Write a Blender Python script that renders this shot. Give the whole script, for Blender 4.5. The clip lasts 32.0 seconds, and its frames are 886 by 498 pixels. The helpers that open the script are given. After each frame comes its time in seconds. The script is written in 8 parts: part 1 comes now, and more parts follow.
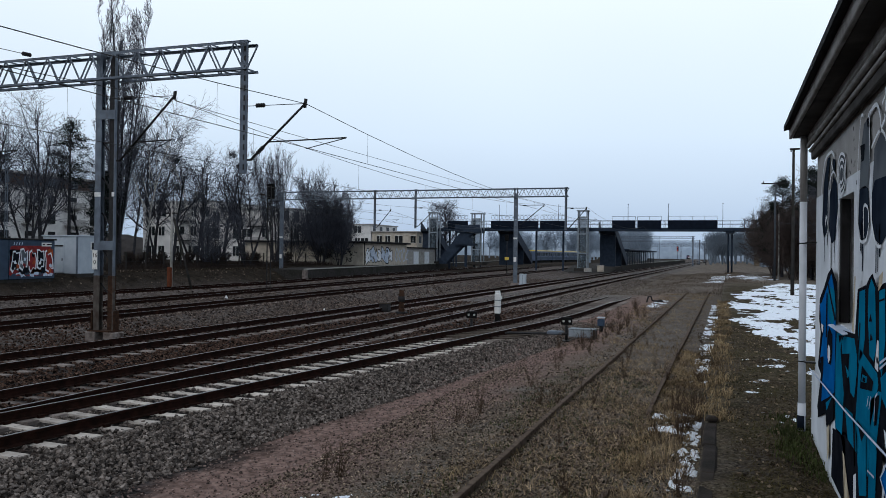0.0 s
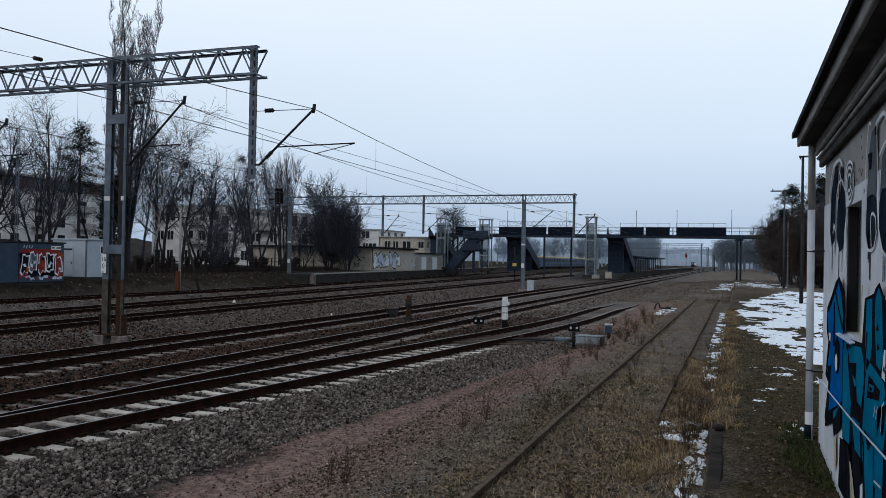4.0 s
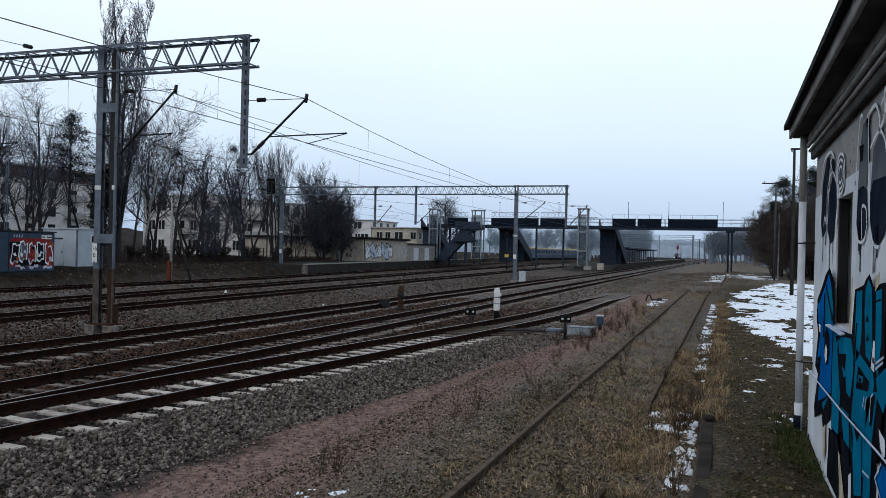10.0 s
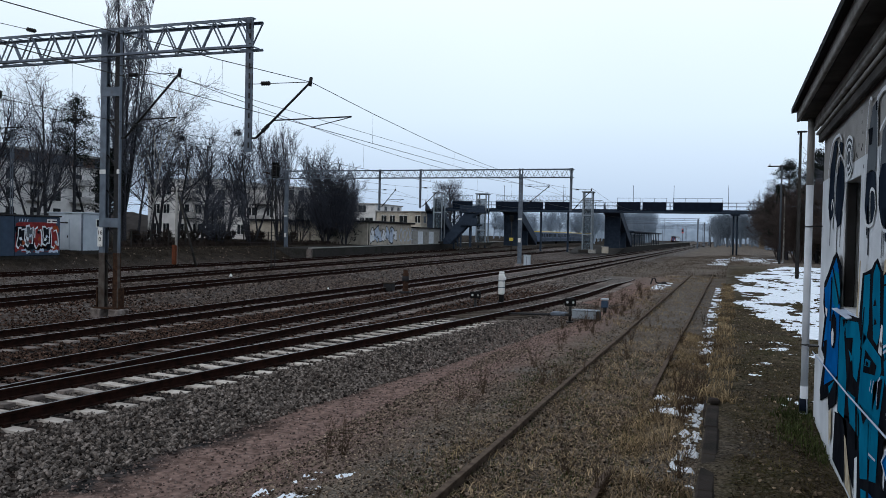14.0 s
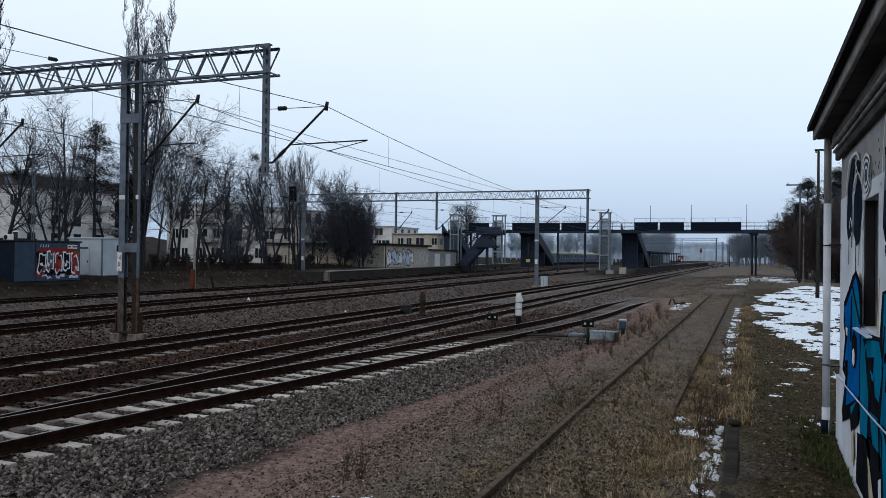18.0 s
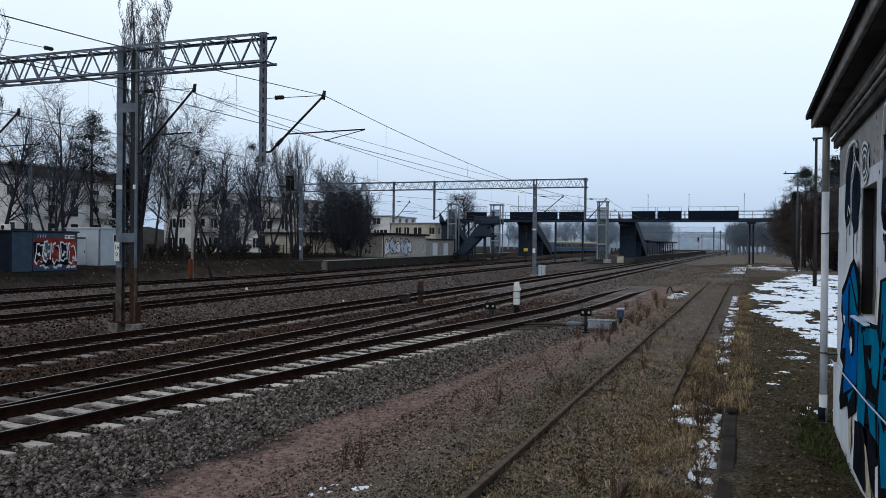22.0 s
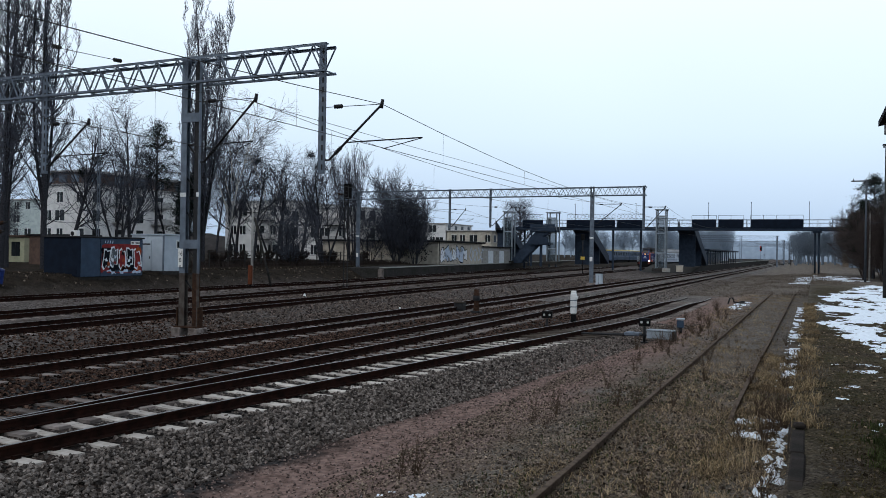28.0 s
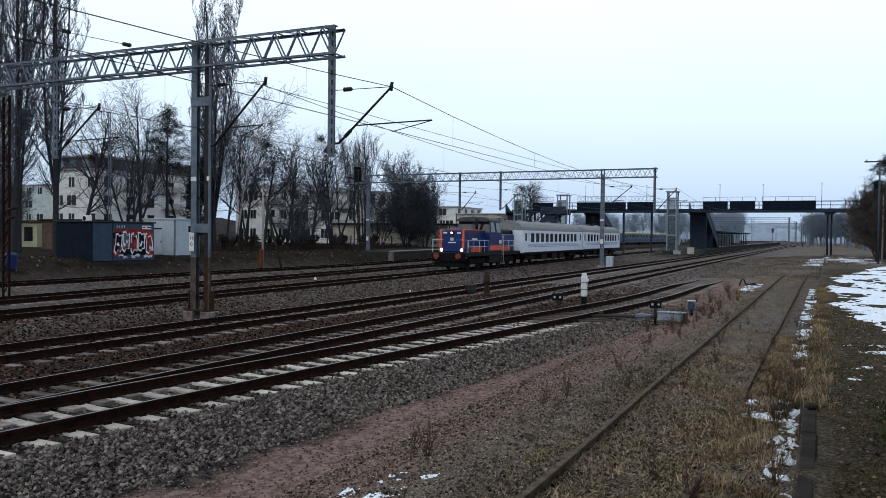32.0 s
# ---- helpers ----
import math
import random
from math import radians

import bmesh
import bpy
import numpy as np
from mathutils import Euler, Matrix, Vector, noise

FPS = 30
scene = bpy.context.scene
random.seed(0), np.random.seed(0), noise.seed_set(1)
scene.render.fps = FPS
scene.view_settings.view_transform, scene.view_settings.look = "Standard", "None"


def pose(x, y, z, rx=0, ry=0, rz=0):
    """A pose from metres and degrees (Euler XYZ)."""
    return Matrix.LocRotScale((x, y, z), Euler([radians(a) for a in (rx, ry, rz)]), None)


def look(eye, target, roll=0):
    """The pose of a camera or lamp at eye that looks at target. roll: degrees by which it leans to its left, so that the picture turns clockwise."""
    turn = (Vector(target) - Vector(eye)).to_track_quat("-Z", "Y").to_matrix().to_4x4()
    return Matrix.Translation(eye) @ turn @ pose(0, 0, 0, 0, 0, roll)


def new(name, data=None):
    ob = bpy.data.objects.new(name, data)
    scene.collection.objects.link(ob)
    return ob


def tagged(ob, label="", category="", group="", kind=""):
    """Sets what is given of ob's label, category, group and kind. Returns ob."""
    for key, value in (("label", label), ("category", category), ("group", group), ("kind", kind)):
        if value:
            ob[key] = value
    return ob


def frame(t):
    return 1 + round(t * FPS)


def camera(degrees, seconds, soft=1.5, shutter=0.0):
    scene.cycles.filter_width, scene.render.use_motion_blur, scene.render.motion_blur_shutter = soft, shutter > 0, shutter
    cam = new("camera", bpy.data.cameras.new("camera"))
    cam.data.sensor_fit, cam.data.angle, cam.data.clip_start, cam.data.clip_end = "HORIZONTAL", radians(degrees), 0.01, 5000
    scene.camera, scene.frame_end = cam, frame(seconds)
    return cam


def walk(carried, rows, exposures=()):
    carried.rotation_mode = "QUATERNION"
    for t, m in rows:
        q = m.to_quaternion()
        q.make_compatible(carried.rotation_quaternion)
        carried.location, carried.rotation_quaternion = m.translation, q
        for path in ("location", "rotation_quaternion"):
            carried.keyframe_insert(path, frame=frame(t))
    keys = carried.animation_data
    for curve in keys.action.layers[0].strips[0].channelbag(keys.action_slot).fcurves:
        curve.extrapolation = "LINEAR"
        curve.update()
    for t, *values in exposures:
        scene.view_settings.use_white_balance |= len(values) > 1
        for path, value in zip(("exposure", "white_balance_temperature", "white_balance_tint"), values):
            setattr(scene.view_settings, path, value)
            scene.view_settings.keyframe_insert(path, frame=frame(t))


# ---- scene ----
# Camera: held in the hand on a loading ramp, eye 1.66 m above the ramp and 2.61 m above the rails.
# World: x to the right across the tracks, y along the tracks, z up from the rail heads.
cam = camera(57.0, 32.0, soft=0.6)
EYE = 2.613
ROWS = [
    (0, 0.000, 0.000, 19.20, 0.33, -0.68),
    (0.5, 0.017, -0.001, 19.67, 0.28, -0.61),
    (1, 0.023, -0.002, 19.52, 0.17, -0.67),
    (1.5, 0.015, 0.003, 19.92, 0.00, -0.42),
    (2, 0.022, -0.006, 19.99, 1.30, -0.35),
    (2.5, 0.016, -0.000, 20.03, 1.20, -0.69),
    (3, 0.023, -0.003, 19.85, 1.08, -0.66),
    (3.5, 0.025, -0.000, 19.95, 0.98, -0.77),
    (4, 0.015, 0.003, 19.75, 0.72, -1.03),
    (4.5, 0.016, 0.003, 19.34, 0.18, -1.42),
    (6.5, 0.010, 0.004, 19.05, -0.56, -0.99),
    (7, 0.013, 0.000, 19.08, -0.13, -0.93),
    (7.5, 0.011, 0.002, 19.08, -0.00, -0.80),
    (8, 0.015, -0.005, 19.23, 0.12, -0.83),
    (8.5, 0.012, 0.002, 18.82, 0.04, -0.84),
    (9, 0.012, 0.003, 18.99, -0.05, -0.85),
    (9.5, 0.010, 0.002, 19.23, 0.26, -0.93),
    (10, 0.013, -0.002, 19.20, 0.09, -1.25),
    (10.5, 0.007, 0.005, 19.49, -0.06, -1.15),
    (11, 0.010, -0.003, 19.52, -0.24, -1.15),
    (11.5, 0.007, 0.001, 19.55, -0.38, -1.13),
    (12, 0.001, 0.002, 19.50, -0.68, -1.33),
    (12.5, -0.003, 0.008, 19.68, -0.81, -1.13),
    (13, -0.007, 0.009, 19.66, -0.88, -1.35),
    (13.5, -0.005, 0.005, 19.61, -0.85, -1.27),
    (14, -0.001, 0.002, 19.51, -1.07, -1.18),
    (14.5, 0.000, 0.005, 19.66, -0.60, -0.87),
    (16.5, 0.017, 0.002, 20.00, -0.00, -0.23),
    (17, 0.010, 0.003, 19.73, 0.40, -0.49),
    (17.5, 0.017, -0.001, 20.24, 0.75, -0.29),
    (18, 0.014, 0.002, 20.69, 0.46, -0.68),
    (18.5, 0.023, -0.002, 20.54, 0.08, -0.93),
    (19, 0.013, -0.003, 20.13, -0.56, -0.84),
    (19.5, 0.003, 0.006, 20.21, -0.39, -0.66),
    (20, 0.017, 0.003, 20.26, -0.13, -0.72),
    (20.5, 0.008, 0.007, 20.48, -0.08, -0.85),
    (21, 0.009, 0.005, 20.73, 0.46, -0.63),
    (21.5, 0.007, 0.006, 20.61, -0.02, -0.66),
    (22, 0.008, -0.000, 20.53, -0.29, -0.55),
    (22.5, 0.007, 0.004, 21.08, -0.13, -0.48),
    (23, 0.009, 0.002, 20.74, -0.32, -0.71),
    (23.5, 0.003, 0.007, 20.89, -0.12, -0.55),
    (24, 0.008, 0.004, 20.84, -0.26, -0.66),
    (24.5, 0.009, -0.002, 20.90, -0.47, -0.49),
    (25, 0.003, -0.002, 20.91, -0.58, -0.40),
    (25.5, 0.005, 0.001, 20.89, -0.43, -0.29),
    (27.5, -0.007, 0.002, 21.54, -0.56, -0.39),
    (28, -0.025, 0.005, 24.43, 0.20, -0.87),
    (28.5, -0.012, -0.020, 25.35, 0.17, -1.69),
    (29, -0.043, 0.003, 23.98, -1.28, -1.12),
    (29.5, -0.019, -0.008, 24.29, -0.37, -1.03),
    (30, -0.011, -0.006, 23.56, -0.40, -0.95),
    (30.5, -0.008, -0.006, 23.73, -0.57, -0.92),
    (31, -0.015, -0.008, 24.04, -0.51, -0.87),
    (31.5, -0.041, 0.004, 24.46, -0.70, -0.55),
    (32, -0.029, -0.011, 25.14, -0.98, -0.61),
]
walk(cam, [(t, pose(x, 0, EYE + z, 90 + pitch, roll, yaw)) for t, x, z, yaw, pitch, roll in ROWS],
     exposures=[(0, -0.02, 6330, 13), (2, -0.04, 6330, 13), (4, -0.14, 6330, 13), (5.5, -0.02, 6330, 13), (7, 0.08, 6330, 13), (9, 0.08, 6330, 13), (13, 0.08, 6330, 13), (17, 0.0, 6330, 13), (19, -0.03, 6330, 13), (20, 0.0, 6330, 13), (23, 0.03, 6330, 13), (26, 0.05, 6330, 13), (28, 0.09, 6270, 12), (29, 0.06, 6270, 12), (30, 0.2, 6270, 12), (32, 0.22, 6270, 12)])

# ---- light: a dull winter sky ----
world = bpy.data.worlds.new("sky")
scene.world = world
world.use_nodes = True
wn, wl = world.node_tree.nodes, world.node_tree.links
wn.clear()
w_out, w_bg = wn.new("ShaderNodeOutputWorld"), wn.new("ShaderNodeBackground")
w_sky = wn.new("ShaderNodeTexSky")
w_sky.sky_type, w_sky.sun_disc = "NISHITA", False
w_sky.sun_elevation, w_sky.sun_rotation = radians(32), radians(200)
w_sky.air_density, w_sky.dust_density, w_sky.ozone_density = 1.2, 4.0, 2.0
w_co, w_sep, w_ramp = wn.new("ShaderNodeTexCoord"), wn.new("ShaderNodeSeparateXYZ"), wn.new("ShaderNodeValToRGB")
w_cloud, w_mix, w_tone = wn.new("ShaderNodeTexNoise"), wn.new("ShaderNodeMix"), wn.new("ShaderNodeMix")
w_cloud.inputs["Scale"].default_value, w_cloud.inputs["Detail"].default_value = 1.6, 3
w_mix.data_type = w_tone.data_type = "RGBA"
el = w_ramp.color_ramp.elements
el[0].position, el[0].color = 0.0, (5.4, 7.1, 9.2, 1)
el[1].position, el[1].color = 1.0, (6.6, 7.6, 8.4, 1)
for at, col in ((0.05, (6.8, 8.6, 10.7, 1)), (0.14, (9.2, 11.0, 12.6, 1)), (0.3, (11.6, 13.0, 14.0, 1)), (0.55, (9.0, 10.1, 11.0, 1))):
    e = el.new(at)
    e.color = col
wl.new(w_co.outputs["Generated"], w_sep.inputs[0])
wl.new(w_sep.outputs["Z"], w_ramp.inputs["Fac"])
wl.new(w_co.outputs["Generated"], w_cloud.inputs["Vector"])
w_map = wn.new("ShaderNodeMapRange")
w_map.inputs["From Min"].default_value, w_map.inputs["From Max"].default_value = 0.3, 0.7
w_map.inputs["To Min"].default_value, w_map.inputs["To Max"].default_value = 0.95, 1.03
wl.new(w_cloud.outputs["Fac"], w_map.inputs["Value"])
w_scale = wn.new("ShaderNodeVectorMath")
w_scale.operation = "SCALE"
wl.new(w_ramp.outputs["Color"], w_scale.inputs[0])
wl.new(w_map.outputs["Result"], w_scale.inputs["Scale"])
w_mix.inputs["Factor"].default_value = 0.85
wl.new(w_sky.outputs["Color"], w_mix.inputs["A"])
wl.new(w_scale.outputs[0], w_mix.inputs["B"])
wl.new(w_mix.outputs["Result"], w_bg.inputs["Color"])
w_bg.inputs["Strength"].default_value = 0.088
wl.new(w_bg.outputs[0], w_out.inputs[0])
sun = new("sun", bpy.data.lights.new("sun", "SUN"))
sun.data.energy, sun.data.angle, sun.data.color = 0.5, radians(30), (1.0, 0.96, 0.9)
sun.matrix_basis = look((0, 0, 50), (10, 26, 20))
scene.view_settings.exposure = 0.0

# ---- materials ----
def mat(name, c1, c2=None, scale=4.0, rough=0.8, metal=0.0, bump=0.2, c3=None, scale3=0.35, cover=0.5, rand=0.0, island=0.0, fine=60.0, emit=None, power=0.0, alpha=None, gloss=None):
    """A procedural surface: two tones at one scale, stains of a third at a larger one, and relief."""
    m = bpy.data.materials.new(name)
    m.use_nodes = True
    n, l = m.node_tree.nodes, m.node_tree.links
    b = n["Principled BSDF"]
    b.inputs["Roughness"].default_value, b.inputs["Metallic"].default_value = rough, metal
    b.inputs["Specular IOR Level"].default_value = gloss if gloss is not None else (0.03 if rough >= 0.75 else 0.25 if rough >= 0.35 else 0.5)
    co = n.new("ShaderNodeTexCoord")
    c2 = c2 or tuple(v * 0.72 for v in c1)

    def tex(s, detail=6, dist=0.0):
        t = n.new("ShaderNodeTexNoise")
        t.inputs["Scale"].default_value, t.inputs["Detail"].default_value, t.inputs["Distortion"].default_value = s, detail, dist
        l.new(co.outputs["Object"], t.inputs["Vector"])
        return t.outputs["Fac"]

    def ramp(fac, lo, hi):
        r = n.new("ShaderNodeMapRange")
        r.inputs["From Min"].default_value, r.inputs["From Max"].default_value = lo, hi
        l.new(fac, r.inputs["Value"])
        return r.outputs["Result"]

    def mix(fac, a, c, mode="MIX"):
        x = n.new("ShaderNodeMix")
        x.data_type, x.blend_type = "RGBA", mode
        for sock, v in (("Factor", fac), ("A", a), ("B", c)):
            if isinstance(v, tuple):
                x.inputs[sock].default_value = (*v, 1)
            elif isinstance(v, float):
                x.inputs[sock].default_value = v
            else:
                l.new(v, x.inputs[sock])
        return x.outputs["Result"]

    base = mix(ramp(tex(scale), 0.36, 0.64), c1, c2)
    if c3:
        base = mix(ramp(tex(scale3, 5, 0.6), 1 - cover - 0.09, 1 - cover + 0.12), base, c3)
    if rand or island:
        if rand:
            src = n.new("ShaderNodeObjectInfo").outputs["Random"]
        else:
            src = n.new("ShaderNodeNewGeometry").outputs["Random Per Island"]
        r = n.new("ShaderNodeMapRange")
        k = rand or island
        r.inputs["To Min"].default_value, r.inputs["To Max"].default_value = 1 - k, 1 + k
        l.new(src, r.inputs["Value"])
        s = n.new("ShaderNodeVectorMath")
        s.operation = "SCALE"
        l.new(base, s.inputs[0])
        l.new(r.outputs["Result"], s.inputs["Scale"])
        base = s.outputs[0]
    l.new(base, b.inputs["Base Color"])
    if bump:
        bp = n.new("ShaderNodeBump")
        bp.inputs["Strength"].default_value, bp.inputs["Distance"].default_value = bump, 0.02
        l.new(tex(fine, 4), bp.inputs["Height"])
        l.new(bp.outputs["Normal"], b.inputs["Normal"])
    if emit:
        b.inputs["Emission Color"].default_value = (*emit, 1)
        b.inputs["Emission Strength"].default_value = power
    if alpha is not None:
        b.inputs["Alpha"].default_value = alpha
    return m


STEEL_GREY = mat("galvanised steel", (0.12, 0.146, 0.182), (0.082, 0.1, 0.126), 3, 0.6, 0.35, 0.08, (0.07, 0.06, 0.05), 1.2, 0.3)
STEEL_DARK = mat("dark brown-stained steel", (0.02, 0.02, 0.022), (0.012, 0.0115, 0.012), 5, 0.65, 0.3, 0.1, (0.028, 0.02, 0.016), 1.6, 0.25)
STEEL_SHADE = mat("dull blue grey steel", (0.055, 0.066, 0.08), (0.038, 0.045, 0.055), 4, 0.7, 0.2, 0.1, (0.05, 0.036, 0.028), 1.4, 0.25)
STEEL_STAINED = mat("rust stained steel", (0.085, 0.075, 0.068), (0.05, 0.04, 0.034), 4, 0.8, 0.15, 0.15, (0.04, 0.024, 0.016), 1.8, 0.35)
RUST = mat("rust", (0.05, 0.027, 0.017), (0.026, 0.016, 0.012), 9, 0.9, 0.1, 0.3, (0.075, 0.038, 0.02), 2, 0.25)
RAIL_SIDE = mat("rail brown", (0.022, 0.0095, 0.007), (0.009, 0.005, 0.004), 6, 0.85, 0.0, 0.15, (0.038, 0.016, 0.01), 1.3, 0.3)
RAIL_TOP = mat("polished rail head", (0.2, 0.2, 0.205), (0.13, 0.125, 0.12), 8, 0.42, 0.8, 0.03)
RAIL_RUST = mat("rusty rail", (0.125, 0.094, 0.072), (0.065, 0.047, 0.037), 8, 0.9, 0.1, 0.3, (0.04, 0.029, 0.022), 2.5, 0.35)
SLEEPER = mat("weathered concrete sleeper", (0.49, 0.45, 0.41), (0.37, 0.33, 0.295), 7, 0.9, 0, 0.3, (0.17, 0.135, 0.11), 2.2, 0.26, rand=0.25)
SLEEPER_DUSTY = mat("brown dusted sleeper", (0.23, 0.2, 0.185), (0.14, 0.118, 0.108), 7, 0.9, 0, 0.3, (0.045, 0.034, 0.029), 2.2, 0.42, rand=0.4)
SLEEPER_OLD = mat("old sleeper", (0.075, 0.062, 0.052), (0.05, 0.041, 0.034), 7, 0.92, 0, 0.3, (0.03, 0.024, 0.02), 2.0, 0.4, rand=0.25)
CONCRETE = mat("concrete", (0.3, 0.295, 0.28), (0.22, 0.215, 0.2), 5, 0.9, 0, 0.25, (0.12, 0.115, 0.1), 1.1, 0.32)
CONCRETE_DARK = mat("dirty concrete", (0.042, 0.039, 0.037), (0.026, 0.025, 0.024), 5, 0.9, 0, 0.35, (0.022, 0.022, 0.018), 0.9, 0.42)
WHITE = mat("white paint", (0.62, 0.63, 0.62), (0.5, 0.51, 0.5), 6, 0.6, 0, 0.08, (0.3, 0.28, 0.25), 2.0, 0.2)
PLASTER = mat("white render", (0.6, 0.63, 0.67), (0.5, 0.53, 0.565), 3, 0.9, 0, 0.25, (0.34, 0.33, 0.31), 1.2, 0.3)
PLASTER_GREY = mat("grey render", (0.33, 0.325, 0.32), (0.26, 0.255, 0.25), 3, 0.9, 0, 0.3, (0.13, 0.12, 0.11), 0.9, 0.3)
PLASTER_OLD = mat("old cream render", (0.42, 0.38, 0.32), (0.32, 0.29, 0.245), 2, 0.9, 0, 0.2, (0.12, 0.1, 0.085), 0.35, 0.35)
BLOCK_WALL = mat("apartment render", (0.6, 0.59, 0.58), (0.5, 0.495, 0.49), 1.2, 0.9, 0, 0.1, (0.3, 0.29, 0.28), 0.15, 0.3)
BRIDGE_STEEL = mat("dark blue bridge steel", (0.028, 0.041, 0.063), (0.019, 0.028, 0.044), 2, 0.65, 0.1, 0.06, (0.009, 0.012, 0.018), 0.7, 0.3, gloss=0.08)
MANSARD = mat("brown mansard tiles", (0.1, 0.066, 0.052), (0.065, 0.045, 0.037), 3, 0.85, 0, 0.3, (0.045, 0.036, 0.033), 0.8, 0.3)
PALE_FLATS = mat("pale green grey render", (0.42, 0.48, 0.47), (0.34, 0.39, 0.39), 1.2, 0.9, 0, 0.1, (0.22, 0.25, 0.26), 0.2, 0.3)
KIOSK_YELLOW = mat("pale yellow render", (0.46, 0.44, 0.3), (0.36, 0.35, 0.24), 2, 0.9, 0, 0.1, (0.2, 0.19, 0.14), 0.6, 0.3)
BRICK = mat("old red brick", (0.13, 0.08, 0.064), (0.09, 0.056, 0.046), 4, 0.9, 0, 0.3, (0.07, 0.05, 0.04), 0.6, 0.3)
# Blue base colour paints in the sky's reflection on the panes.
SKY_GLASS = mat("pane with sky reflection in its colour", (0.1, 0.13, 0.17), (0.06, 0.08, 0.11), 1.2, 0.15, 0, 0.0, gloss=0.5)
GARDEN_WALL = mat("tan garden wall", (0.16, 0.13, 0.1), (0.11, 0.09, 0.07), 1.5, 0.9, 0, 0.2, (0.05, 0.044, 0.038), 0.4, 0.35)
FELT = mat("roofing felt", (0.02, 0.02, 0.021), (0.013, 0.013, 0.014), 9, 0.8, 0, 0.3)
SOFFIT = mat("painted soffit boards", (0.075, 0.07, 0.066), (0.05, 0.047, 0.044), 6, 0.8, 0, 0.2, (0.03, 0.028, 0.026), 1.5, 0.4)
FASCIA = mat("grey fascia board", (0.28, 0.27, 0.26), (0.19, 0.18, 0.17), 6, 0.8, 0, 0.2, (0.1, 0.09, 0.08), 1.6, 0.35)
PIPE_GREY = mat("painted pipe", (0.56, 0.59, 0.64), (0.46, 0.49, 0.53), 5, 0.6, 0, 0.06, (0.2, 0.19, 0.18), 2, 0.25)
GLASS_DARK = mat("dark window glass", (0.015, 0.018, 0.02), (0.01, 0.012, 0.014), 2, 0.12, 0, 0.0, gloss=0.22)
BLUE_DARK = mat("dark blue cladding", (0.007, 0.012, 0.022), (0.005, 0.008, 0.015), 2, 0.7, 0.0, 0.06, (0.004, 0.0055, 0.009), 0.6, 0.3, gloss=0.05)
BLUE_GREY = mat("blue grey sheet", (0.028, 0.05, 0.085), (0.02, 0.037, 0.064), 2, 0.55, 0.1, 0.06, (0.014, 0.022, 0.036), 0.6, 0.3)
# Blue-grey tint of bark and twigs stands in for haze over the trees.
BARK = mat("bark", (0.042, 0.042, 0.048), (0.019, 0.019, 0.022), 12, 0.95, 0, 0.5)
TWIG = mat("bare twigs", (0.085, 0.09, 0.11), (0.05, 0.054, 0.068), 3, 0.95, 0, 0.0)
TWIG_BROWN = mat("brown brush", (0.04, 0.03, 0.026), (0.024, 0.019, 0.017), 1.5, 0.95, 0, 0.0)
TWIG_THICKET = mat("grey brown thicket twigs", (0.075, 0.06, 0.055), (0.045, 0.036, 0.034), 1.5, 0.95, 0, 0.0)
FAR_GRASS = mat("pale dead grass", (0.16, 0.132, 0.105), (0.085, 0.07, 0.057), 0.5, 0.95, 0, 0.0, island=0.4)
BIRCH = mat("birch bark", (0.4, 0.39, 0.37), (0.1, 0.095, 0.09), 6, 0.9, 0, 0.3)
NEEDLE = mat("dark needles", (0.015, 0.021, 0.018), (0.009, 0.0125, 0.011), 2, 0.9, 0, 0.0, island=0.4)
DRY_GRASS = mat("dry grass", (0.26, 0.192, 0.11), (0.085, 0.06, 0.036), 1.5, 0.95, 0, 0.0, island=0.6)
STRAW = mat("pale straw", (0.38, 0.29, 0.18), (0.2, 0.145, 0.09), 2, 0.95, 0, 0.0, island=0.5)
GREEN_GRASS = mat("winter grass", (0.05, 0.062, 0.022), (0.032, 0.04, 0.016), 1.5, 0.95, 0, 0.0, island=0.45)
WEED = mat("dead weed stalks", (0.078, 0.054, 0.038), (0.046, 0.033, 0.024), 3, 0.95, 0, 0.0)
SNOW = mat("old snow", (0.77, 0.83, 0.9), (0.64, 0.7, 0.77), 14, 0.7, 0, 0.5, (0.38, 0.37, 0.36), 5.0, 0.2, fine=30)
STONE = mat("ballast stone", (0.165, 0.144, 0.13), (0.05, 0.04, 0.034), 18, 0.85, 0, 0.3, (0.06, 0.041, 0.032), 0.6, 0.25, island=0.8)
# Rust tones real; near-black second tone paints the shade between stones.
STONE_BROWN = mat("rust stained ballast", (0.085, 0.052, 0.039), (0.0045, 0.003, 0.0025), 16, 0.9, 0, 0.2, (0.05, 0.025, 0.017), 0.6, 0.28, island=0.95)
STRAW_GRIT = mat("pale and dark grit", (0.25, 0.195, 0.145), (0.01, 0.008, 0.007), 22, 0.9, 0, 0.1, island=0.9)
YARD_STONE = mat("grey brown yard stones", (0.128, 0.1, 0.085), (0.024, 0.019, 0.0165), 12, 0.9, 0, 0.2, island=0.8)
PINK_GRIT = mat("pink grit", (0.2, 0.15, 0.134), (0.07, 0.052, 0.046), 14, 0.9, 0, 0.1, island=0.7)
DIRT_STONE = mat("mixed grit", (0.19, 0.15, 0.118), (0.03, 0.022, 0.017), 14, 0.9, 0, 0.2, island=0.8)
BUFFER_RED = mat("dirty red paint", (0.2, 0.035, 0.022), (0.1, 0.022, 0.016), 6, 0.7, 0, 0.1)
LITTER = mat("leaf litter and grit", (0.19, 0.145, 0.1), (0.035, 0.026, 0.019), 9, 0.9, 0, 0.1, island=0.8)
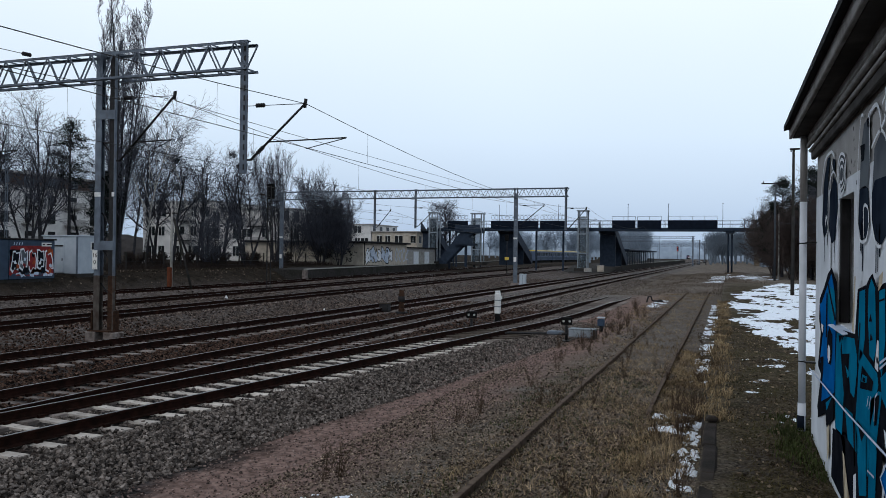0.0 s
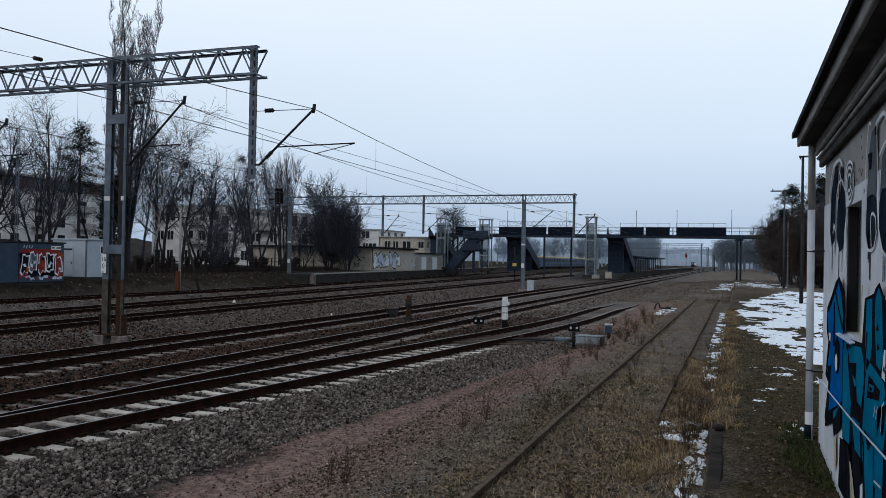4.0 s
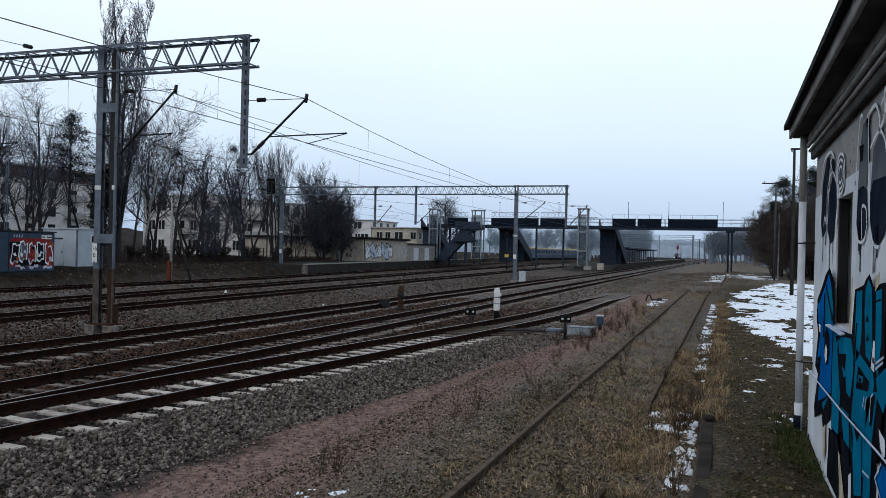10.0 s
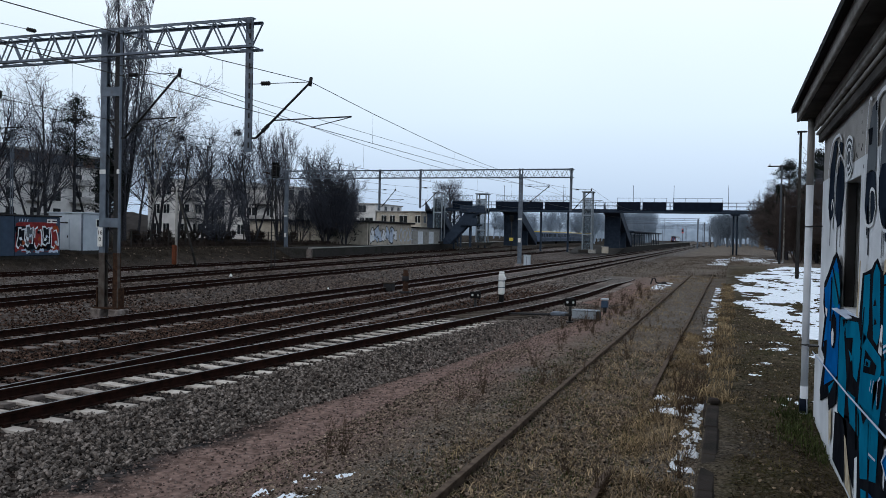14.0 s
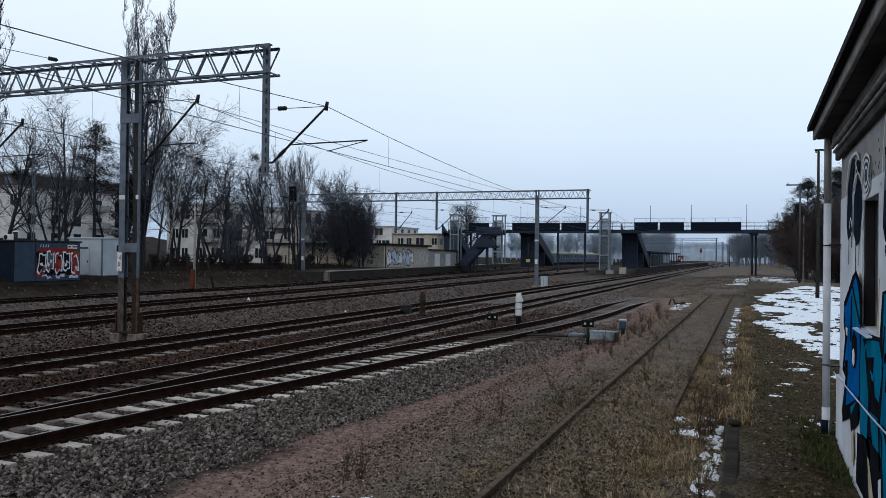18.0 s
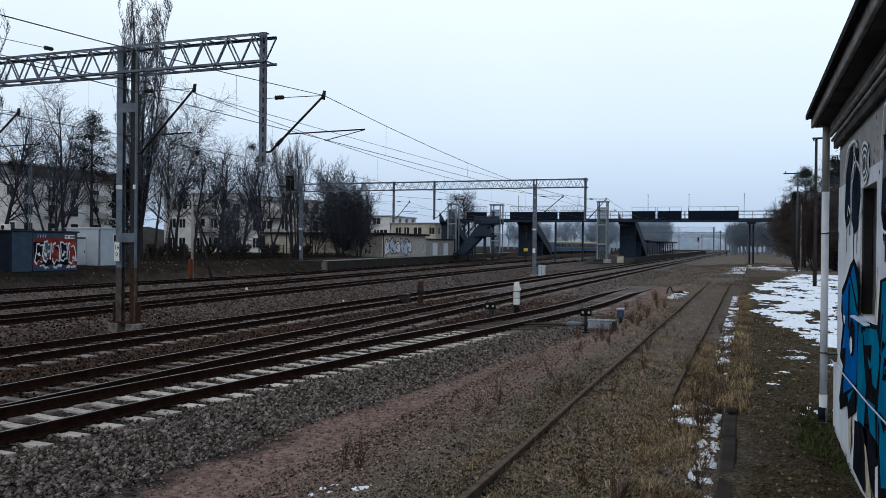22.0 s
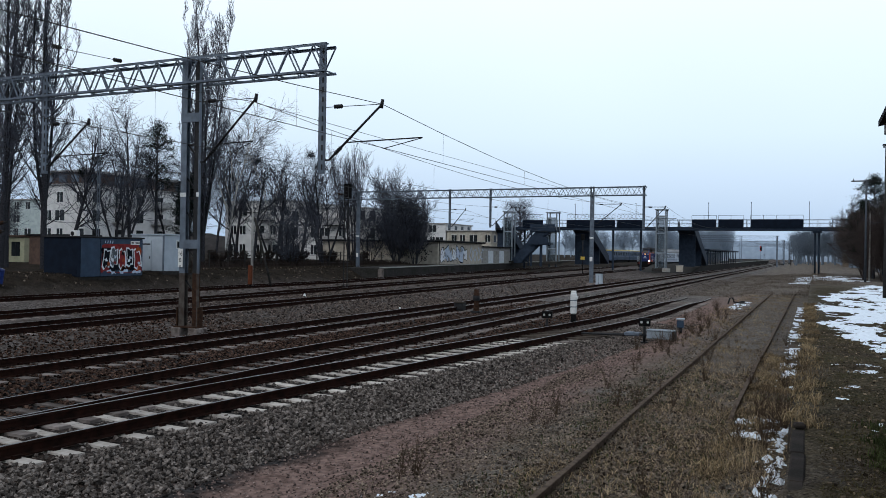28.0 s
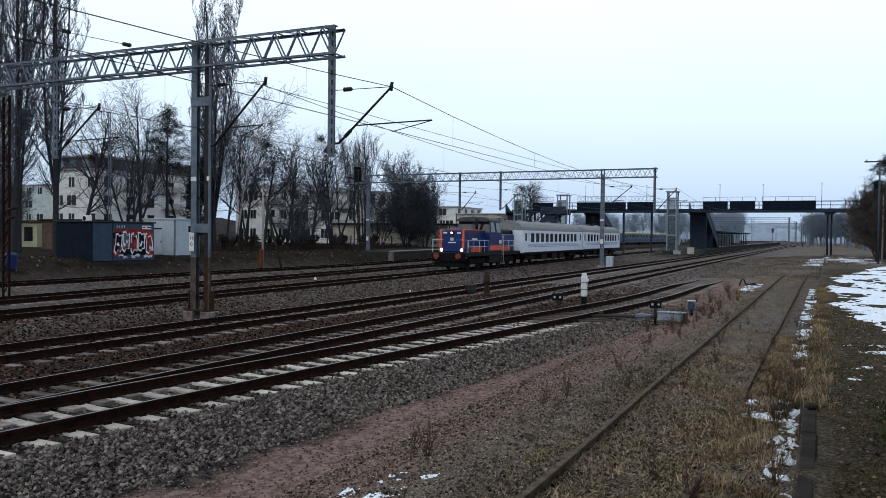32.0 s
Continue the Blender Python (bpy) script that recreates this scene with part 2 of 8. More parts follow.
TURF_GRASS = mat("worn turf", (0.075, 0.062, 0.028), (0.042, 0.032, 0.018), 1.2, 0.95, 0, 0.0, island=0.45)
BANK_GRASS = mat("dead bank grass", (0.042, 0.033, 0.025), (0.023, 0.019, 0.014), 0.5, 0.95, 0, 0.0, island=0.5)
CABIN_WHITE = mat("pale cabin sheet", (0.36, 0.41, 0.46), (0.31, 0.355, 0.4), 1.5, 0.6, 0, 0.04, (0.24, 0.27, 0.3), 0.7, 0.25)
LIFT_GLASS = mat("hazy lift glass", (0.05, 0.072, 0.09), (0.035, 0.05, 0.064), 0.8, 0.25, 0, 0, alpha=0.5)
LIFT_FRAME = mat("blue grey lift frame", (0.22, 0.255, 0.285), (0.15, 0.175, 0.2), 1.5, 0.7, 0, 0.05, (0.09, 0.1, 0.105), 0.5, 0.25)
LAMP_WHITE = mat("lit headlamp", (0.9, 0.85, 0.75), None, 3, 0.3, 0, 0, emit=(1.0, 0.86, 0.68), power=40)
LAMP_WARM = mat("dim warm lamp", (0.7, 0.4, 0.2), None, 3, 0.3, 0, 0, emit=(1.0, 0.5, 0.2), power=3)
KERB = mat("dark wet concrete", (0.04, 0.033, 0.029), (0.022, 0.019, 0.017), 4, 0.85, 0, 0.4, (0.055, 0.046, 0.036), 0.8, 0.3)
# Distance haze put into the base colour of the wooded ridge.
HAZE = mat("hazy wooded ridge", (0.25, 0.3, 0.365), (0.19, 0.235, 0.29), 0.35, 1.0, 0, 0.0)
LAMP_RED = mat("lit red lamp", (0.6, 0.02, 0.02), None, 3, 0.3, 0, 0, emit=(1.0, 0.05, 0.04), power=3)
LENS = mat("pale lens", (0.6, 0.6, 0.58), (0.5, 0.5, 0.48), 5, 0.3, 0, 0)
BLACK = mat("black paint", (0.007, 0.007, 0.0075), (0.011, 0.011, 0.011), 6, 0.8, 0, 0.05)
ORANGE_RUST = mat("orange rust paint", (0.13, 0.042, 0.022), (0.08, 0.028, 0.016), 6, 0.8, 0, 0.1)
LOCO_BLUE = mat("locomotive blue", (0.008, 0.022, 0.115), (0.007, 0.018, 0.085), 3, 0.4, 0, 0.03, (0.012, 0.02, 0.06), 1.0, 0.2)
LOCO_RED = mat("orange red paint", (0.62, 0.1, 0.04), (0.5, 0.08, 0.035), 4, 0.45, 0, 0.03)
LOCO_GREY = mat("dirty grey frame", (0.026, 0.026, 0.028), (0.015, 0.0145, 0.0145), 5, 0.8, 0.1, 0.1, (0.016, 0.013, 0.011), 1.2, 0.35)
COACH_WHITE = mat("coach white", (0.64, 0.69, 0.76), (0.57, 0.62, 0.7), 2, 0.4, 0, 0.02, (0.36, 0.38, 0.4), 0.6, 0.18)
COACH_ROOF = mat("coach roof grey", (0.2, 0.205, 0.212), (0.155, 0.158, 0.163), 3, 0.7, 0, 0.06, (0.1, 0.095, 0.09), 0.8, 0.3)
COACH_BLUE = mat("pale blue band", (0.1, 0.2, 0.4), (0.085, 0.17, 0.34), 3, 0.5, 0, 0)
YELLOW = mat("yellow paint", (0.55, 0.4, 0.06), (0.45, 0.33, 0.06), 2, 0.5, 0, 0.02)
TRAM_BLUE = mat("dull blue paint", (0.06, 0.09, 0.15), (0.05, 0.075, 0.12), 2, 0.5, 0, 0.02)
GRAF_BLUE = mat("sky blue spray paint", (0.004, 0.115, 0.36), (0.003, 0.08, 0.27), 3, 0.65, 0, 0.12, (0.003, 0.04, 0.15), 1.3, 0.3, gloss=0.0)
GRAF_TEAL = mat("teal spray paint", (0.004, 0.15, 0.265), (0.003, 0.105, 0.195), 3, 0.65, 0, 0.12, (0.003, 0.065, 0.16), 1.5, 0.28, gloss=0.0)
GRAF_BLACK = mat("black spray paint", (0.006, 0.007, 0.01), (0.012, 0.014, 0.018), 5, 0.7, 0, 0.12, gloss=0.0)
GRAF_NAVY = mat("blue black spray paint", (0.01, 0.015, 0.026), (0.02, 0.028, 0.042), 4, 0.7, 0, 0.12, (0.05, 0.06, 0.075), 1.6, 0.16, gloss=0.0)
GRAF_CREAM = mat("bare cream render", (0.5, 0.44, 0.33), (0.34, 0.28, 0.2), 9, 0.8, 0, 0.12)
GRAF_WHITE = mat("white spray paint", (0.66, 0.69, 0.72), (0.55, 0.58, 0.62), 6, 0.7, 0, 0.12, gloss=0.0)
GRAF_GREY = mat("thin grey blue spray paint", (0.11, 0.125, 0.14), (0.07, 0.08, 0.095), 3, 0.7, 0, 0.1, gloss=0.0)
GRAF_RED = mat("red spray paint", (0.24, 0.035, 0.035), (0.14, 0.025, 0.025), 4, 0.7, 0, 0.06, gloss=0.0)
GRAF_ORANGE = mat("orange red spray paint", (0.34, 0.075, 0.025), (0.2, 0.045, 0.02), 4, 0.7, 0, 0.06, gloss=0.0)
GRAF_PALE = mat("pale blue spray paint", (0.45, 0.52, 0.62), (0.34, 0.4, 0.5), 3, 0.7, 0, 0.06, gloss=0.0)
SIGN_WHITE = mat("enamel plate", (0.66, 0.66, 0.64), (0.58, 0.58, 0.56), 5, 0.5, 0, 0.02, (0.35, 0.32, 0.28), 6, 0.2)
CABLE = mat("wire", (0.02, 0.02, 0.02), (0.03, 0.028, 0.026), 5, 0.6, 0.4, 0)
# Wood tones with haze mixed into the colour, paler and bluer farther off.
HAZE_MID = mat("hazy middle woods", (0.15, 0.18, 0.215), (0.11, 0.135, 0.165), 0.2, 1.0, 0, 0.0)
FAR_WOOD = mat("far bare woods paled by haze", (0.27, 0.33, 0.4), (0.2, 0.25, 0.31), 0.12, 1.0, 0, 0.0, (0.33, 0.39, 0.46), 0.02, 0.4, island=0.12)
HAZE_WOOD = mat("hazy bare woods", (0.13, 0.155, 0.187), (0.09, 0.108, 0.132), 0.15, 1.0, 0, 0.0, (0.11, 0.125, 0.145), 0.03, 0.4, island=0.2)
NEAR_WOOD = mat("bare wood edge", (0.04, 0.037, 0.036), (0.024, 0.022, 0.022), 0.3, 1.0, 0, 0.0, island=0.3)

# ---- mesh tools ----
class Geo:
    """Gathers vertices and faces for one mesh."""

    def __init__(self):
        self.v, self.f, self.s, self.m = [], [], [], []

    def add(self, verts, faces, smooth=False, slot=0):
        k = len(self.v)
        self.v.extend(tuple(p) for p in verts)
        self.f.extend(tuple(i + k for i in q) for q in faces)
        self.s.extend([smooth] * len(faces))
        self.m.extend([slot] * len(faces))
        return self

    def box(self, c, s, chamfer=0.0, rz=0.0, m=None, slot=0):
        x, y, z = (a / 2 for a in s)
        if chamfer <= 0:
            vs = [(i * x, j * y, k * z) for i in (-1, 1) for j in (-1, 1) for k in (-1, 1)]
            fs = [(0, 1, 3, 2), (4, 6, 7, 5), (0, 4, 5, 1), (2, 3, 7, 6), (0, 2, 6, 4), (1, 5, 7, 3)]
        else:
            e = min(chamfer, 0.45 * min(s))
            vs, idx = [], {}
            for i in (-1, 1):
                for j in (-1, 1):
                    for k in (-1, 1):
                        for ax in range(3):
                            p = [i * x, j * y, k * z]
                            for b, sg in ((0, i), (1, j), (2, k)):
                                if b != ax:
                                    p[b] -= sg * e
                            idx[i, j, k, ax] = len(vs)
                            vs.append(tuple(p))
            fs = []
            for ax in range(3):
                o = [a for a in range(3) if a != ax]
                for sg in (-1, 1):
                    q = []
                    for a, b in ((-1, -1), (1, -1), (1, 1), (-1, 1)):
                        key = [0, 0, 0]
                        key[ax], key[o[0]], key[o[1]] = sg, a, b
                        q.append(idx[(*key, ax)])
                    if (sg > 0) == (ax == 1):
                        q.reverse()
                    fs.append(tuple(q))
                for a in (-1, 1):
                    for b in (-1, 1):
                        lo, hi = [0, 0, 0], [0, 0, 0]
                        lo[ax], lo[o[0]], lo[o[1]] = -1, a, b
                        hi[ax], hi[o[0]], hi[o[1]] = 1, a, b
                        q = [idx[(*lo, o[0])], idx[(*hi, o[0])], idx[(*hi, o[1])], idx[(*lo, o[1])]]
                        if (a * b > 0) == (ax != 1):
                            q.reverse()
                        fs.append(tuple(q))
            for i in (-1, 1):
                for j in (-1, 1):
                    for k in (-1, 1):
                        q = [idx[i, j, k, 0], idx[i, j, k, 1], idx[i, j, k, 2]]
                        if i * j * k < 0:
                            q.reverse()
                        fs.append(tuple(q))
        t = Matrix.Translation(c) @ (m or Matrix.Rotation(rz, 4, "Z"))
        return self.add([t @ Vector(p) for p in vs], fs, False, slot)

    def rod(self, a, b, r0, r1=None, n=8, cap=True, smooth=True, slot=0):
        a, b = Vector(a), Vector(b)
        r1 = r0 if r1 is None else r1
        d = b - a
        if d.length < 1e-6:
            return self
        q = d.to_track_quat("Z", "Y").to_matrix()
        ring = [q @ Vector((math.cos(2 * math.pi * i / n), math.sin(2 * math.pi * i / n), 0)) for i in range(n)]
        vs = [a + p * r0 for p in ring] + [b + p * r1 for p in ring]
        self.add(vs, [(i, (i + 1) % n, n + (i + 1) % n, n + i) for i in range(n)], smooth, slot)
        if cap:
            k = len(self.v) - 2 * n
            self.f.append(tuple(k + i for i in reversed(range(n))))
            self.f.append(tuple(k + n + i for i in range(n)))
            self.s += [False, False]
            self.m += [slot, slot]
        return self

    def bar(self, a, b, w, h=None, up=(0, 0, 1)):
        """A square bar from a to b."""
        a, b = Vector(a), Vector(b)
        h = h or w
        d = (b - a).normalized()
        side = d.cross(Vector(up))
        side = side.normalized() if side.length > 1e-4 else Vector((1, 0, 0))
        u = side.cross(d)
        vs = [p + side * i * w / 2 + u * j * h / 2 for p in (a, b) for i, j in ((-1, -1), (1, -1), (1, 1), (-1, 1))]
        return self.add(vs, [(3, 2, 1, 0), (4, 5, 6, 7), (0, 1, 5, 4), (1, 2, 6, 5), (2, 3, 7, 6), (3, 0, 4, 7)])

    def tube(self, pts, r, n=6, smooth=True):
        pts = [Vector(p) for p in pts]
        vs, k = [], len(pts)
        for i, p in enumerate(pts):
            q = (pts[min(k - 1, i + 1)] - pts[max(0, i - 1)]).to_track_quat("Z", "Y").to_matrix()
            vs += [p + q @ Vector((r * math.cos(2 * math.pi * j / n), r * math.sin(2 * math.pi * j / n), 0)) for j in range(n)]
        return self.add(vs, [(i * n + j, i * n + (j + 1) % n, (i + 1) * n + (j + 1) % n, (i + 1) * n + j) for i in range(k - 1) for j in range(n)], smooth)

    def sweep(self, prof, path, closed=True):
        """Carries a profile of (side, up) along a path of (x, y, z) that runs level."""
        n, k = len(prof), len(path)
        vs = []
        for i, p in enumerate(path):
            a, b = path[max(0, i - 1)], path[min(k - 1, i + 1)]
            d = Vector((b[0] - a[0], b[1] - a[1], 0)).normalized()
            s = Vector((d.y, -d.x, 0))
            vs += [(p[0] + s.x * u, p[1] + s.y * u, p[2] + w) for u, w in prof]
        fs = []
        for i in range(k - 1):
            for j in range(n if closed else n - 1):
                j2 = (j + 1) % n
                fs.append((i * n + j, i * n + j2, (i + 1) * n + j2, (i + 1) * n + j))
        if closed:
            fs += [tuple(reversed(range(n))), tuple(range((k - 1) * n, k * n))]
        return self.add(vs, fs)

    def lathe(self, c, prof, n=14):
        """Turns a profile of (radius, height) round the upright through c."""
        vs = [(c[0] + r * math.cos(2 * math.pi * i / n), c[1] + r * math.sin(2 * math.pi * i / n), c[2] + h) for r, h in prof for i in range(n)]
        fs = [(j * n + i, j * n + (i + 1) % n, (j + 1) * n + (i + 1) % n, (j + 1) * n + i) for j in range(len(prof) - 1) for i in range(n)]
        return self.add(vs, fs, True)

    def sheet(self, xs, ys, z):
        k = len(self.v)
        n = len(ys)
        self.v += [(x, y, z(x, y)) for x in xs for y in ys]
        q = [(k + i * n + j, k + (i + 1) * n + j, k + (i + 1) * n + j + 1, k + i * n + j + 1) for i in range(len(xs) - 1) for j in range(n - 1)]
        self.f += q
        self.s += [True] * len(q)
        self.m += [0] * len(q)
        return self

    def mesh(self, name, *mats):
        me = bpy.data.meshes.new(name)
        me.from_pydata(self.v, [], self.f)
        me.polygons.foreach_set("use_smooth", self.s)
        if any(self.m):
            me.polygons.foreach_set("material_index", self.m)
        for m in mats:
            me.materials.append(m)
        return me


def part(name, geo, material, parent, label="", at=None):
    mats = material if isinstance(material, (list, tuple)) else [material]
    ob = new(name, geo.mesh(name, *mats) if isinstance(geo, Geo) else geo)
    ob.parent = parent
    if at is not None:
        ob.matrix_basis = at
    return tagged(ob, label)


def thing(name, at, label, category, group="", kind=""):
    ob = new(name)
    ob.empty_display_size = 0.2
    ob.matrix_basis = at
    return tagged(ob, label, category, group, kind)


def solid(name, geo, material, at, label, category, group="", kind=""):
    mats = material if isinstance(material, (list, tuple)) else [material]
    ob = new(name, geo.mesh(name, *mats))
    ob.matrix_basis = at if at is not None else Matrix()
    return tagged(ob, label, category, group, kind)


def fast_mesh(name, verts, faces, material, smooth=False):
    """A large mesh out of arrays: verts (n, 3), faces (m, k)."""
    me = bpy.data.meshes.new(name)
    k = faces.shape[1]
    me.vertices.add(len(verts))
    me.vertices.foreach_set("co", np.ascontiguousarray(verts, dtype=np.float32).ravel())
    me.loops.add(faces.size)
    me.loops.foreach_set("vertex_index", np.ascontiguousarray(faces, dtype=np.int32).ravel())
    me.polygons.add(len(faces))
    me.polygons.foreach_set("loop_start", np.arange(0, faces.size, k, dtype=np.int32))
    me.polygons.foreach_set("use_smooth", np.full(len(faces), smooth))
    me.materials.append(material)
    me.update()
    return me


# ---- the plan: lines of the tracks, levels of the ground ----
GAUGE = 1.5


def line_a(y):
    """The siding that leaves the main line by a turnout behind the camera and runs out ahead."""
    return float(np.interp(y, A_Y, A_X))


A_Y = np.linspace(-14, 60, 75)
A_X = np.interp(A_Y, [-14, 9.4, 11.9, 15.6, 21.2, 29, 35, 39, 60], [-11.95, -10.22, -9.95, -9.5, -8.8, -7.8, -7.15, -6.95, -6.85])
for _ in range(12):
    A_X[1:-1] = 0.25 * A_X[:-2] + 0.5 * A_X[1:-1] + 0.25 * A_X[2:]
LINE_B, LINE_C, LINE_S = -11.86, -16.26, -2.0


def line_d(y):
    if y <= 120:
        return -22.85 - 0.046 * y
    return -28.37 - 0.0115 * (y - 120) - 2.415 * (1 - math.exp(-(y - 120) / 70))


def line_e(y):
    return -27.0 - 0.075 * min(y, 95) - 0.06 * max(0, y - 95)


def line_f(y):
    return -37.0 - 0.004 * y - 0.10 * max(0, y - 60)


def ease(a, b, x):
    t = min(1, max(0, (x - a) / (b - a)))
    return t * t * (3 - 2 * t)


def bed(d, half, foot, top, low):
    """A ballast bed: level to half its width from the centre, then sloping to its foot."""
    return low + (top - low) * (1 - ease(half, foot, abs(d)))


def ramp_z(y):
    return 0.95 - 0.8 * ease(46, 105, y)


def ground_z(x, y):
    low = -0.42
    z = low
    if y < 62:
        z = max(z, bed(x - line_a(y), 1.65, 3.05, -0.215, low))
    z = max(z, bed(x - LINE_B, 2.3, 3.6, -0.215, low), bed(x - LINE_C, 2.0, 3.2, -0.215, low))
    z = max(z, bed(x - line_d(y), 1.8, 3.0, -0.2, low), bed(x - line_e(y), 1.8, 3.0, -0.2, low), bed(x - line_f(y), 1.8, 2.8, -0.2, low))
    z = max(z, low + 0.31 * ease(-6.2, -3.6, x))
    if x > -0.3:
        z = ramp_z(y) - (0.015 if x < -0.06 and y < 8.7 else 0) if x > -0.2 else low + (ramp_z(y) - low) * (x + 0.3) / 0.1
        z -= 0.075 * ease(0.45, 0.75, x) * ease(9.6, 8.6, y) if x > 0 else 0
    left = -39.6 - 0.10 * max(0, y - 60)
    z = max(z, low + 1.3 * ease(left + 0.3, left - 3.2, x))
    if x < -46:
        z += 0.25 * ease(-46, -70, x)
    n = noise.noise((x * 0.9, y * 0.9, 0)) * 0.035 + noise.noise((x * 3.1, y * 3.1, 4)) * 0.018
    return z + n * (1 if x > -7 or x < -39 else 0.5)


def steps(*spans):
    out = []
    for a, b, s in spans:
        n = max(1, round((b - a) / s))
        out += [a + (b - a) * i / n for i in range(n)]
    return out + [spans[-1][1]]


GX = steps((-2500, -300, 550), (-300, -90, 30), (-90, -44, 3), (-44, -19, 0.5), (-19, -4.5, 0.25), (-4.5, -0.35, 0.14), (-0.35, -0.15, 0.05), (-0.15, 1.2, 0.15), (1.2, 14, 0.4), (14, 60, 4), (60, 300, 40), (300, 2500, 550))
GY = steps((-400, -30, 90), (-30, 2, 2), (2, 26, 0.25), (26, 60, 0.6), (60, 150, 3), (150, 500, 25), (500, 3500, 500))


def ground_material():
    m = bpy.data.materials.new("ballast dirt and winter grass")
    m.use_nodes = True
    n, l = m.node_tree.nodes, m.node_tree.links
    b = n["Principled BSDF"]
    b.inputs["Roughness"].default_value = 0.95
    b.inputs["Specular IOR Level"].default_value = 0.02
    geo, sep = n.new("ShaderNodeNewGeometry"), n.new("ShaderNodeSeparateXYZ")
    l.new(geo.outputs["Position"], sep.inputs[0])

    def tex(s, detail=6):
        t = n.new("ShaderNodeTexNoise")
        t.inputs["Scale"].default_value, t.inputs["Detail"].default_value = s, detail
        l.new(geo.outputs["Position"], t.inputs["Vector"])
        return t.outputs["Fac"]

    def calc(op, a, c, d=None):
        x = n.new("ShaderNodeMath")
        x.operation = op
        for i, v in enumerate((a, c) if d is None else (a, c, d)):
            if isinstance(v, (int, float)):
                x.inputs[i].default_value = v
            else:
                l.new(v, x.inputs[i])
        return x.outputs[0]

    def band(src, lo, hi):
        r = n.new("ShaderNodeMapRange")
        r.inputs["From Min"].default_value, r.inputs["From Max"].default_value = lo, hi
        l.new(src, r.inputs["Value"])
        return r.outputs["Result"]

    def mix(fac, a, c):
        x = n.new("ShaderNodeMix")
        x.data_type = "RGBA"
        for sock, v in (("Factor", fac), ("A", a), ("B", c)):
            if isinstance(v, tuple):
                x.inputs[sock].default_value = (*v, 1)
            else:
                l.new(v, x.inputs[sock])
        return x.outputs["Result"]

    cell = n.new("ShaderNodeTexVoronoi")
    cell.inputs["Scale"].default_value = 17
    l.new(geo.outputs["Position"], cell.inputs["Vector"])
    tone = n.new("ShaderNodeSeparateColor")
    l.new(cell.outputs["Color"], tone.inputs[0])
    wob = calc("MULTIPLY", calc("SUBTRACT", tex(0.55), 0.5), 2.4)
    wob2 = calc("MULTIPLY", calc("SUBTRACT", tex(3.5), 0.5), 1.2)
    x = calc("ADD", calc("ADD", sep.outputs["X"], wob), wob2)
    slant = calc("SUBTRACT", x, calc("MULTIPLY", calc("MINIMUM", sep.outputs["Y"], 24), 0.055))
    # Bed under loose stones near black: shade of their gaps put into the colour.
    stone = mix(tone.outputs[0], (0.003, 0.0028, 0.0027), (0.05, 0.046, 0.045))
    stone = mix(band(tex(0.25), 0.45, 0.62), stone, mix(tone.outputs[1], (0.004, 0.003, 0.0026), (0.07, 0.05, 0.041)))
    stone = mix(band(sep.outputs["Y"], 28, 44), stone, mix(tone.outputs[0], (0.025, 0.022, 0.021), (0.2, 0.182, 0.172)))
    pink = mix(band(tex(9), 0.35, 0.65), (0.1, 0.066, 0.056), (0.23, 0.158, 0.135))
    dirt = mix(band(tex(2.2), 0.35, 0.62), (0.053, 0.042, 0.034), (0.152, 0.122, 0.096))
    dirt = mix(band(tex(0.7), 0.5, 0.66), dirt, mix(tone.outputs[0], (0.05, 0.045, 0.04), (0.17, 0.155, 0.138)))
    turf = mix(band(tex(1.1), 0.4, 0.6), (0.022, 0.017, 0.012), (0.032, 0.03, 0.013))
    turf = mix(band(tex(7), 0.42, 0.68), turf, (0.075, 0.058, 0.037))
    turf = mix(band(tex(38, 3), 0.5, 0.66), turf, (0.105, 0.086, 0.06))
    turf = mix(band(tex(29, 3), 0.54, 0.66), turf, (0.005, 0.004, 0.003))
    dirt = mix(band(tex(33, 3), 0.52, 0.64), dirt, (0.006, 0.005, 0.004))
    dirt = mix(band(tex(41, 3), 0.55, 0.68), dirt, (0.26, 0.225, 0.185))
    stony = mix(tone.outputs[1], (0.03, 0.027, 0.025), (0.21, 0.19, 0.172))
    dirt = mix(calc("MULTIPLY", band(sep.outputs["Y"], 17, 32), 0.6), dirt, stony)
    soil = mix(band(tex(1.6), 0.35, 0.65), (0.014, 0.0115, 0.009), (0.034, 0.027, 0.021))
    yard = mix(tone.outputs[2], (0.014, 0.012, 0.0113), (0.165, 0.143, 0.132))
    yard = mix(band(tex(1.4), 0.45, 0.65), yard, (0.055, 0.044, 0.038))
    c = mix(band(x, -41.5, -38.5), soil, yard)
    c = mix(band(x, -21.5, -17.5), c, stone)
    c = mix(band(slant, -7.75, -7.2), c, pink)
    c = mix(band(slant, -5.6, -4.4), c, dirt)
    c = mix(band(x, -0.75, 0.1), c, turf)
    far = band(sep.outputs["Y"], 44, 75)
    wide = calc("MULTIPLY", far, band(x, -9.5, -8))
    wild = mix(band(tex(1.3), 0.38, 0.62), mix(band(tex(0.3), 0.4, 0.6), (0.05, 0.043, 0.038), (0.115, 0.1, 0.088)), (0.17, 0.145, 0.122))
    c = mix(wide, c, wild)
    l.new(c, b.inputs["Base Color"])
    bp = n.new("ShaderNodeBump")
    bp.inputs["Strength"].default_value, bp.inputs["Distance"].default_value = 0.9, 0.03
    l.new(calc("ADD", calc("MULTIPLY", cell.outputs["Distance"], 0.8), tex(25)), bp.inputs["Height"])
    l.new(bp.outputs["Normal"], b.inputs["Normal"])
    return m


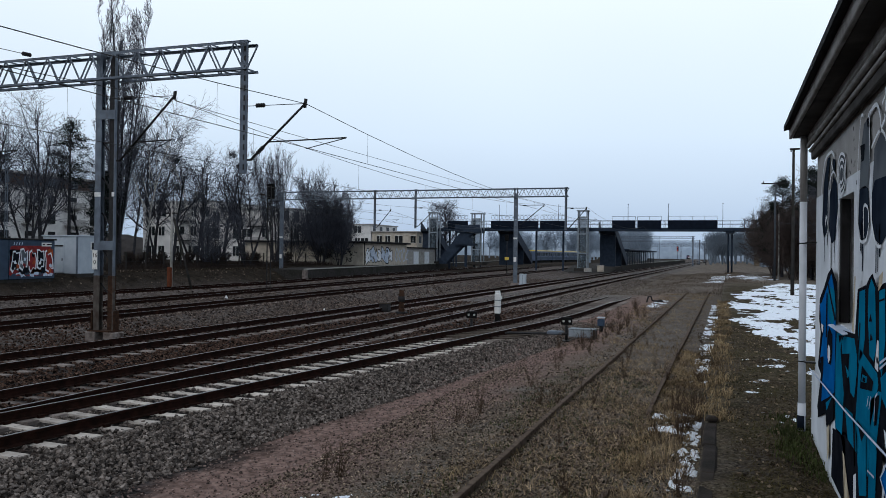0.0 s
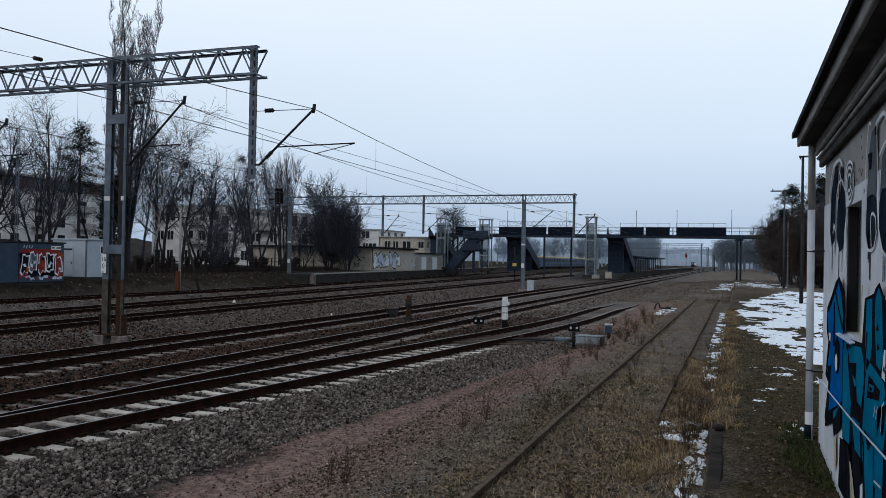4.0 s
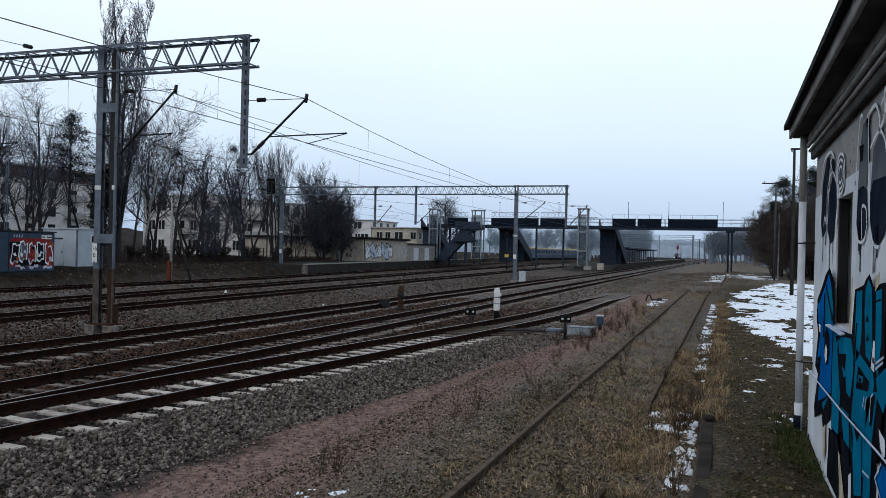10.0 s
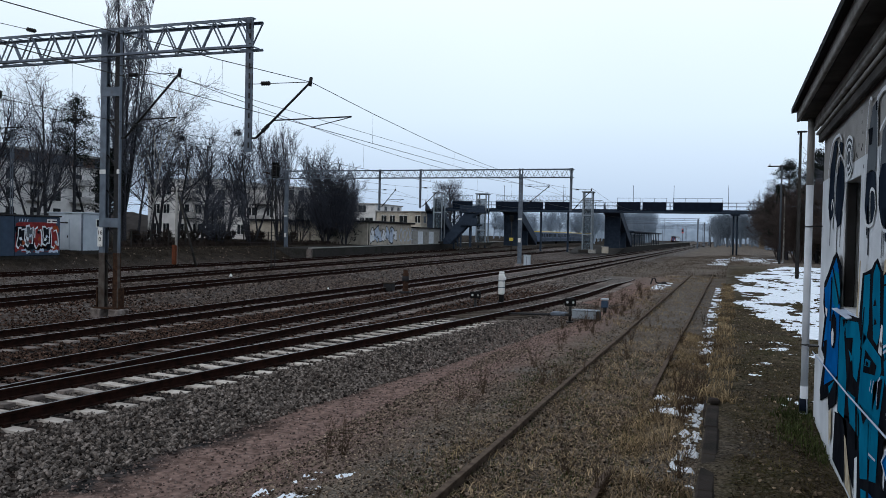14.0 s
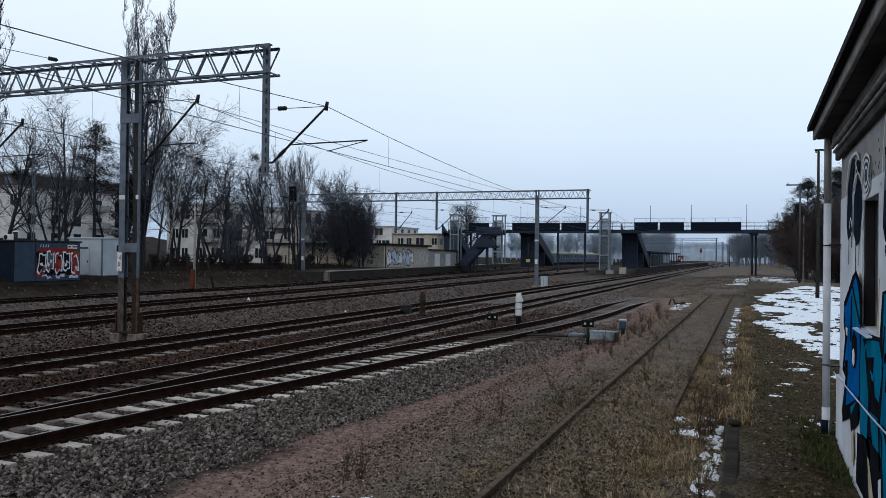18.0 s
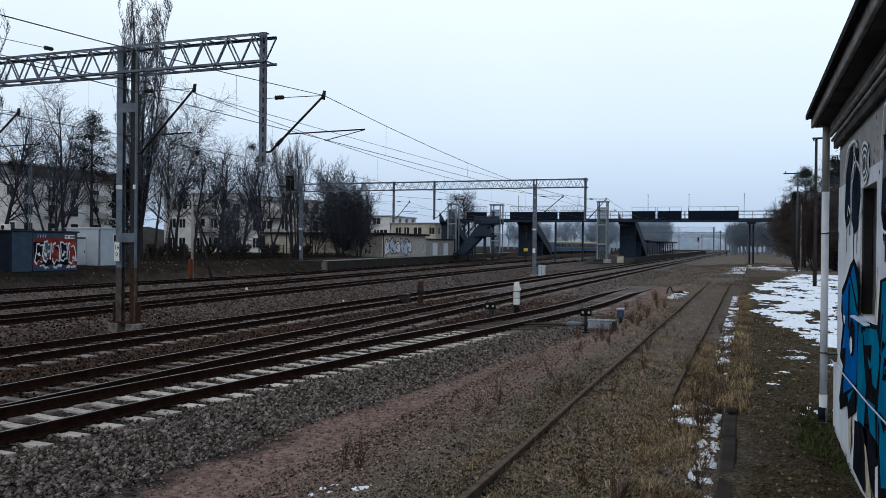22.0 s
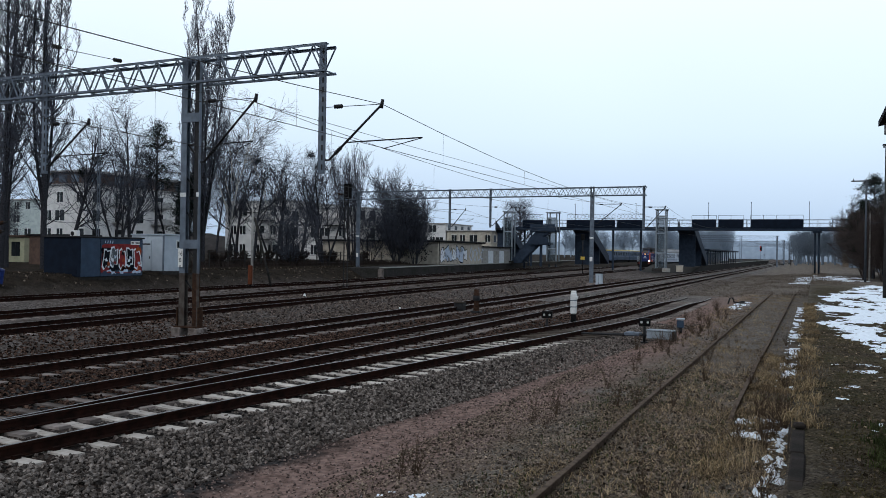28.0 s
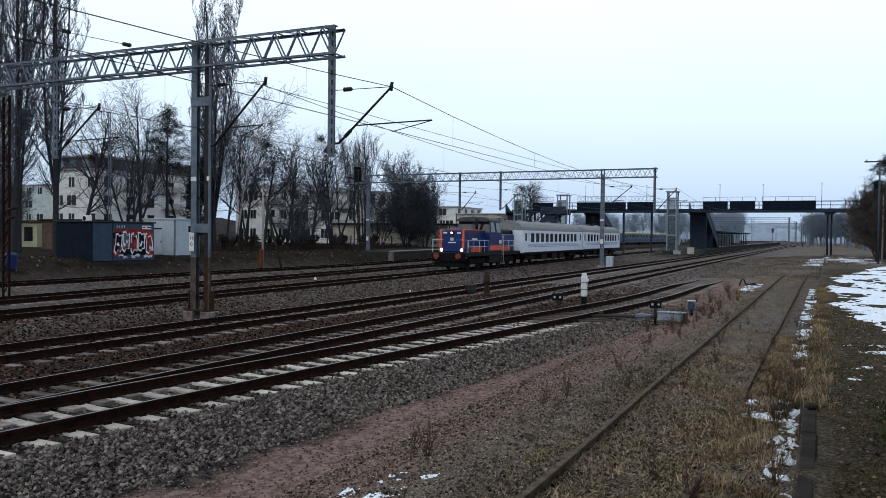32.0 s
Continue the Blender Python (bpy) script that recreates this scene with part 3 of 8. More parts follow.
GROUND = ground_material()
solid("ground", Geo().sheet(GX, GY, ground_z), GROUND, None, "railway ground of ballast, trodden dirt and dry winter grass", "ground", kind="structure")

# ---- rails and sleepers ----
RAIL = [(-0.07, -0.172), (0.07, -0.172), (0.07, -0.158), (0.012, -0.14), (0.012, -0.05), (0.036, -0.038), (0.036, -0.004), (0.028, 0.0), (-0.028, 0.0), (-0.036, -0.004), (-0.036, -0.038), (-0.012, -0.05), (-0.012, -0.14), (-0.07, -0.158)]
HEAD = [(-0.026, 0.0012), (0.026, 0.0012)]


def sleeper_mesh(name, material):
    g = Geo()
    for s in (-1, 1):
        g.add([(s * 1.3, -0.14, -0.36), (s * 1.3, 0.14, -0.36), (s * 1.3, -0.11, -0.172), (s * 1.3, 0.11, -0.172),
               (s * 0.42, -0.13, -0.36), (s * 0.42, 0.13, -0.36), (s * 0.42, -0.1, -0.185), (s * 0.42, 0.1, -0.185)],
              [(0, 1, 3, 2), (0, 2, 6, 4), (1, 5, 7, 3), (2, 3, 7, 6)])
        for r in (-0.1, 0.1):
            g.box((s * 0.75 + r, 0, -0.155), (0.06, 0.11, 0.05), slot=1)
    g.box((0, 0, -0.275), (0.86, 0.2, 0.17))
    return g.mesh(name, material, RAIL_SIDE)


CONCRETE_SLEEPER = sleeper_mesh("sleeper", SLEEPER)
DUSTY_SLEEPER = sleeper_mesh("sleeper", SLEEPER_DUSTY)
OLD_SLEEPER = sleeper_mesh("sleeper", SLEEPER_OLD)


def track(label, line, y0, y1, near0, near1, sleeper, rusty=False, gap=0.6, wobble=0.0):
    """Two rails on sleepers along x = line(y); between near0 and near1 each sleeper is a part."""
    t = thing("railway_track", pose(0, 0, 0), label, "railway track", "railway tracks")
    ys = steps((y0, min(y1, 80), 1.0), (80, y1, 8.0)) if y1 > 81 else steps((y0, y1, 1.0))
    for s in (-1, 1):
        wob = [wobble * noise.noise((y * 0.16, s * 3.0, 9)) for y in ys]
        path = [(line(y) + s * GAUGE / 2 + w, y, w * 0.5 - (0.16 * ease(44, 54, y) if y1 < 60 else 0) - (0.11 * ease(9, 10, y) * ease(15.5, 13.5, y) if rusty and s > 0 else 0)) for y, w in zip(ys, wob)]
        r = part("rail", Geo().sweep(RAIL, path), RAIL_RUST if rusty else RAIL_SIDE, t)
        if not rusty:
            part("running_surface", Geo().sweep(HEAD, path, False), RAIL_TOP, r, "polished top of the rail")
    rest = Geo()
    n = int((min(y1, 230) - y0) / gap)
    for i in range(n):
        y = y0 + 0.3 + i * gap
        d = math.atan(line(y) - line(y + 1))
        if y1 < 60 and y > 51:
            continue
        if near0 <= y <= near1:
            part("sleeper", sleeper if y < 25 or rusty else DUSTY_SLEEPER, None, t, at=pose(line(y) + random.uniform(-0.02, 0.02), y + random.uniform(-0.03, 0.03), random.uniform(-0.012, 0.004), 0, 0, math.degrees(d) + random.uniform(-1, 1)))
        else:
            rest.box((line(y), y, -0.26), (2.5, 0.22, 0.16), rz=d)
    if rest.v:
        tagged(part("far_sleepers", rest, sleeper.materials[0], t), kind="stuff")
    return t


track("rusty brown rails of a siding on pale concrete sleepers", line_a, -12, 56, -2, 60, CONCRETE_SLEEPER)
track("main line track with dark rails on concrete sleepers", lambda y: LINE_B, -14, 900, 4, 80, DUSTY_SLEEPER)
track("main line track with shiny dark rails on concrete sleepers", lambda y: LINE_C, -14, 900, 8, 90, DUSTY_SLEEPER)
track("station track that bends away towards the platforms", line_d, -5, 1000, 12, 90, DUSTY_SLEEPER)
track("station track with dark rails beyond the portal mast", line_e, 0, 190, 16, 80, DUSTY_SLEEPER)
track("outermost station track below the earth bank", line_f, 5, 190, 22, 80, OLD_SLEEPER)
track("disused siding with rusty rails sunk in dry grass", lambda y: LINE_S, -4, 64, 4, 60, OLD_SLEEPER, rusty=True, gap=0.65, wobble=0.05)

# ---- overhead line: portals, hangers, wires ----
def angle_bar(g, a, b, w, sy, sz, t=0.014):
    """A rolled angle along x: an upright leg and a level leg, turned inwards."""
    (x0, y, z), (x1, _, z1) = a, b
    for dy0, dy1, dz0, dz1 in ((0, t, 0, w), (0, w, 0, t)):
        ya, yb, za, zb = y + sy * dy0, y + sy * dy1, sz * dz0, sz * dz1
        vs = [(x, yy, (z if x == x0 else z1) + zz) for x in (x0, x1) for yy, zz in ((ya, za), (yb, za), (yb, zb), (ya, zb))]
        g.add(vs, [(3, 2, 1, 0), (4, 5, 6, 7), (0, 1, 5, 4), (1, 2, 6, 5), (2, 3, 7, 6), (3, 0, 4, 7)])


def truss(g, x0, x1, y, top, low, deep, pitch=0.9, w=0.085):
    """A lattice beam along x: four angle chords, a zigzag web on both faces, level ties between."""
    n = max(2, round(abs(x1 - x0) / pitch))
    step = (x1 - x0) / n
    for face, yy in ((1, y - deep / 2), (-1, y + deep / 2)):
        angle_bar(g, (x0, yy, top), (x1, yy, top), w, face, -1)
        angle_bar(g, (x0, yy, low), (x1, yy, low), w, face, 1)
        yw = yy + face * 0.025
        for i in range(n):
            a = x0 + step * i
            p, q = (low + 0.03, top - 0.03) if face > 0 else (top - 0.03, low + 0.03)
            g.bar((a, yw, p), (a + step / 2, yw, q), w * 0.45, w * 0.45)
            g.bar((a + step / 2, yw, q), (a + step, yw, p), w * 0.45, w * 0.45)
    for i in range(n + 1):
        a = x0 + step * i
        for z, q in ((top - 0.02, a + step / 2), (low + 0.02, a)):
            if q < max(x0, x1):
                g.bar((q, y - deep / 2, z), (q, y + deep / 2, z), w * 0.45)
                if i % 2 and q + step < max(x0, x1):
                    g.bar((q, y - deep / 2, z), (q + step, y + deep / 2, z), w * 0.35)


def channel(x, y, w, d, z0, z1, side):
    """An upright channel with its web towards the camera's side of the beam; side: where it opens."""
    t = 0.016
    o, i = x - side * w / 2, x + side * w / 2
    u = [(o, y - d), (o, y + d), (i, y + d), (i, y + d - t), (o + side * t, y + d - t), (o + side * t, y - d + t), (i, y - d + t), (i, y - d)]
    return Geo().add([(a, b, z) for z in (z0, z1) for a, b in u], [(k, (k + 1) % 8, (k + 1) % 8 + 8, k + 8) for k in range(8)])


def mast(parent, x, y, z0, z1, wide=0.8):
    """A mast of two channels, a wide one and a pair of narrow ones, with lacing and two batten plates."""
    l, r = x - wide / 2, x + wide / 2
    zm, ze = z0 + 1.95, z1 - 0.08
    for za, zb, m, label in ((zm, z1, STEEL_GREY, ""), (z0, zm, STEEL_STAINED, "rust stained foot of the column")):
        part("column", channel(l + 0.12, y, 0.24, 0.085, za, zb, 1), m, parent, label)
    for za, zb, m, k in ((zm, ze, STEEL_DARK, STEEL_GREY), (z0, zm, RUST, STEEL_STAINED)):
        # Inner column in a darker steel than the flange along its edge.
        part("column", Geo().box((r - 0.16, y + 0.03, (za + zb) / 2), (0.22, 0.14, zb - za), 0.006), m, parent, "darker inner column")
        part("flange", Geo().box((r - 0.03, y - 0.04, (za + zb) / 2), (0.06, 0.08, zb - za), 0.006), k, parent)
    n = int((z1 - z0 - 1.6) / 1.15)
    for i in range(n):
        z = z0 + 1.3 + i * 1.15
        part("lacing_bar", Geo().bar((l + 0.2, y + 0.03, z + 0.4), (r - 0.24, y + 0.03, z), 0.02, 0.05), STEEL_DARK, parent)
    for z in (2.75, 7.0):
        part("batten_plate", Geo().box((x, y - 0.096, z), (wide - 0.02, 0.02, 0.3)), STEEL_GREY, parent)
    for z in (1.75, 2.55, 4.3, 6.1):
        part("batten_plate", Geo().box((x + 0.05, y + 0.06, z), (wide - 0.4, 0.02, 0.07)), STEEL_DARK, parent)
    for xx in (l - 0.05, r + 0.05):
        g = Geo().box((xx, y, z0 + 0.48), (0.04, 0.24, 0.66), 0.01)
        g.box((xx, y, z0 + 0.62), (0.05, 0.06, 0.3), 0.01)
        part("foot_plate", g, RUST, parent)
    part("base_plate", Geo().box((x, y, z0 + 0.15), (wide + 0.2, 0.46, 0.05)), RUST, parent)
    for s in (-1, 1):
        part("footing", Geo().box((x + s * 0.36, y, z0 - 0.08), (0.4, 0.55, 0.42), 0.03), SLEEPER_DUSTY, parent, "weathered concrete footing")


def plain_mast(parent, x, y, z0, z1, wide=0.36):
    """A far mast: two channels closed by a row of wide plates."""
    for s in (-1, 1):
        part("column", channel(x + s * (wide / 2 - 0.05), y, 0.1, 0.1, z0, z1, -s), STEEL_GREY, parent)
    for i in range(int((z1 - z0) / 0.62)):
        part("batten_plate", Geo().box((x, y - 0.105, z0 + 0.3 + i * 0.62), (wide - 0.04, 0.02, 0.605)), STEEL_GREY, parent)
    part("band", Geo().box((x, y - 0.12, z0 + 4.4), (wide + 0.02, 0.012, 0.16)), WHITE, parent)
    part("number_plate", Geo().box((x - 0.02, y - 0.122, z0 + 2.4), (0.26, 0.012, 0.42)), SIGN_WHITE, parent)
    part("footing", Geo().box((x, y, z0), (wide + 0.4, 0.6, 0.36), 0.03), SLEEPER_DUSTY, parent, "weathered concrete footing")


def hanger(parent, x, y, top, low):
    """A post drawn as two channels that hangs from the beam; dark plates imitate the shaded gaps between rungs."""
    h = part("hanger", Geo().box((x - 0.02, y, (top + low) / 2), (0.2, 0.14, top - low), 0.008), STEEL_GREY, parent)
    for i in range(int((top - low) / 0.3)):
        z = low + 0.2 + i * 0.3
        # Dark plates laid on the solid post stand for shaded openings.
        part("slot", Geo().box((x + 0.035, y - 0.07, z), (0.055, 0.012, 0.17)), STEEL_DARK, h)
        part("slot", Geo().box((x + 0.08, y + 0.01, z), (0.012, 0.08, 0.2)), STEEL_DARK, h)
    part("flange", Geo().box((x + 0.1, y - 0.05, (top + low) / 2), (0.03, 0.05, top - low), 0.004), STEEL_GREY, h)
    part("cap", Geo().box((x, y, top + 0.01), (0.26, 0.2, 0.03)), STEEL_GREY, h)


def insulator(g, a, b):
    a, b = Vector(a), Vector(b)
    g.rod(a, b, 0.03, n=8)
    for i in range(4):
        p = a + (b - a) * (i + 0.5) / 4
        d = (b - a).normalized() * 0.025
        g.rod(p - d, p + d, 0.075, 0.05, 8)


def bracket(parent, x, y, low, tip, reg):
    """A cantilever: slanting strut to the tip, tie above, steady arm below. Held at x."""
    strut = Geo()
    s = 1 if tip[0] > x else -1
    a = (x + s * 0.25, y, low)
    strut.rod(a, (tip[0], y, tip[1]), 0.04, 0.035, 8)
    strut.rod((tip[0] - s * 0.03, y, tip[1] - 0.12), (tip[0] + s * 0.02, y, tip[1] + 0.14), 0.06, 0.05, 8)
    strut.bar((x, y, low), a, 0.06)
    part("strut", strut, STEEL_DARK, parent)
    tie = Geo().rod((x + s * 0.1, y, tip[1] + 0.02), (tip[0], y, tip[1]), 0.012, n=5)
    part("tie", tie, CABLE, parent)
    ins = Geo()
    insulator(ins, (x + s * 0.42, y, tip[1] + 0.02), (x + s * 0.72, y, tip[1] + 0.02))
    part("insulator", ins, STEEL_DARK, parent, "dark ribbed insulator")
    ins = Geo()
    k = 0.12
    ins_a = Vector(a).lerp(Vector((tip[0], y, tip[1])), k)
    ins_b = Vector(a).lerp(Vector((tip[0], y, tip[1])), k + 0.12)
    insulator(ins, ins_a, ins_b)
    part("insulator", ins, STEEL_DARK, parent, "dark ribbed insulator")
    arm = Geo()
    f = (reg[1] - low) / (tip[1] - low)
    sx = a[0] + (tip[0] - a[0]) * max(0.15, min(0.6, f))
    arm.rod((sx, y, reg[1] + 0.02), (reg[0], y, reg[1] + 0.06), 0.022, n=6)
    arm.rod((sx + (reg[0] - sx) * 0.5, y, reg[1] - 0.22), (reg[0], y, reg[1] + 0.05), 0.014, n=5)
    part("steady_arm", arm, STEEL_DARK, parent)


def portal(y, x0, x1, top, low, masts, hangers, brackets, z0, label):
    p = thing("catenary_portal", pose(0, 0, 0), label, "catenary portal", "portals over the tracks")
    g = Geo()
    truss(g, x0, x1, y, top, low, 0.62)
    part("lattice_beam", g, STEEL_GREY, p)
    for x in masts:
        (mast if y < 40 else plain_mast)(p, x, y, z0, top + 0.06)
    for x, zl in hangers:
        hanger(p, x, y - 0.02, top + 0.03, zl)
    for b in brackets:
        bracket(p, b[0], y - 0.02, b[1], b[2], b[3])
    return p


P1, P2, P3 = 21.5, 75.5, 124.0
near_portal = portal(P1, -48.0, -13.7, 8.99, 8.09, (-19.13,), ((-13.95, 4.98), (-26.1, 5.3)),
                     ((-13.95, 5.4, (-11.86, 7.02), (-10.5, 5.9)), (-18.85, 5.5, (-16.5, 7.5), (-16.6, 6.05)), (-26.1, 5.6, (-23.9, 7.1), (-22.9, 5.9))), -0.18,
                     "grey lattice steel portal with a number plate over the tracks")
plate = part("number_plate", Geo().box((-19.42, P1 - 0.16, 2.28), (0.2, 0.012, 0.62), 0.004), SIGN_WHITE, near_portal, "white plate with black figures")
for text, z in (("16", 2.42), ("0", 2.2), ("11", 2.03)):
    cu = bpy.data.curves.new("figures", "FONT")
    cu.body, cu.align_x, cu.size, cu.extrude = text, "CENTER", 0.2 if z > 2.1 else 0.1, 0.002
    cu.materials.append(BLACK)
    ob = new("figures", cu)
    ob.parent = plate
    ob.matrix_basis = pose(-19.42, P1 - 0.17, z - 0.06, 90, 0, 0)
part("white_band", Geo().box((-19.41, P1 - 0.092, 4.41), (0.24, 0.012, 0.14)), WHITE, near_portal)
part("white_band", Geo().box((-18.79, P1 - 0.092, 4.41), (0.1, 0.012, 0.14)), WHITE, near_portal)
portal(P2, -47.0, -14.0, 8.9, 8.05, (-19.0, -44.3), ((-14.2, 4.95), (-29.2, 5.1), (-33.6, 5.0)),
       ((-14.2, 5.1, (-12.3, 6.95), (-11.3, 5.9)), (-18.7, 5.5, (-16.3, 7.25), (-17.0, 5.95)), (-29.2, 5.3, (-27.0, 7.1), (-26.0, 5.9)), (-33.6, 5.2, (-31.9, 6.9), (-31.0, 5.9))), -0.25,
       "grey lattice steel portal across the station tracks")


def sag(a, b, dip, n=12):
    a, b = Vector(a), Vector(b)
    return [tuple(a.lerp(b, i / n) - Vector((0, 0, dip * 4 * (i / n) * (1 - i / n)))) for i in range(n + 1)]


def overhead(points, mess, cont, dip, label):
    """Messenger and contact wire with droppers from support to support."""
    w = thing("overhead_wire", pose(0, 0, 0), label, "overhead wire", "overhead wires")
    m, c, d = [], [], Geo()
    for (x0, y0), (x1, y1) in zip(points, points[1:]):
        top = sag((x0, y0, mess), (x1, y1, mess), dip)
        low = sag((x0, y0, cont), (x1, y1, cont), 0.03)
        m += top if not m else top[1:]
        c += low if not c else low[1:]
        for i in range(1, len(top) - 1, 2):
            d.rod(top[i], low[i], 0.004, n=4, cap=False)
    m, c = Geo().tube(m, 0.011, 5), Geo().tube(c, 0.01, 5)
    part("messenger_wire", m, CABLE, w)
    part("contact_wire", c, CABLE, w)
    part("droppers", d, CABLE, w)


FAR = (P2 + 50, P2 + 104, P2 + 160, P2 + 220)
overhead([(-11.7, -32), (-11.86, P1), (-12.2, P2)] + [(-11.86, y) for y in FAR], 7.02, 5.72, 0.92, "thin catenary wires over the nearer main track")
overhead([(-16.3, -32), (-16.5, P1), (-16.3, P2)] + [(-16.26, y) for y in FAR], 7.36, 5.62, 0.85, "thin catenary wires over the farther main track")
overhead([(-21.6, -32), (-23.9, P1), (-27.0, P2)] + [(line_d(y), y) for y in FAR], 7.1, 5.75, 0.8, "thin catenary wires over the station track")
overhead([(-26.5, -10), (-29.0, P1), (-32.0, P2)] + [(line_e(y), y) for y in FAR[:2]], 6.9, 5.75, 0.8, "thin catenary wires over the outer track")
feeder = Geo().tube(sag((-21.96, -32, 8.2), (-21.96, P1 - 0.4, 9.06), 0.55), 0.011, 5)
insulator(feeder, (-21.96, P1 - 3.2, 8.93), (-21.96, P1 - 2.9, 8.94))
insulator(feeder, (-21.96, P1 - 0.75, 9.04), (-21.96, P1 - 0.4, 9.06))
part("feeder_cable", feeder, CABLE, near_portal, "black feeder cable with insulators")
part("feeder_wire", Geo().tube(sag((-16.5, P1, 7.34), (-16.3, P2, 7.3), 0.04), 0.01, 5), CABLE, near_portal, "taut black feeder wire")

# ---- the hut beside the ramp ----
HX, HY0, HY1, HB, HT = 0.81, 0.6, 8.62, 0.78, 3.86


def hut():
    h = thing("railway_hut", pose(0, 0, 0), "low railway hut with white and grey render covered in blue graffiti", "hut")
    x0, x1, y0, y1 = HX, HX + 4.6, HY0, HY1
    wy0, wy1, wz0, wz1 = 6.14, 6.97, 2.12, 3.07
    t = 0.3
    g = Geo()
    # the wall towards the tracks, round the window opening
    g.box((x0 + t / 2, (y0 + wy0) / 2, (HB + 3.19) / 2), (t, wy0 - y0, 3.19 - HB))
    g.box((x0 + t / 2, (wy1 + y1) / 2, (HB + 3.19) / 2), (t, y1 - wy1, 3.19 - HB))
    g.box((x0 + t / 2, (wy0 + wy1) / 2, (HB + wz0) / 2), (t, wy1 - wy0, wz0 - HB))
    g.box((x0 + t / 2, (wy0 + wy1) / 2, (wz1 + 3.19) / 2), (t, wy1 - wy0, 3.19 - wz1))
    part("wall", g, PLASTER, h, "white rendered wall")
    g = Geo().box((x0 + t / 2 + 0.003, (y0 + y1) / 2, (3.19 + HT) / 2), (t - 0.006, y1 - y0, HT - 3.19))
    part("wall", g, PLASTER_GREY, h, "grey render under the eaves")
    g = Geo().box(((x0 + t + x1) / 2, y1 - t / 2, (HB + HT) / 2), (x1 - x0 - t, t, HT - HB))
    g.box(((x0 + t + x1) / 2, y0 + t / 2, (HB + HT) / 2), (x1 - x0 - t, t, HT - HB))
    g.box((x1 + 0.15, (y0 + y1) / 2, (HB + HT) / 2), (0.3, y1 - y0, HT - HB))
    part("wall", g, PLASTER, h)
    part("plinth", Geo().box((x0 - 0.012, (y0 + y1) / 2 + 0.01, (HB + 1.53) / 2), (0.03, y1 - y0 + 0.02, 1.53 - HB), 0.008), PLASTER, h)
    # window: boarded dark, with a broken pale sill
    part("window_board", Geo().box((x0 + 0.12, (wy0 + wy1) / 2, (wz0 + wz1) / 2), (0.03, wy1 - wy0, wz1 - wz0)), SOFFIT, h, "dark boarded window")
    for y in (wy0 + 0.03, wy1 - 0.03):
        part("window_frame", Geo().box((x0 + 0.045, y, (wz0 + wz1) / 2), (0.07, 0.06, wz1 - wz0), 0.006), STEEL_DARK, h)
    part("window_sill", Geo().box((x0 - 0.03, (wy0 + wy1) / 2, wz0 - 0.02), (0.075, wy1 - wy0, 0.014), 0.006, m=Matrix.Rotation(radians(-9), 4, "Y")), GRAF_PALE, h, "bent pale blue metal sill")
    # eaves
    e0 = 0.555
    zf = 3.885
    roof = Geo()
    roof.add([(e0 - 0.03, y0 - 0.5, zf + 0.05), (e0 - 0.03, y1 + 0.24, zf + 0.05), (x0 + 2.4, y1 + 0.24, zf + 0.62), (x0 + 2.4, y0 - 0.5, zf + 0.62), (x1 + 0.7, y0 - 0.5, zf + 0.05), (x1 + 0.7, y1 + 0.24, zf + 0.05),
              (e0 - 0.03, y0 - 0.5, zf + 0.0), (e0 - 0.03, y1 + 0.24, zf + 0.0), (x0 + 2.4, y1 + 0.24, zf + 0.57), (x0 + 2.4, y0 - 0.5, zf + 0.57), (x1 + 0.7, y0 - 0.5, zf), (x1 + 0.7, y1 + 0.24, zf)],
             [(0, 1, 2, 3), (3, 2, 5, 4), (6, 9, 8, 7), (9, 10, 11, 8), (0, 6, 7, 1), (1, 7, 8, 2), (2, 8, 11, 5), (0, 3, 9, 6), (3, 4, 10, 9), (4, 5, 11, 10)])
    part("roof", roof, FELT, h, "black felt roof")
    part("fascia", Geo().box((e0 + 0.035, (y0 + y1) / 2 - 0.13, zf - 0.035), (0.03, y1 - y0 + 0.72, 0.1), 0.006), FASCIA, h, "weathered grey fascia board")
    part("soffit", Geo().box((e0 + 0.155, (y0 + y1) / 2 - 0.13, zf - 0.045), (0.205, y1 - y0 + 0.72, 0.07), 0.006), SOFFIT, h, "dark soffit")
    part("cornice", Geo().box((HX - 0.03, (y0 + y1) / 2 - 0.1, 3.78), (0.1, y1 - y0 + 0.5, 0.08), 0.01), FASCIA, h, "grimy brown cornice")
    part("cornice", Geo().box((HX - 0.025, (y0 + y1) / 2 + 0.02, 3.62), (0.044, y1 - y0 + 0.06, 0.1), 0.008), SOFFIT, h)
    for x, z, r in ((HX - 0.075, 3.7, 0.02), (HX - 0.055, 3.655, 0.017)):
        part("conduit", Geo().rod((x, y0, z), (x, y1 + 0.04, z), r, n=8), FASCIA, h, "grey painted conduit")
    # downpipe on the far corner
    pipe = part("downpipe", Geo().rod((0.7, 8.68, 1.18), (0.7, 8.68, 3.16), 0.034, n=14), PIPE_GREY, h, "pale grey downpipe")
    part("upper_pipe", Geo().rod((0.7, 8.68, 3.15), (0.7, 8.68, 3.9), 0.0335, n=14), FASCIA, pipe, "grey upper pipe")
    part("paint_smear", Geo().rod((0.697, 8.678, 0.94), (0.698, 8.679, 1.08), 0.039, n=9), BLUE_DARK, pipe)
    part("shoe", Geo().rod((0.7, 8.68, 0.93), (0.7, 8.68, 1.2), 0.037, n=14), PIPE_GREY, pipe)
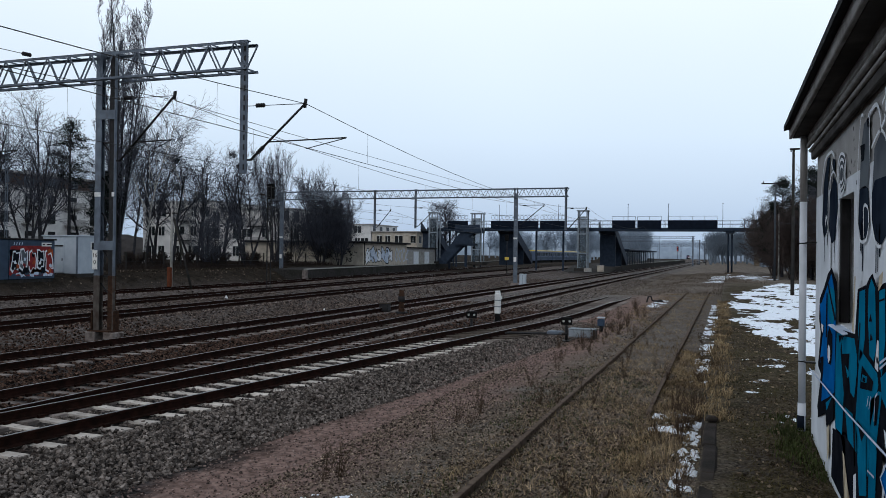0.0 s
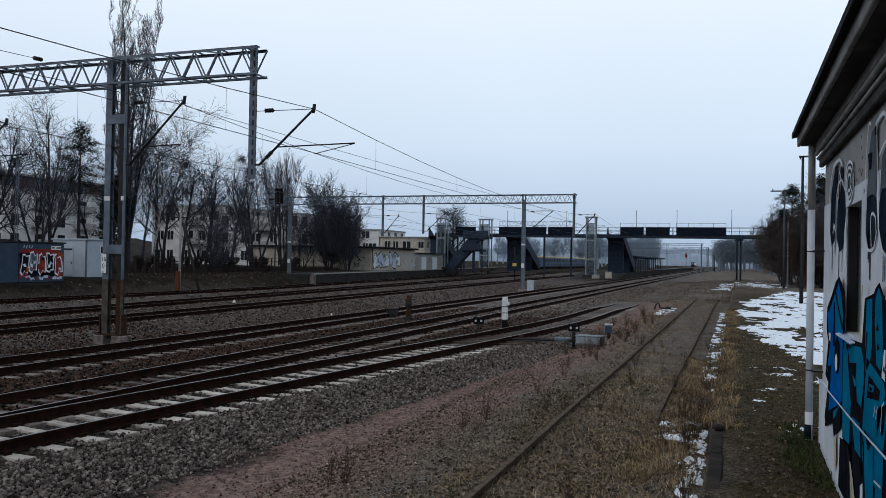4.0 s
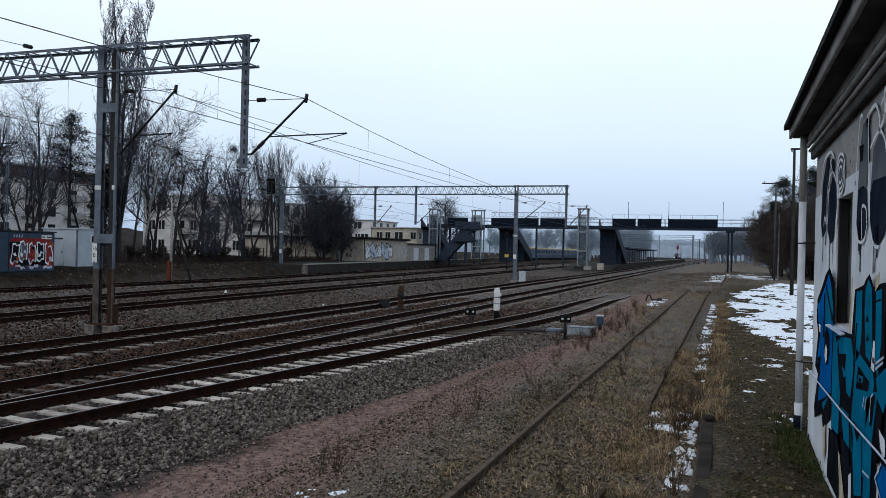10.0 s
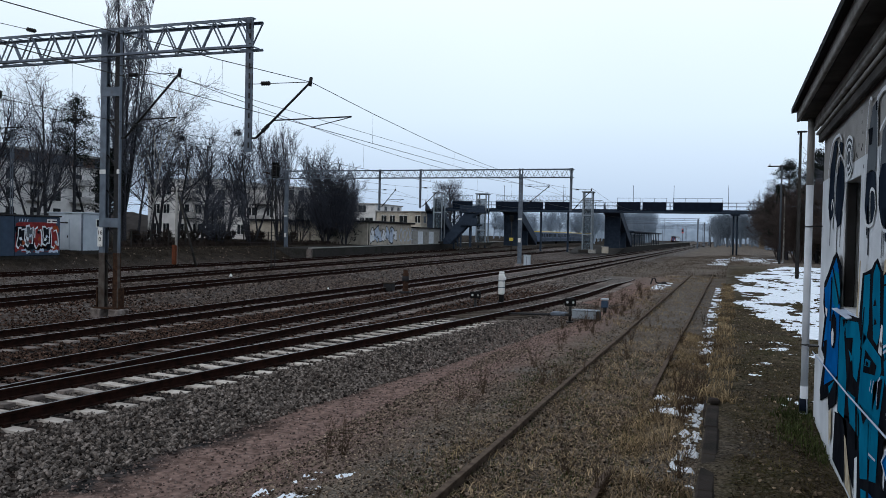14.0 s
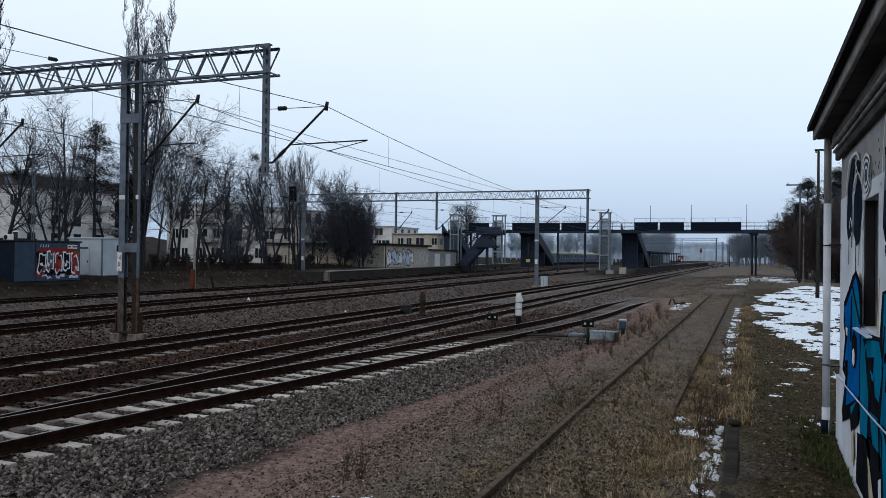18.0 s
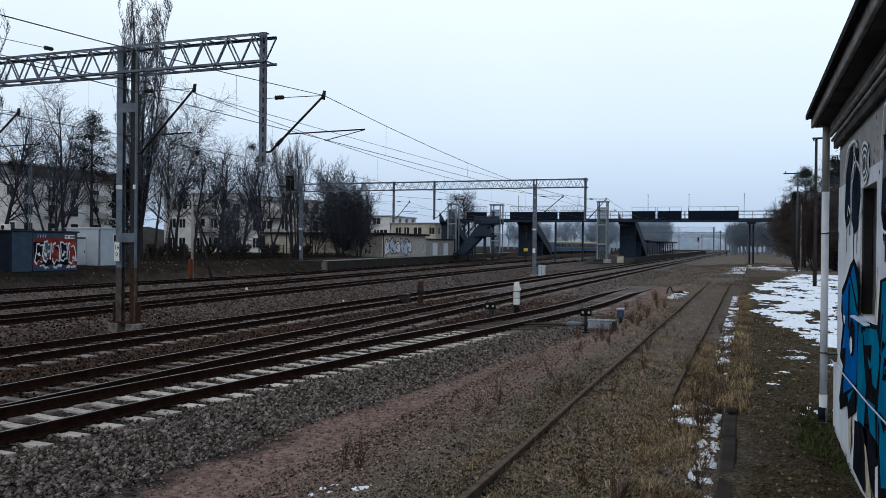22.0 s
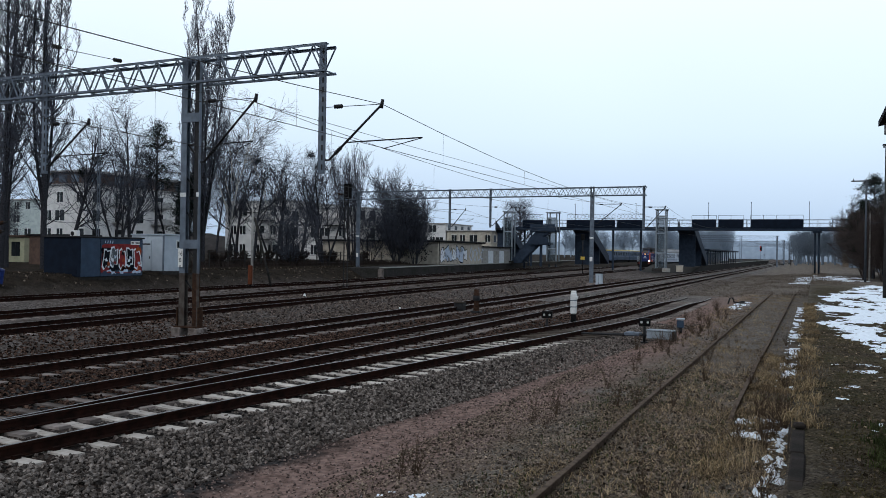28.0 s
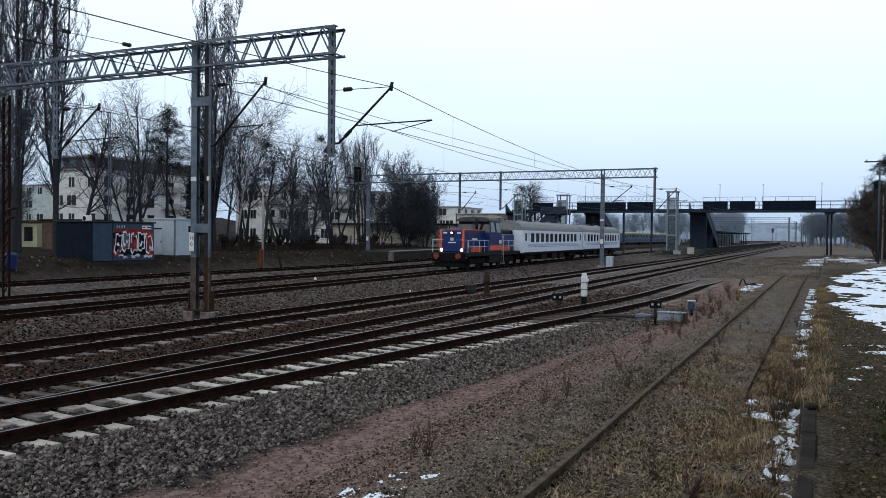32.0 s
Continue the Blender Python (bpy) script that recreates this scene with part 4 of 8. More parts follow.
    for z in (1.6, 2.75):
        part("clamp", Geo().rod((0.7, 8.68, z), (0.7, 8.68, z + 0.012), 0.037, n=14).box((0.76, 8.6, z + 0.01), (0.1, 0.12, 0.012)), STEEL_DARK, pipe)
    cable = Geo().tube([(HX - 0.05, 8.6, 1.55), (HX - 0.06, 8.06, 1.57), (HX - 0.06, 6.0, 1.6), (HX - 0.06, 4.6, 1.64), (HX - 0.06, 1.0, 1.7)], 0.006, 6)
    part("cable", cable, GRAF_PALE, h, "slack painted cable along the wall")
    return h


HUT = hut()


def blob(cy, cz, ry, rz, seed=0, lean=0.0, rough=0.12, n=26, power=2.0):
    """An uneven rounded outline in the plane of a wall, as (y, z)."""
    out = []
    for i in range(n):
        a = 2 * math.pi * i / n
        r = 1 + rough * noise.noise((math.cos(a) * 1.7 + seed * 3.1, math.sin(a) * 1.7, seed * 7.7))
        c, s = math.cos(a), math.sin(a)
        c, s = math.copysign(abs(c) ** (2 / power), c), math.copysign(abs(s) ** (2 / power), s)
        out.append((cy + (ry * c + lean * rz * s) * r, cz + rz * s * r))
    return out


def paint(name, parent, wall_x, outline, layer, material, label=""):
    """A coat of paint: an outline laid 2 mm a layer before a wall that faces -x."""
    x = wall_x - 0.002 * layer
    g = Geo().add([(x, y, z) for y, z in outline], [tuple(range(len(outline)))])
    return part(name, g, material, parent, label)


def stroke(parent, wall_x, pts, wide, layer, material, name="paint_line"):
    """A painted line of even width through points (y, z)."""
    x = wall_x - 0.002 * layer
    g = Geo()
    vs, n = [], len(pts)
    for i, p in enumerate(pts):
        a, b = Vector(pts[max(0, i - 1)]), Vector(pts[min(n - 1, i + 1)])
        d = (b - a).normalized()
        s = Vector((-d.y, d.x)) * wide / 2
        vs += [(x, p[0] + s.x, p[1] + s.y), (x, p[0] - s.x, p[1] - s.y)]
    g.add(vs, [(2 * i, 2 * i + 1, 2 * i + 3, 2 * i + 2) for i in range(n - 1)])
    return part(name, g, material, parent)


def curve2(pts, n=8):
    """A smooth line through points of the plane."""
    out = []
    for i in range(len(pts) - 1):
        p0, p1, p2, p3 = (Vector(pts[max(0, min(len(pts) - 1, k))]) for k in (i - 1, i, i + 1, i + 2))
        for j in range(n):
            t = j / n
            q = 0.5 * ((2 * p1) + (p2 - p0) * t + (2 * p0 - 5 * p1 + 4 * p2 - p3) * t * t + (3 * p1 - p0 - 3 * p2 + p3) * t ** 3)
            out.append((q.x, q.y))
    return out + [tuple(pts[-1])]

# ---- graffiti on the hut: letters in blue and teal on black, faded throw-up above ----
def letters():
    low = HX - 0.03
    # the bright piece: black ground, blue and teal letters
    for layer, m, pts in (
        (1, GRAF_BLACK, [(7.07, 2.54), (6.72, 2.43), (6.81, 2.15), (6.8, 1.59), (6.83, 1.39), (7.29, 1.24), (7.38, 1.34), (7.95, 1.2), (8.05, 1.28), (7.77, 1.61), (8.02, 1.65), (7.82, 1.96), (7.96, 2.07), (7.93, 2.25), (7.59, 2.37), (7.31, 2.49)]),
        (2, GRAF_BLUE, [(7.07, 2.49), (6.9, 2.39), (6.77, 2.2), (6.82, 1.6), (7.32, 1.44), (7.71, 1.38), (7.61, 1.63), (7.85, 1.71), (7.63, 1.97), (7.81, 2.08), (7.76, 2.22), (7.35, 2.38)]),
        (3, GRAF_TEAL, [(7.23, 2.4), (6.86, 2.37), (6.75, 2.22), (6.96, 2.08), (7.21, 2.14), (7.28, 2.26)]),
        (3, GRAF_BLUE, [(7.86, 2.21), (7.4, 2.28), (7.32, 2.13), (7.7, 1.98)]),
        (4, GRAF_BLACK, [(7.3, 2.41), (7.22, 2.41), (6.74, 2.16), (6.82, 2.14)]),
        (4, GRAF_BLACK, [(7.35, 2.33), (7.29, 2.33), (7.3, 1.97), (7.39, 1.96)]),
        (4, GRAF_BLACK, [(7.13, 2.07), (6.95, 2.02), (6.94, 1.88), (7.03, 1.78), (7.19, 1.77), (7.29, 1.87), (7.26, 2.0)]),
        (5, GRAF_WHITE, [(7.14, 1.93), (7.06, 1.9), (7.06, 1.82), (7.15, 1.78), (7.22, 1.82), (7.22, 1.89)]),
        (4, GRAF_BLACK, [(7.79, 1.75), (7.54, 1.79), (7.57, 1.64), (7.71, 1.6)]),
        (5, GRAF_WHITE, [(7.71, 2.05), (7.55, 2.05), (7.57, 1.98), (7.66, 1.99)]),
        (3, GRAF_BLACK, [(7.97, 1.32), (6.85, 1.58), (6.83, 1.39), (7.29, 1.24), (7.38, 1.34), (7.95, 1.2)]),
        (4, GRAF_TEAL, [(7.34, 1.43), (6.92, 1.55), (7.28, 1.38)]),
        (1, GRAF_BLACK, [(6.8, 2.09), (5.81, 2.13), (5.71, 2.42), (5.37, 2.46), (5.28, 2.5), (5.16, 2.53), (5.01, 2.46), (4.77, 2.49), (4.58, 2.5), (4.54, 2.01), (4.64, 1.73), (4.81, 1.59), (4.84, 1.32), (5.62, 1.11), (5.98, 1.16), (6.19, 1.41), (6.53, 1.33), (6.77, 1.34), (6.82, 1.74)]),
        (2, GRAF_TEAL, [(6.71, 2.06), (6.37, 2.08), (6.49, 1.96), (6.3, 1.67), (6.37, 1.37), (6.74, 1.35), (6.77, 1.81)]),
        (2, GRAF_TEAL, [(6.31, 2.07), (5.82, 2.1), (5.69, 1.99), (5.7, 1.89), (5.81, 1.72), (6.0, 1.73), (6.34, 1.86), (6.43, 2.02)]),
        (3, GRAF_BLACK, [(6.46, 1.93), (6.02, 1.98), (6.06, 1.87), (5.92, 1.65), (6.3, 1.75)]),
        (4, GRAF_TEAL, [(6.2, 1.88), (5.96, 1.85), (6.09, 1.81)]),
        (3, GRAF_BLACK, [(6.59, 2.05), (6.37, 2.07), (6.52, 2.0)]),
        (2, GRAF_TEAL, [(5.62, 2.41), (5.4, 2.43), (5.4, 2.14), (5.47, 2.04), (5.67, 1.95), (5.66, 2.17)]),
        (3, GRAF_BLACK, [(5.6, 2.22), (5.56, 2.22), (5.65, 1.95), (5.7, 1.94)]),
        (2, GRAF_TEAL, [(5.18, 2.5), (5.06, 2.45), (5.01, 2.12), (5.09, 2.04), (5.23, 2.06), (5.3, 2.3), (5.28, 2.44)]),
        (3, GRAF_BLACK, [(5.19, 2.3), (5.14, 2.26), (5.25, 2.25)]),
        (3, GRAF_BLACK, [(5.18, 2.19), (5.11, 2.16), (5.22, 2.14)]),
        (2, GRAF_TEAL, [(4.93, 2.44), (4.76, 2.46), (4.74, 2.19), (4.83, 1.99), (4.91, 2.04)]),
        (3, GRAF_BLACK, [(4.93, 2.39), (4.76, 2.41), (4.76, 2.4), (4.93, 2.38)]),
        (3, GRAF_BLACK, [(4.72, 2.3), (4.64, 2.32), (4.63, 2.21), (4.71, 2.21)]),
        (2, GRAF_WHITE, [(4.98, 2.17), (4.93, 2.17), (4.94, 2.0), (5.05, 2.01)]),
        (2, GRAF_TEAL, [(5.59, 2.06), (4.97, 1.99), (4.93, 1.93), (5.2, 1.64), (5.24, 1.3), (5.62, 1.18), (5.75, 1.57), (5.68, 1.77)]),
        (3, GRAF_BLACK, [(5.49, 1.97), (5.08, 1.93), (5.12, 1.87), (5.56, 1.82)]),
        (4, GRAF_TEAL, [(5.45, 1.92), (5.27, 1.93), (5.3, 1.89), (5.49, 1.87)]),
        (5, GRAF_BLACK, [(5.42, 1.91), (5.33, 1.91), (5.34, 1.89), (5.44, 1.88)]),
        (2, GRAF_TEAL, [(6.23, 1.59), (5.84, 1.61), (5.66, 1.52), (5.63, 1.28), (5.85, 1.25), (6.05, 1.36)]),
        (3, GRAF_BLACK, [(5.67, 1.61), (5.33, 1.6), (5.49, 1.51)]),
        (3, GRAF_BLACK, [(5.85, 1.63), (5.77, 1.64), (5.71, 1.31), (5.77, 1.29)]),
        (2, GRAF_TEAL, [(5.18, 1.81), (4.93, 1.9), (4.82, 1.91), (4.97, 1.62), (5.04, 1.35), (5.21, 1.29), (5.2, 1.62)]),
        (3, GRAF_BLACK, [(5.02, 1.85), (4.88, 1.89), (4.97, 1.71), (5.04, 1.69)]),
        (2, GRAF_WHITE, [(4.76, 1.73), (4.59, 1.71), (4.57, 1.63), (4.65, 1.6), (4.72, 1.66)]),
        (2, GRAF_BLUE, [(4.83, 1.46), (4.63, 1.58), (4.5, 1.57), (4.49, 1.43), (4.67, 1.37)]),
        (2, GRAF_TEAL, [(4.87, 1.98), (4.54, 2.09), (4.53, 1.95), (4.65, 1.83), (4.82, 1.88)]),
        (2, GRAF_WHITE, [(5.0, 2.08), (4.92, 2.07), (4.96, 2.04), (5.01, 2.05)]),
        (1, GRAF_BLACK, [(6.91, 1.29), (6.26, 1.38), (6.19, 1.27), (6.26, 1.15), (6.88, 1.04)]),
        (2, GRAF_WHITE, [(5.8, 1.23), (5.65, 1.27), (5.62, 1.11), (5.75, 1.07)]),
        (2, GRAF_BLUE, [(5.58, 1.2), (5.27, 1.28), (5.28, 1.2), (5.55, 1.12)]),
        (2, GRAF_TEAL, [(5.21, 1.28), (4.99, 1.35), (4.97, 1.29), (5.18, 1.23)]),
        (1, GRAF_BLACK, [(6.95, 1.3), (6.3, 1.14), (5.9, 1.02), (5.3, 0.93), (4.5, 0.86), (4.5, 1.3), (6.2, 1.42)]),
        (2, GRAF_TEAL, [(6.12, 1.36), (5.72, 1.26), (5.7, 1.06), (5.95, 1.12)]),
        (2, GRAF_TEAL, [(5.55, 1.1), (5.1, 1.2), (5.05, 1.0), (5.4, 0.98)]),
        (3, GRAF_BLACK, [(6.88, 1.32), (6.43, 1.36), (6.3, 1.3), (6.27, 0.93), (6.95, 0.93)]),
        (3, GRAF_BLACK, [(6.2, 1.4), (5.66, 1.4), (4.5, 1.3), (4.5, 0.93), (5.74, 0.93)]),
        (4, GRAF_TEAL, [(5.63, 1.4), (5.29, 1.59), (5.27, 1.24), (5.54, 1.17)]),
        (4, GRAF_TEAL, [(5.18, 1.55), (4.94, 1.58), (4.98, 1.3), (5.21, 1.25)]),
        (4, GRAF_WHITE, [(5.79, 1.23), (5.68, 1.27), (5.64, 0.94), (5.77, 0.94)]),
        (4, GRAF_TEAL, [(5.5, 1.12), (5.3, 1.16), (5.28, 0.98), (5.46, 0.96)]),
        (4, GRAF_BLUE, [(5.2, 1.18), (4.8, 1.22), (4.8, 1.0), (5.16, 0.98)]),
        (4, GRAF_CREAM, [(6.3, 1.27), (6.22, 1.26), (5.86, 0.94), (6.18, 0.94)]),
        (2, GRAF_BLUE, [(3.9, 2.35), (3.0, 2.4), (2.6, 1.5), (3.8, 1.4)]),
        (1, GRAF_BLACK, [(4.6, 2.5), (1.2, 2.4), (1.0, 1.1), (4.8, 1.1)]),
    ):
        paint("paint_shape", HUT, low, pts, layer, m)
    for pts in ([(5.2, 1.83), (5.25, 1.76)], [(5.12, 1.84), (5.18, 1.76)], [(4.91, 1.89), (4.98, 1.86), (5.01, 1.72)], [(5.22, 1.4), (4.99, 1.42)], [(4.85, 2.03), (4.64, 2.09)], [(4.85, 2.06), (4.62, 2.12)], [(4.8, 1.46), (4.7, 1.43), (4.62, 1.4)], [(4.63, 1.58), (4.81, 1.46)]):
        stroke(HUT, low, pts, 0.014, 6, GRAF_PALE)
    # the faded piece above it
    top = HX - 0.002
    rng = random.Random(4)
    for layer, m, pts in (
        (1, GRAF_NAVY, [(7.69, 3.47), (7.49, 3.46), (7.61, 3.31), (7.6, 3.0), (7.61, 2.85), (7.91, 2.79), (8.06, 2.92), (7.98, 3.27)]),
        (1, GRAF_NAVY, [(7.24, 3.28), (7.04, 3.2), (6.96, 3.02), (7.11, 2.76), (7.34, 2.73), (7.54, 2.85), (7.5, 3.15)]),
        (1, GRAF_NAVY, [(5.88, 3.06), (5.67, 3.07), (5.52, 3.04), (5.46, 2.82), (5.56, 2.74), (5.8, 2.73), (5.92, 2.84)]),
        (1, GRAF_NAVY, [(5.3, 3.07), (4.85, 3.06), (4.83, 2.9), (4.89, 2.75), (5.07, 2.69), (5.27, 2.72), (5.39, 2.84), (5.4, 3.0)]),
        (1, GRAF_GREY, [(5.32, 3.26), (5.12, 3.32), (4.93, 3.26), (4.85, 3.06), (5.3, 3.07), (5.38, 3.01)]),
        (1, GRAF_GREY, [(5.82, 3.33), (5.71, 3.46), (5.52, 3.48), (5.47, 3.3), (5.52, 3.05), (5.88, 3.06)]),
        (2, GRAF_BLACK, [(5.85, 3.34), (5.66, 3.33), (5.69, 3.23), (5.79, 3.23)]),
        (2, GRAF_BLACK, [(5.59, 3.47), (5.51, 3.48), (5.49, 3.41), (5.57, 3.42)]),
        (1, GRAF_NAVY, [(7.33, 3.43), (7.15, 3.4), (7.19, 3.29), (7.35, 3.3)]),
        (1, GRAF_GREY, [(6.88, 3.4), (6.63, 3.38), (6.52, 3.24), (6.57, 3.11), (6.77, 3.1), (6.91, 3.23)]),
    ):
        paint("paint_shape", HUT, top, pts, layer, m)
        if m is GRAF_NAVY:
            y = sum(p[0] for p in pts) / len(pts)
            zl = min(p[1] for p in pts)
            for k in range(3):
                dy = rng.uniform(-0.15, 0.15)
                stroke(HUT, top, [(y + dy, zl + 0.12), (y + dy + 0.01, zl - rng.uniform(0.05, 0.25))], rng.uniform(0.012, 0.04), layer, GRAF_NAVY, "paint_run")
    for i, pts in enumerate((
        [(7.99, 2.79), (8.12, 3.1), (7.87, 3.44), (7.41, 3.49), (7.17, 3.43)],
        [(7.57, 2.86), (7.54, 3.19), (7.25, 3.31), (6.95, 3.19), (6.89, 3.01), (7.0, 2.85)],
        [(5.92, 3.06), (5.9, 3.28), (5.8, 3.51), (5.7, 3.51)],
        [(5.52, 3.48), (5.24, 3.5), (5.1, 3.41), (5.09, 3.32)],
        [(5.39, 3.27), (5.12, 3.33), (4.93, 3.27), (4.83, 3.12), (4.81, 2.85)],
        [(5.48, 3.5), (5.41, 3.06), (5.35, 2.82), (5.2, 2.7), (5.04, 2.68)],
        [(5.11, 3.33), (4.94, 3.39), (4.94, 3.53), (4.87, 3.5)],
        [(5.94, 3.06), (5.94, 2.84), (5.79, 2.73), (5.56, 2.73), (5.44, 2.83)],
        [(5.64, 2.74), (5.66, 2.93), (5.5, 2.92), (5.46, 2.83)],
        [(7.77, 2.89), (7.7, 2.97), (7.57, 2.88), (7.63, 2.82)],
        [(7.4, 3.42), (7.22, 3.31)],
        [(5.04, 3.47), (4.95, 3.49), (4.9, 3.42), (4.97, 3.39)],
    )):
        stroke(HUT, top, curve2(pts), 0.02 if i % 3 else 0.026, 4, GRAF_WHITE)
    for r in (1.0, 0.72, 0.4):
        ring = blob(6.72, 3.24, 0.24 * r, 0.155 * r, 4, 0, 0.1, 24)
        stroke(HUT, top, ring + ring[:1], 0.022, 4, GRAF_WHITE)
    for i in range(9):
        part("chip", Geo().add([(top - 0.001, a, b) for a, b in blob(rng.uniform(6.0, 6.5), rng.uniform(3.1, 3.5), 0.015, 0.015, i, 0, 0.6, 8)], [tuple(range(8))]), GRAF_BLACK, HUT)
    for pts in ([(5.79, 2.5), (5.74, 2.5), (5.8, 2.14), (5.88, 2.14)], [(7.25, 1.24), (7.1, 1.3), (7.05, 1.1), (7.2, 0.98)], [(4.9, 2.52), (4.78, 2.55), (4.8, 2.48), (4.92, 2.44)]):
        paint("paint_shape", HUT, low, pts, 5, GRAF_CREAM, "bare cream patch")


letters()

# ---- ramp edge of concrete slabs ----
kerb = thing("ramp_edge", pose(0, 0, 0), "row of dark worn concrete slabs along the loading ramp", "kerb", kind="structure")
for i in range(21):
    y = -12 + i * 0.98
    part("slab", Geo().box((-0.13 + random.uniform(-0.008, 0.008), y + 0.48, 0.41), (0.12, 0.972, 1.1 + random.uniform(-0.012, 0.008)), 0.015), KERB, kerb)
part("wall", Geo().box((-0.13, 20.5, 0.3), (0.2, 24.0, 1.26), 0.02), KERB, kerb, "old mossy retaining wall")
solid("stone_block", Geo().box((0, 0, 0.03), (0.11, 0.1, 0.06), 0.02), KERB, pose(-0.13, 8.62, 0.96, 0, 0, 12), "small dark stone block on the ramp edge", "block")
# ---- footbridge, lifts and stairs ----
BY, BD0, BD1 = 135.0, 6.62, 7.15
BX0, BX1 = -49.5, 16.0


def footbridge():
    b = thing("footbridge", pose(0, 0, 0), "long dark steel footbridge with solid panels and railings over the station", "footbridge")
    part("deck", Geo().box(((BX0 + BX1) / 2, BY, (BD0 + BD1) / 2 + 0.1), (BX1 - BX0, 2.8, 0.2)), BRIDGE_STEEL, b)
    for s in (-1, 1):
        part("girder", Geo().box(((BX0 + BX1) / 2, BY + s * 1.48, (BD0 + BD1) / 2), (BX1 - BX0, 0.15, BD1 - BD0)), BRIDGE_STEEL, b)
    for s in (-1, 1):
        y = BY + s * 1.36
        g = Geo()
        for z in (BD1 + 0.6, BD1 + 1.15):
            g.rod((BX0, y, z), (BX1, y, z), 0.03, n=6)
        part("handrail", g, STEEL_GREY, b)
        for i in range(33):
            x = BX0 + i * 2.0
            part("post", Geo().box((x, y, BD1 + 0.58), (0.06, 0.06, 1.16)), STEEL_GREY, b)
    for x0, x1 in ((-8.9, -1.5), (-13.6, -9.9), (-17.6, -13.9), (-29.4, -25.2), (-37.9, -29.7), (-45.6, -42.0)):
        part("panel", Geo().box(((x0 + x1) / 2, BY - 1.6, 7.6), (x1 - x0, 0.05, 1.36), 0.01), BLUE_DARK, b, "dark blue screen panel")
        if x0 > -19:
            g = Geo()
            n = max(1, round((x1 - x0) / 1.85))
            for z in (8.32, 8.95):
                g.bar((x0, BY - 1.5, z), (x1, BY - 1.5, z), 0.05)
            for i in range(n + 1):
                x = x0 + (x1 - x0) * i / n
                g.bar((x, BY - 1.5, 8.3), (x, BY - 1.5, 8.95), 0.05)
            part("screen_frame", g, STEEL_GREY, b)
        else:
            g = Geo()
            for z in (8.45, 9.25):
                g.bar((x0, BY - 1.5, z), (x1, BY - 1.5, z), 0.05)
            n = round((x1 - x0) / 0.62)
            for i in range(n):
                c = x0 + (x1 - x0) * (i + 0.5) / n
                ring = [(c + 0.27 * math.cos(a * math.pi / 5), BY - 1.5, 8.85 + 0.36 * math.sin(a * math.pi / 5)) for a in range(11)]
                g.tube(ring, 0.022, 4)
            part("ring_railing", g, STEEL_GREY, b, "pale railing of steel rings")
    for x in (0.42, 9.5):
        p = part("pier", Geo().rod((x - 0.27, BY, -0.1), (x - 0.27, BY, 6.3), 0.14, n=10).rod((x + 0.27, BY, -0.1), (x + 0.27, BY, 6.3), 0.14, n=10), BRIDGE_STEEL, b)
        part("cross_head", Geo().box((x, BY, 6.45), (1.3, 2.6, 0.35), 0.03), BRIDGE_STEEL, p)
    for x in (-25.9, -30.5, -46.0):
        part("pier", Geo().box((x, BY + 0.6, 3.3), (0.3, 0.3, 6.6)), BRIDGE_STEEL, b)
    return b


footbridge()


def lift_tower(x, y, top, base, w=1.7):
    t = thing("lift_tower", pose(x, y, base), "slim glazed lift tower with a pale concrete frame", "lift tower", "lift towers of the footbridge")
    h = top - base
    for i in (-1, 1):
        for j in (-1, 1):
            part("column", Geo().box((i * (w / 2 - 0.14), j * (w / 2 - 0.14), h / 2), (0.19, 0.19, h), 0.02), LIFT_FRAME, t)
    part("roof", Geo().box((0, 0, h + 0.08), (w + 0.2, w + 0.2, 0.18), 0.02), LIFT_FRAME, t)
    for z in (h * 0.3, h * 0.62, h * 0.9):
        part("cross_beam", Geo().box((0, -w / 2 + 0.12, z), (w - 0.5, 0.16, 0.2)), LIFT_FRAME, t)
    for z0, z1 in ((0.6, h * 0.3 - 0.1), (h * 0.3 + 0.1, h * 0.62 - 0.1), (h * 0.62 + 0.1, h * 0.9 - 0.1)):
        part("pane", Geo().box((0, -w / 2 + 0.16, (z0 + z1) / 2), (w - 0.56, 0.03, z1 - z0)), LIFT_GLASS, t)
        part("pane", Geo().box((-w / 2 + 0.16, 0, (z0 + z1) / 2), (0.03, w - 0.56, z1 - z0)), LIFT_GLASS, t)
    part("plinth", Geo().box((0, -0.2, 0.25), (w + 0.7, w + 0.8, 0.5), 0.05), CONCRETE_DARK, t)
    return t


lift_tower(-22.05, BY - 2.7, 9.75, 0.05)
lift_tower(-39.95, BY - 2.4, 9.4, 0.8, 1.9)
lift_tower(-47.75, BY - 2.4, 9.6, 0.8, 1.75)


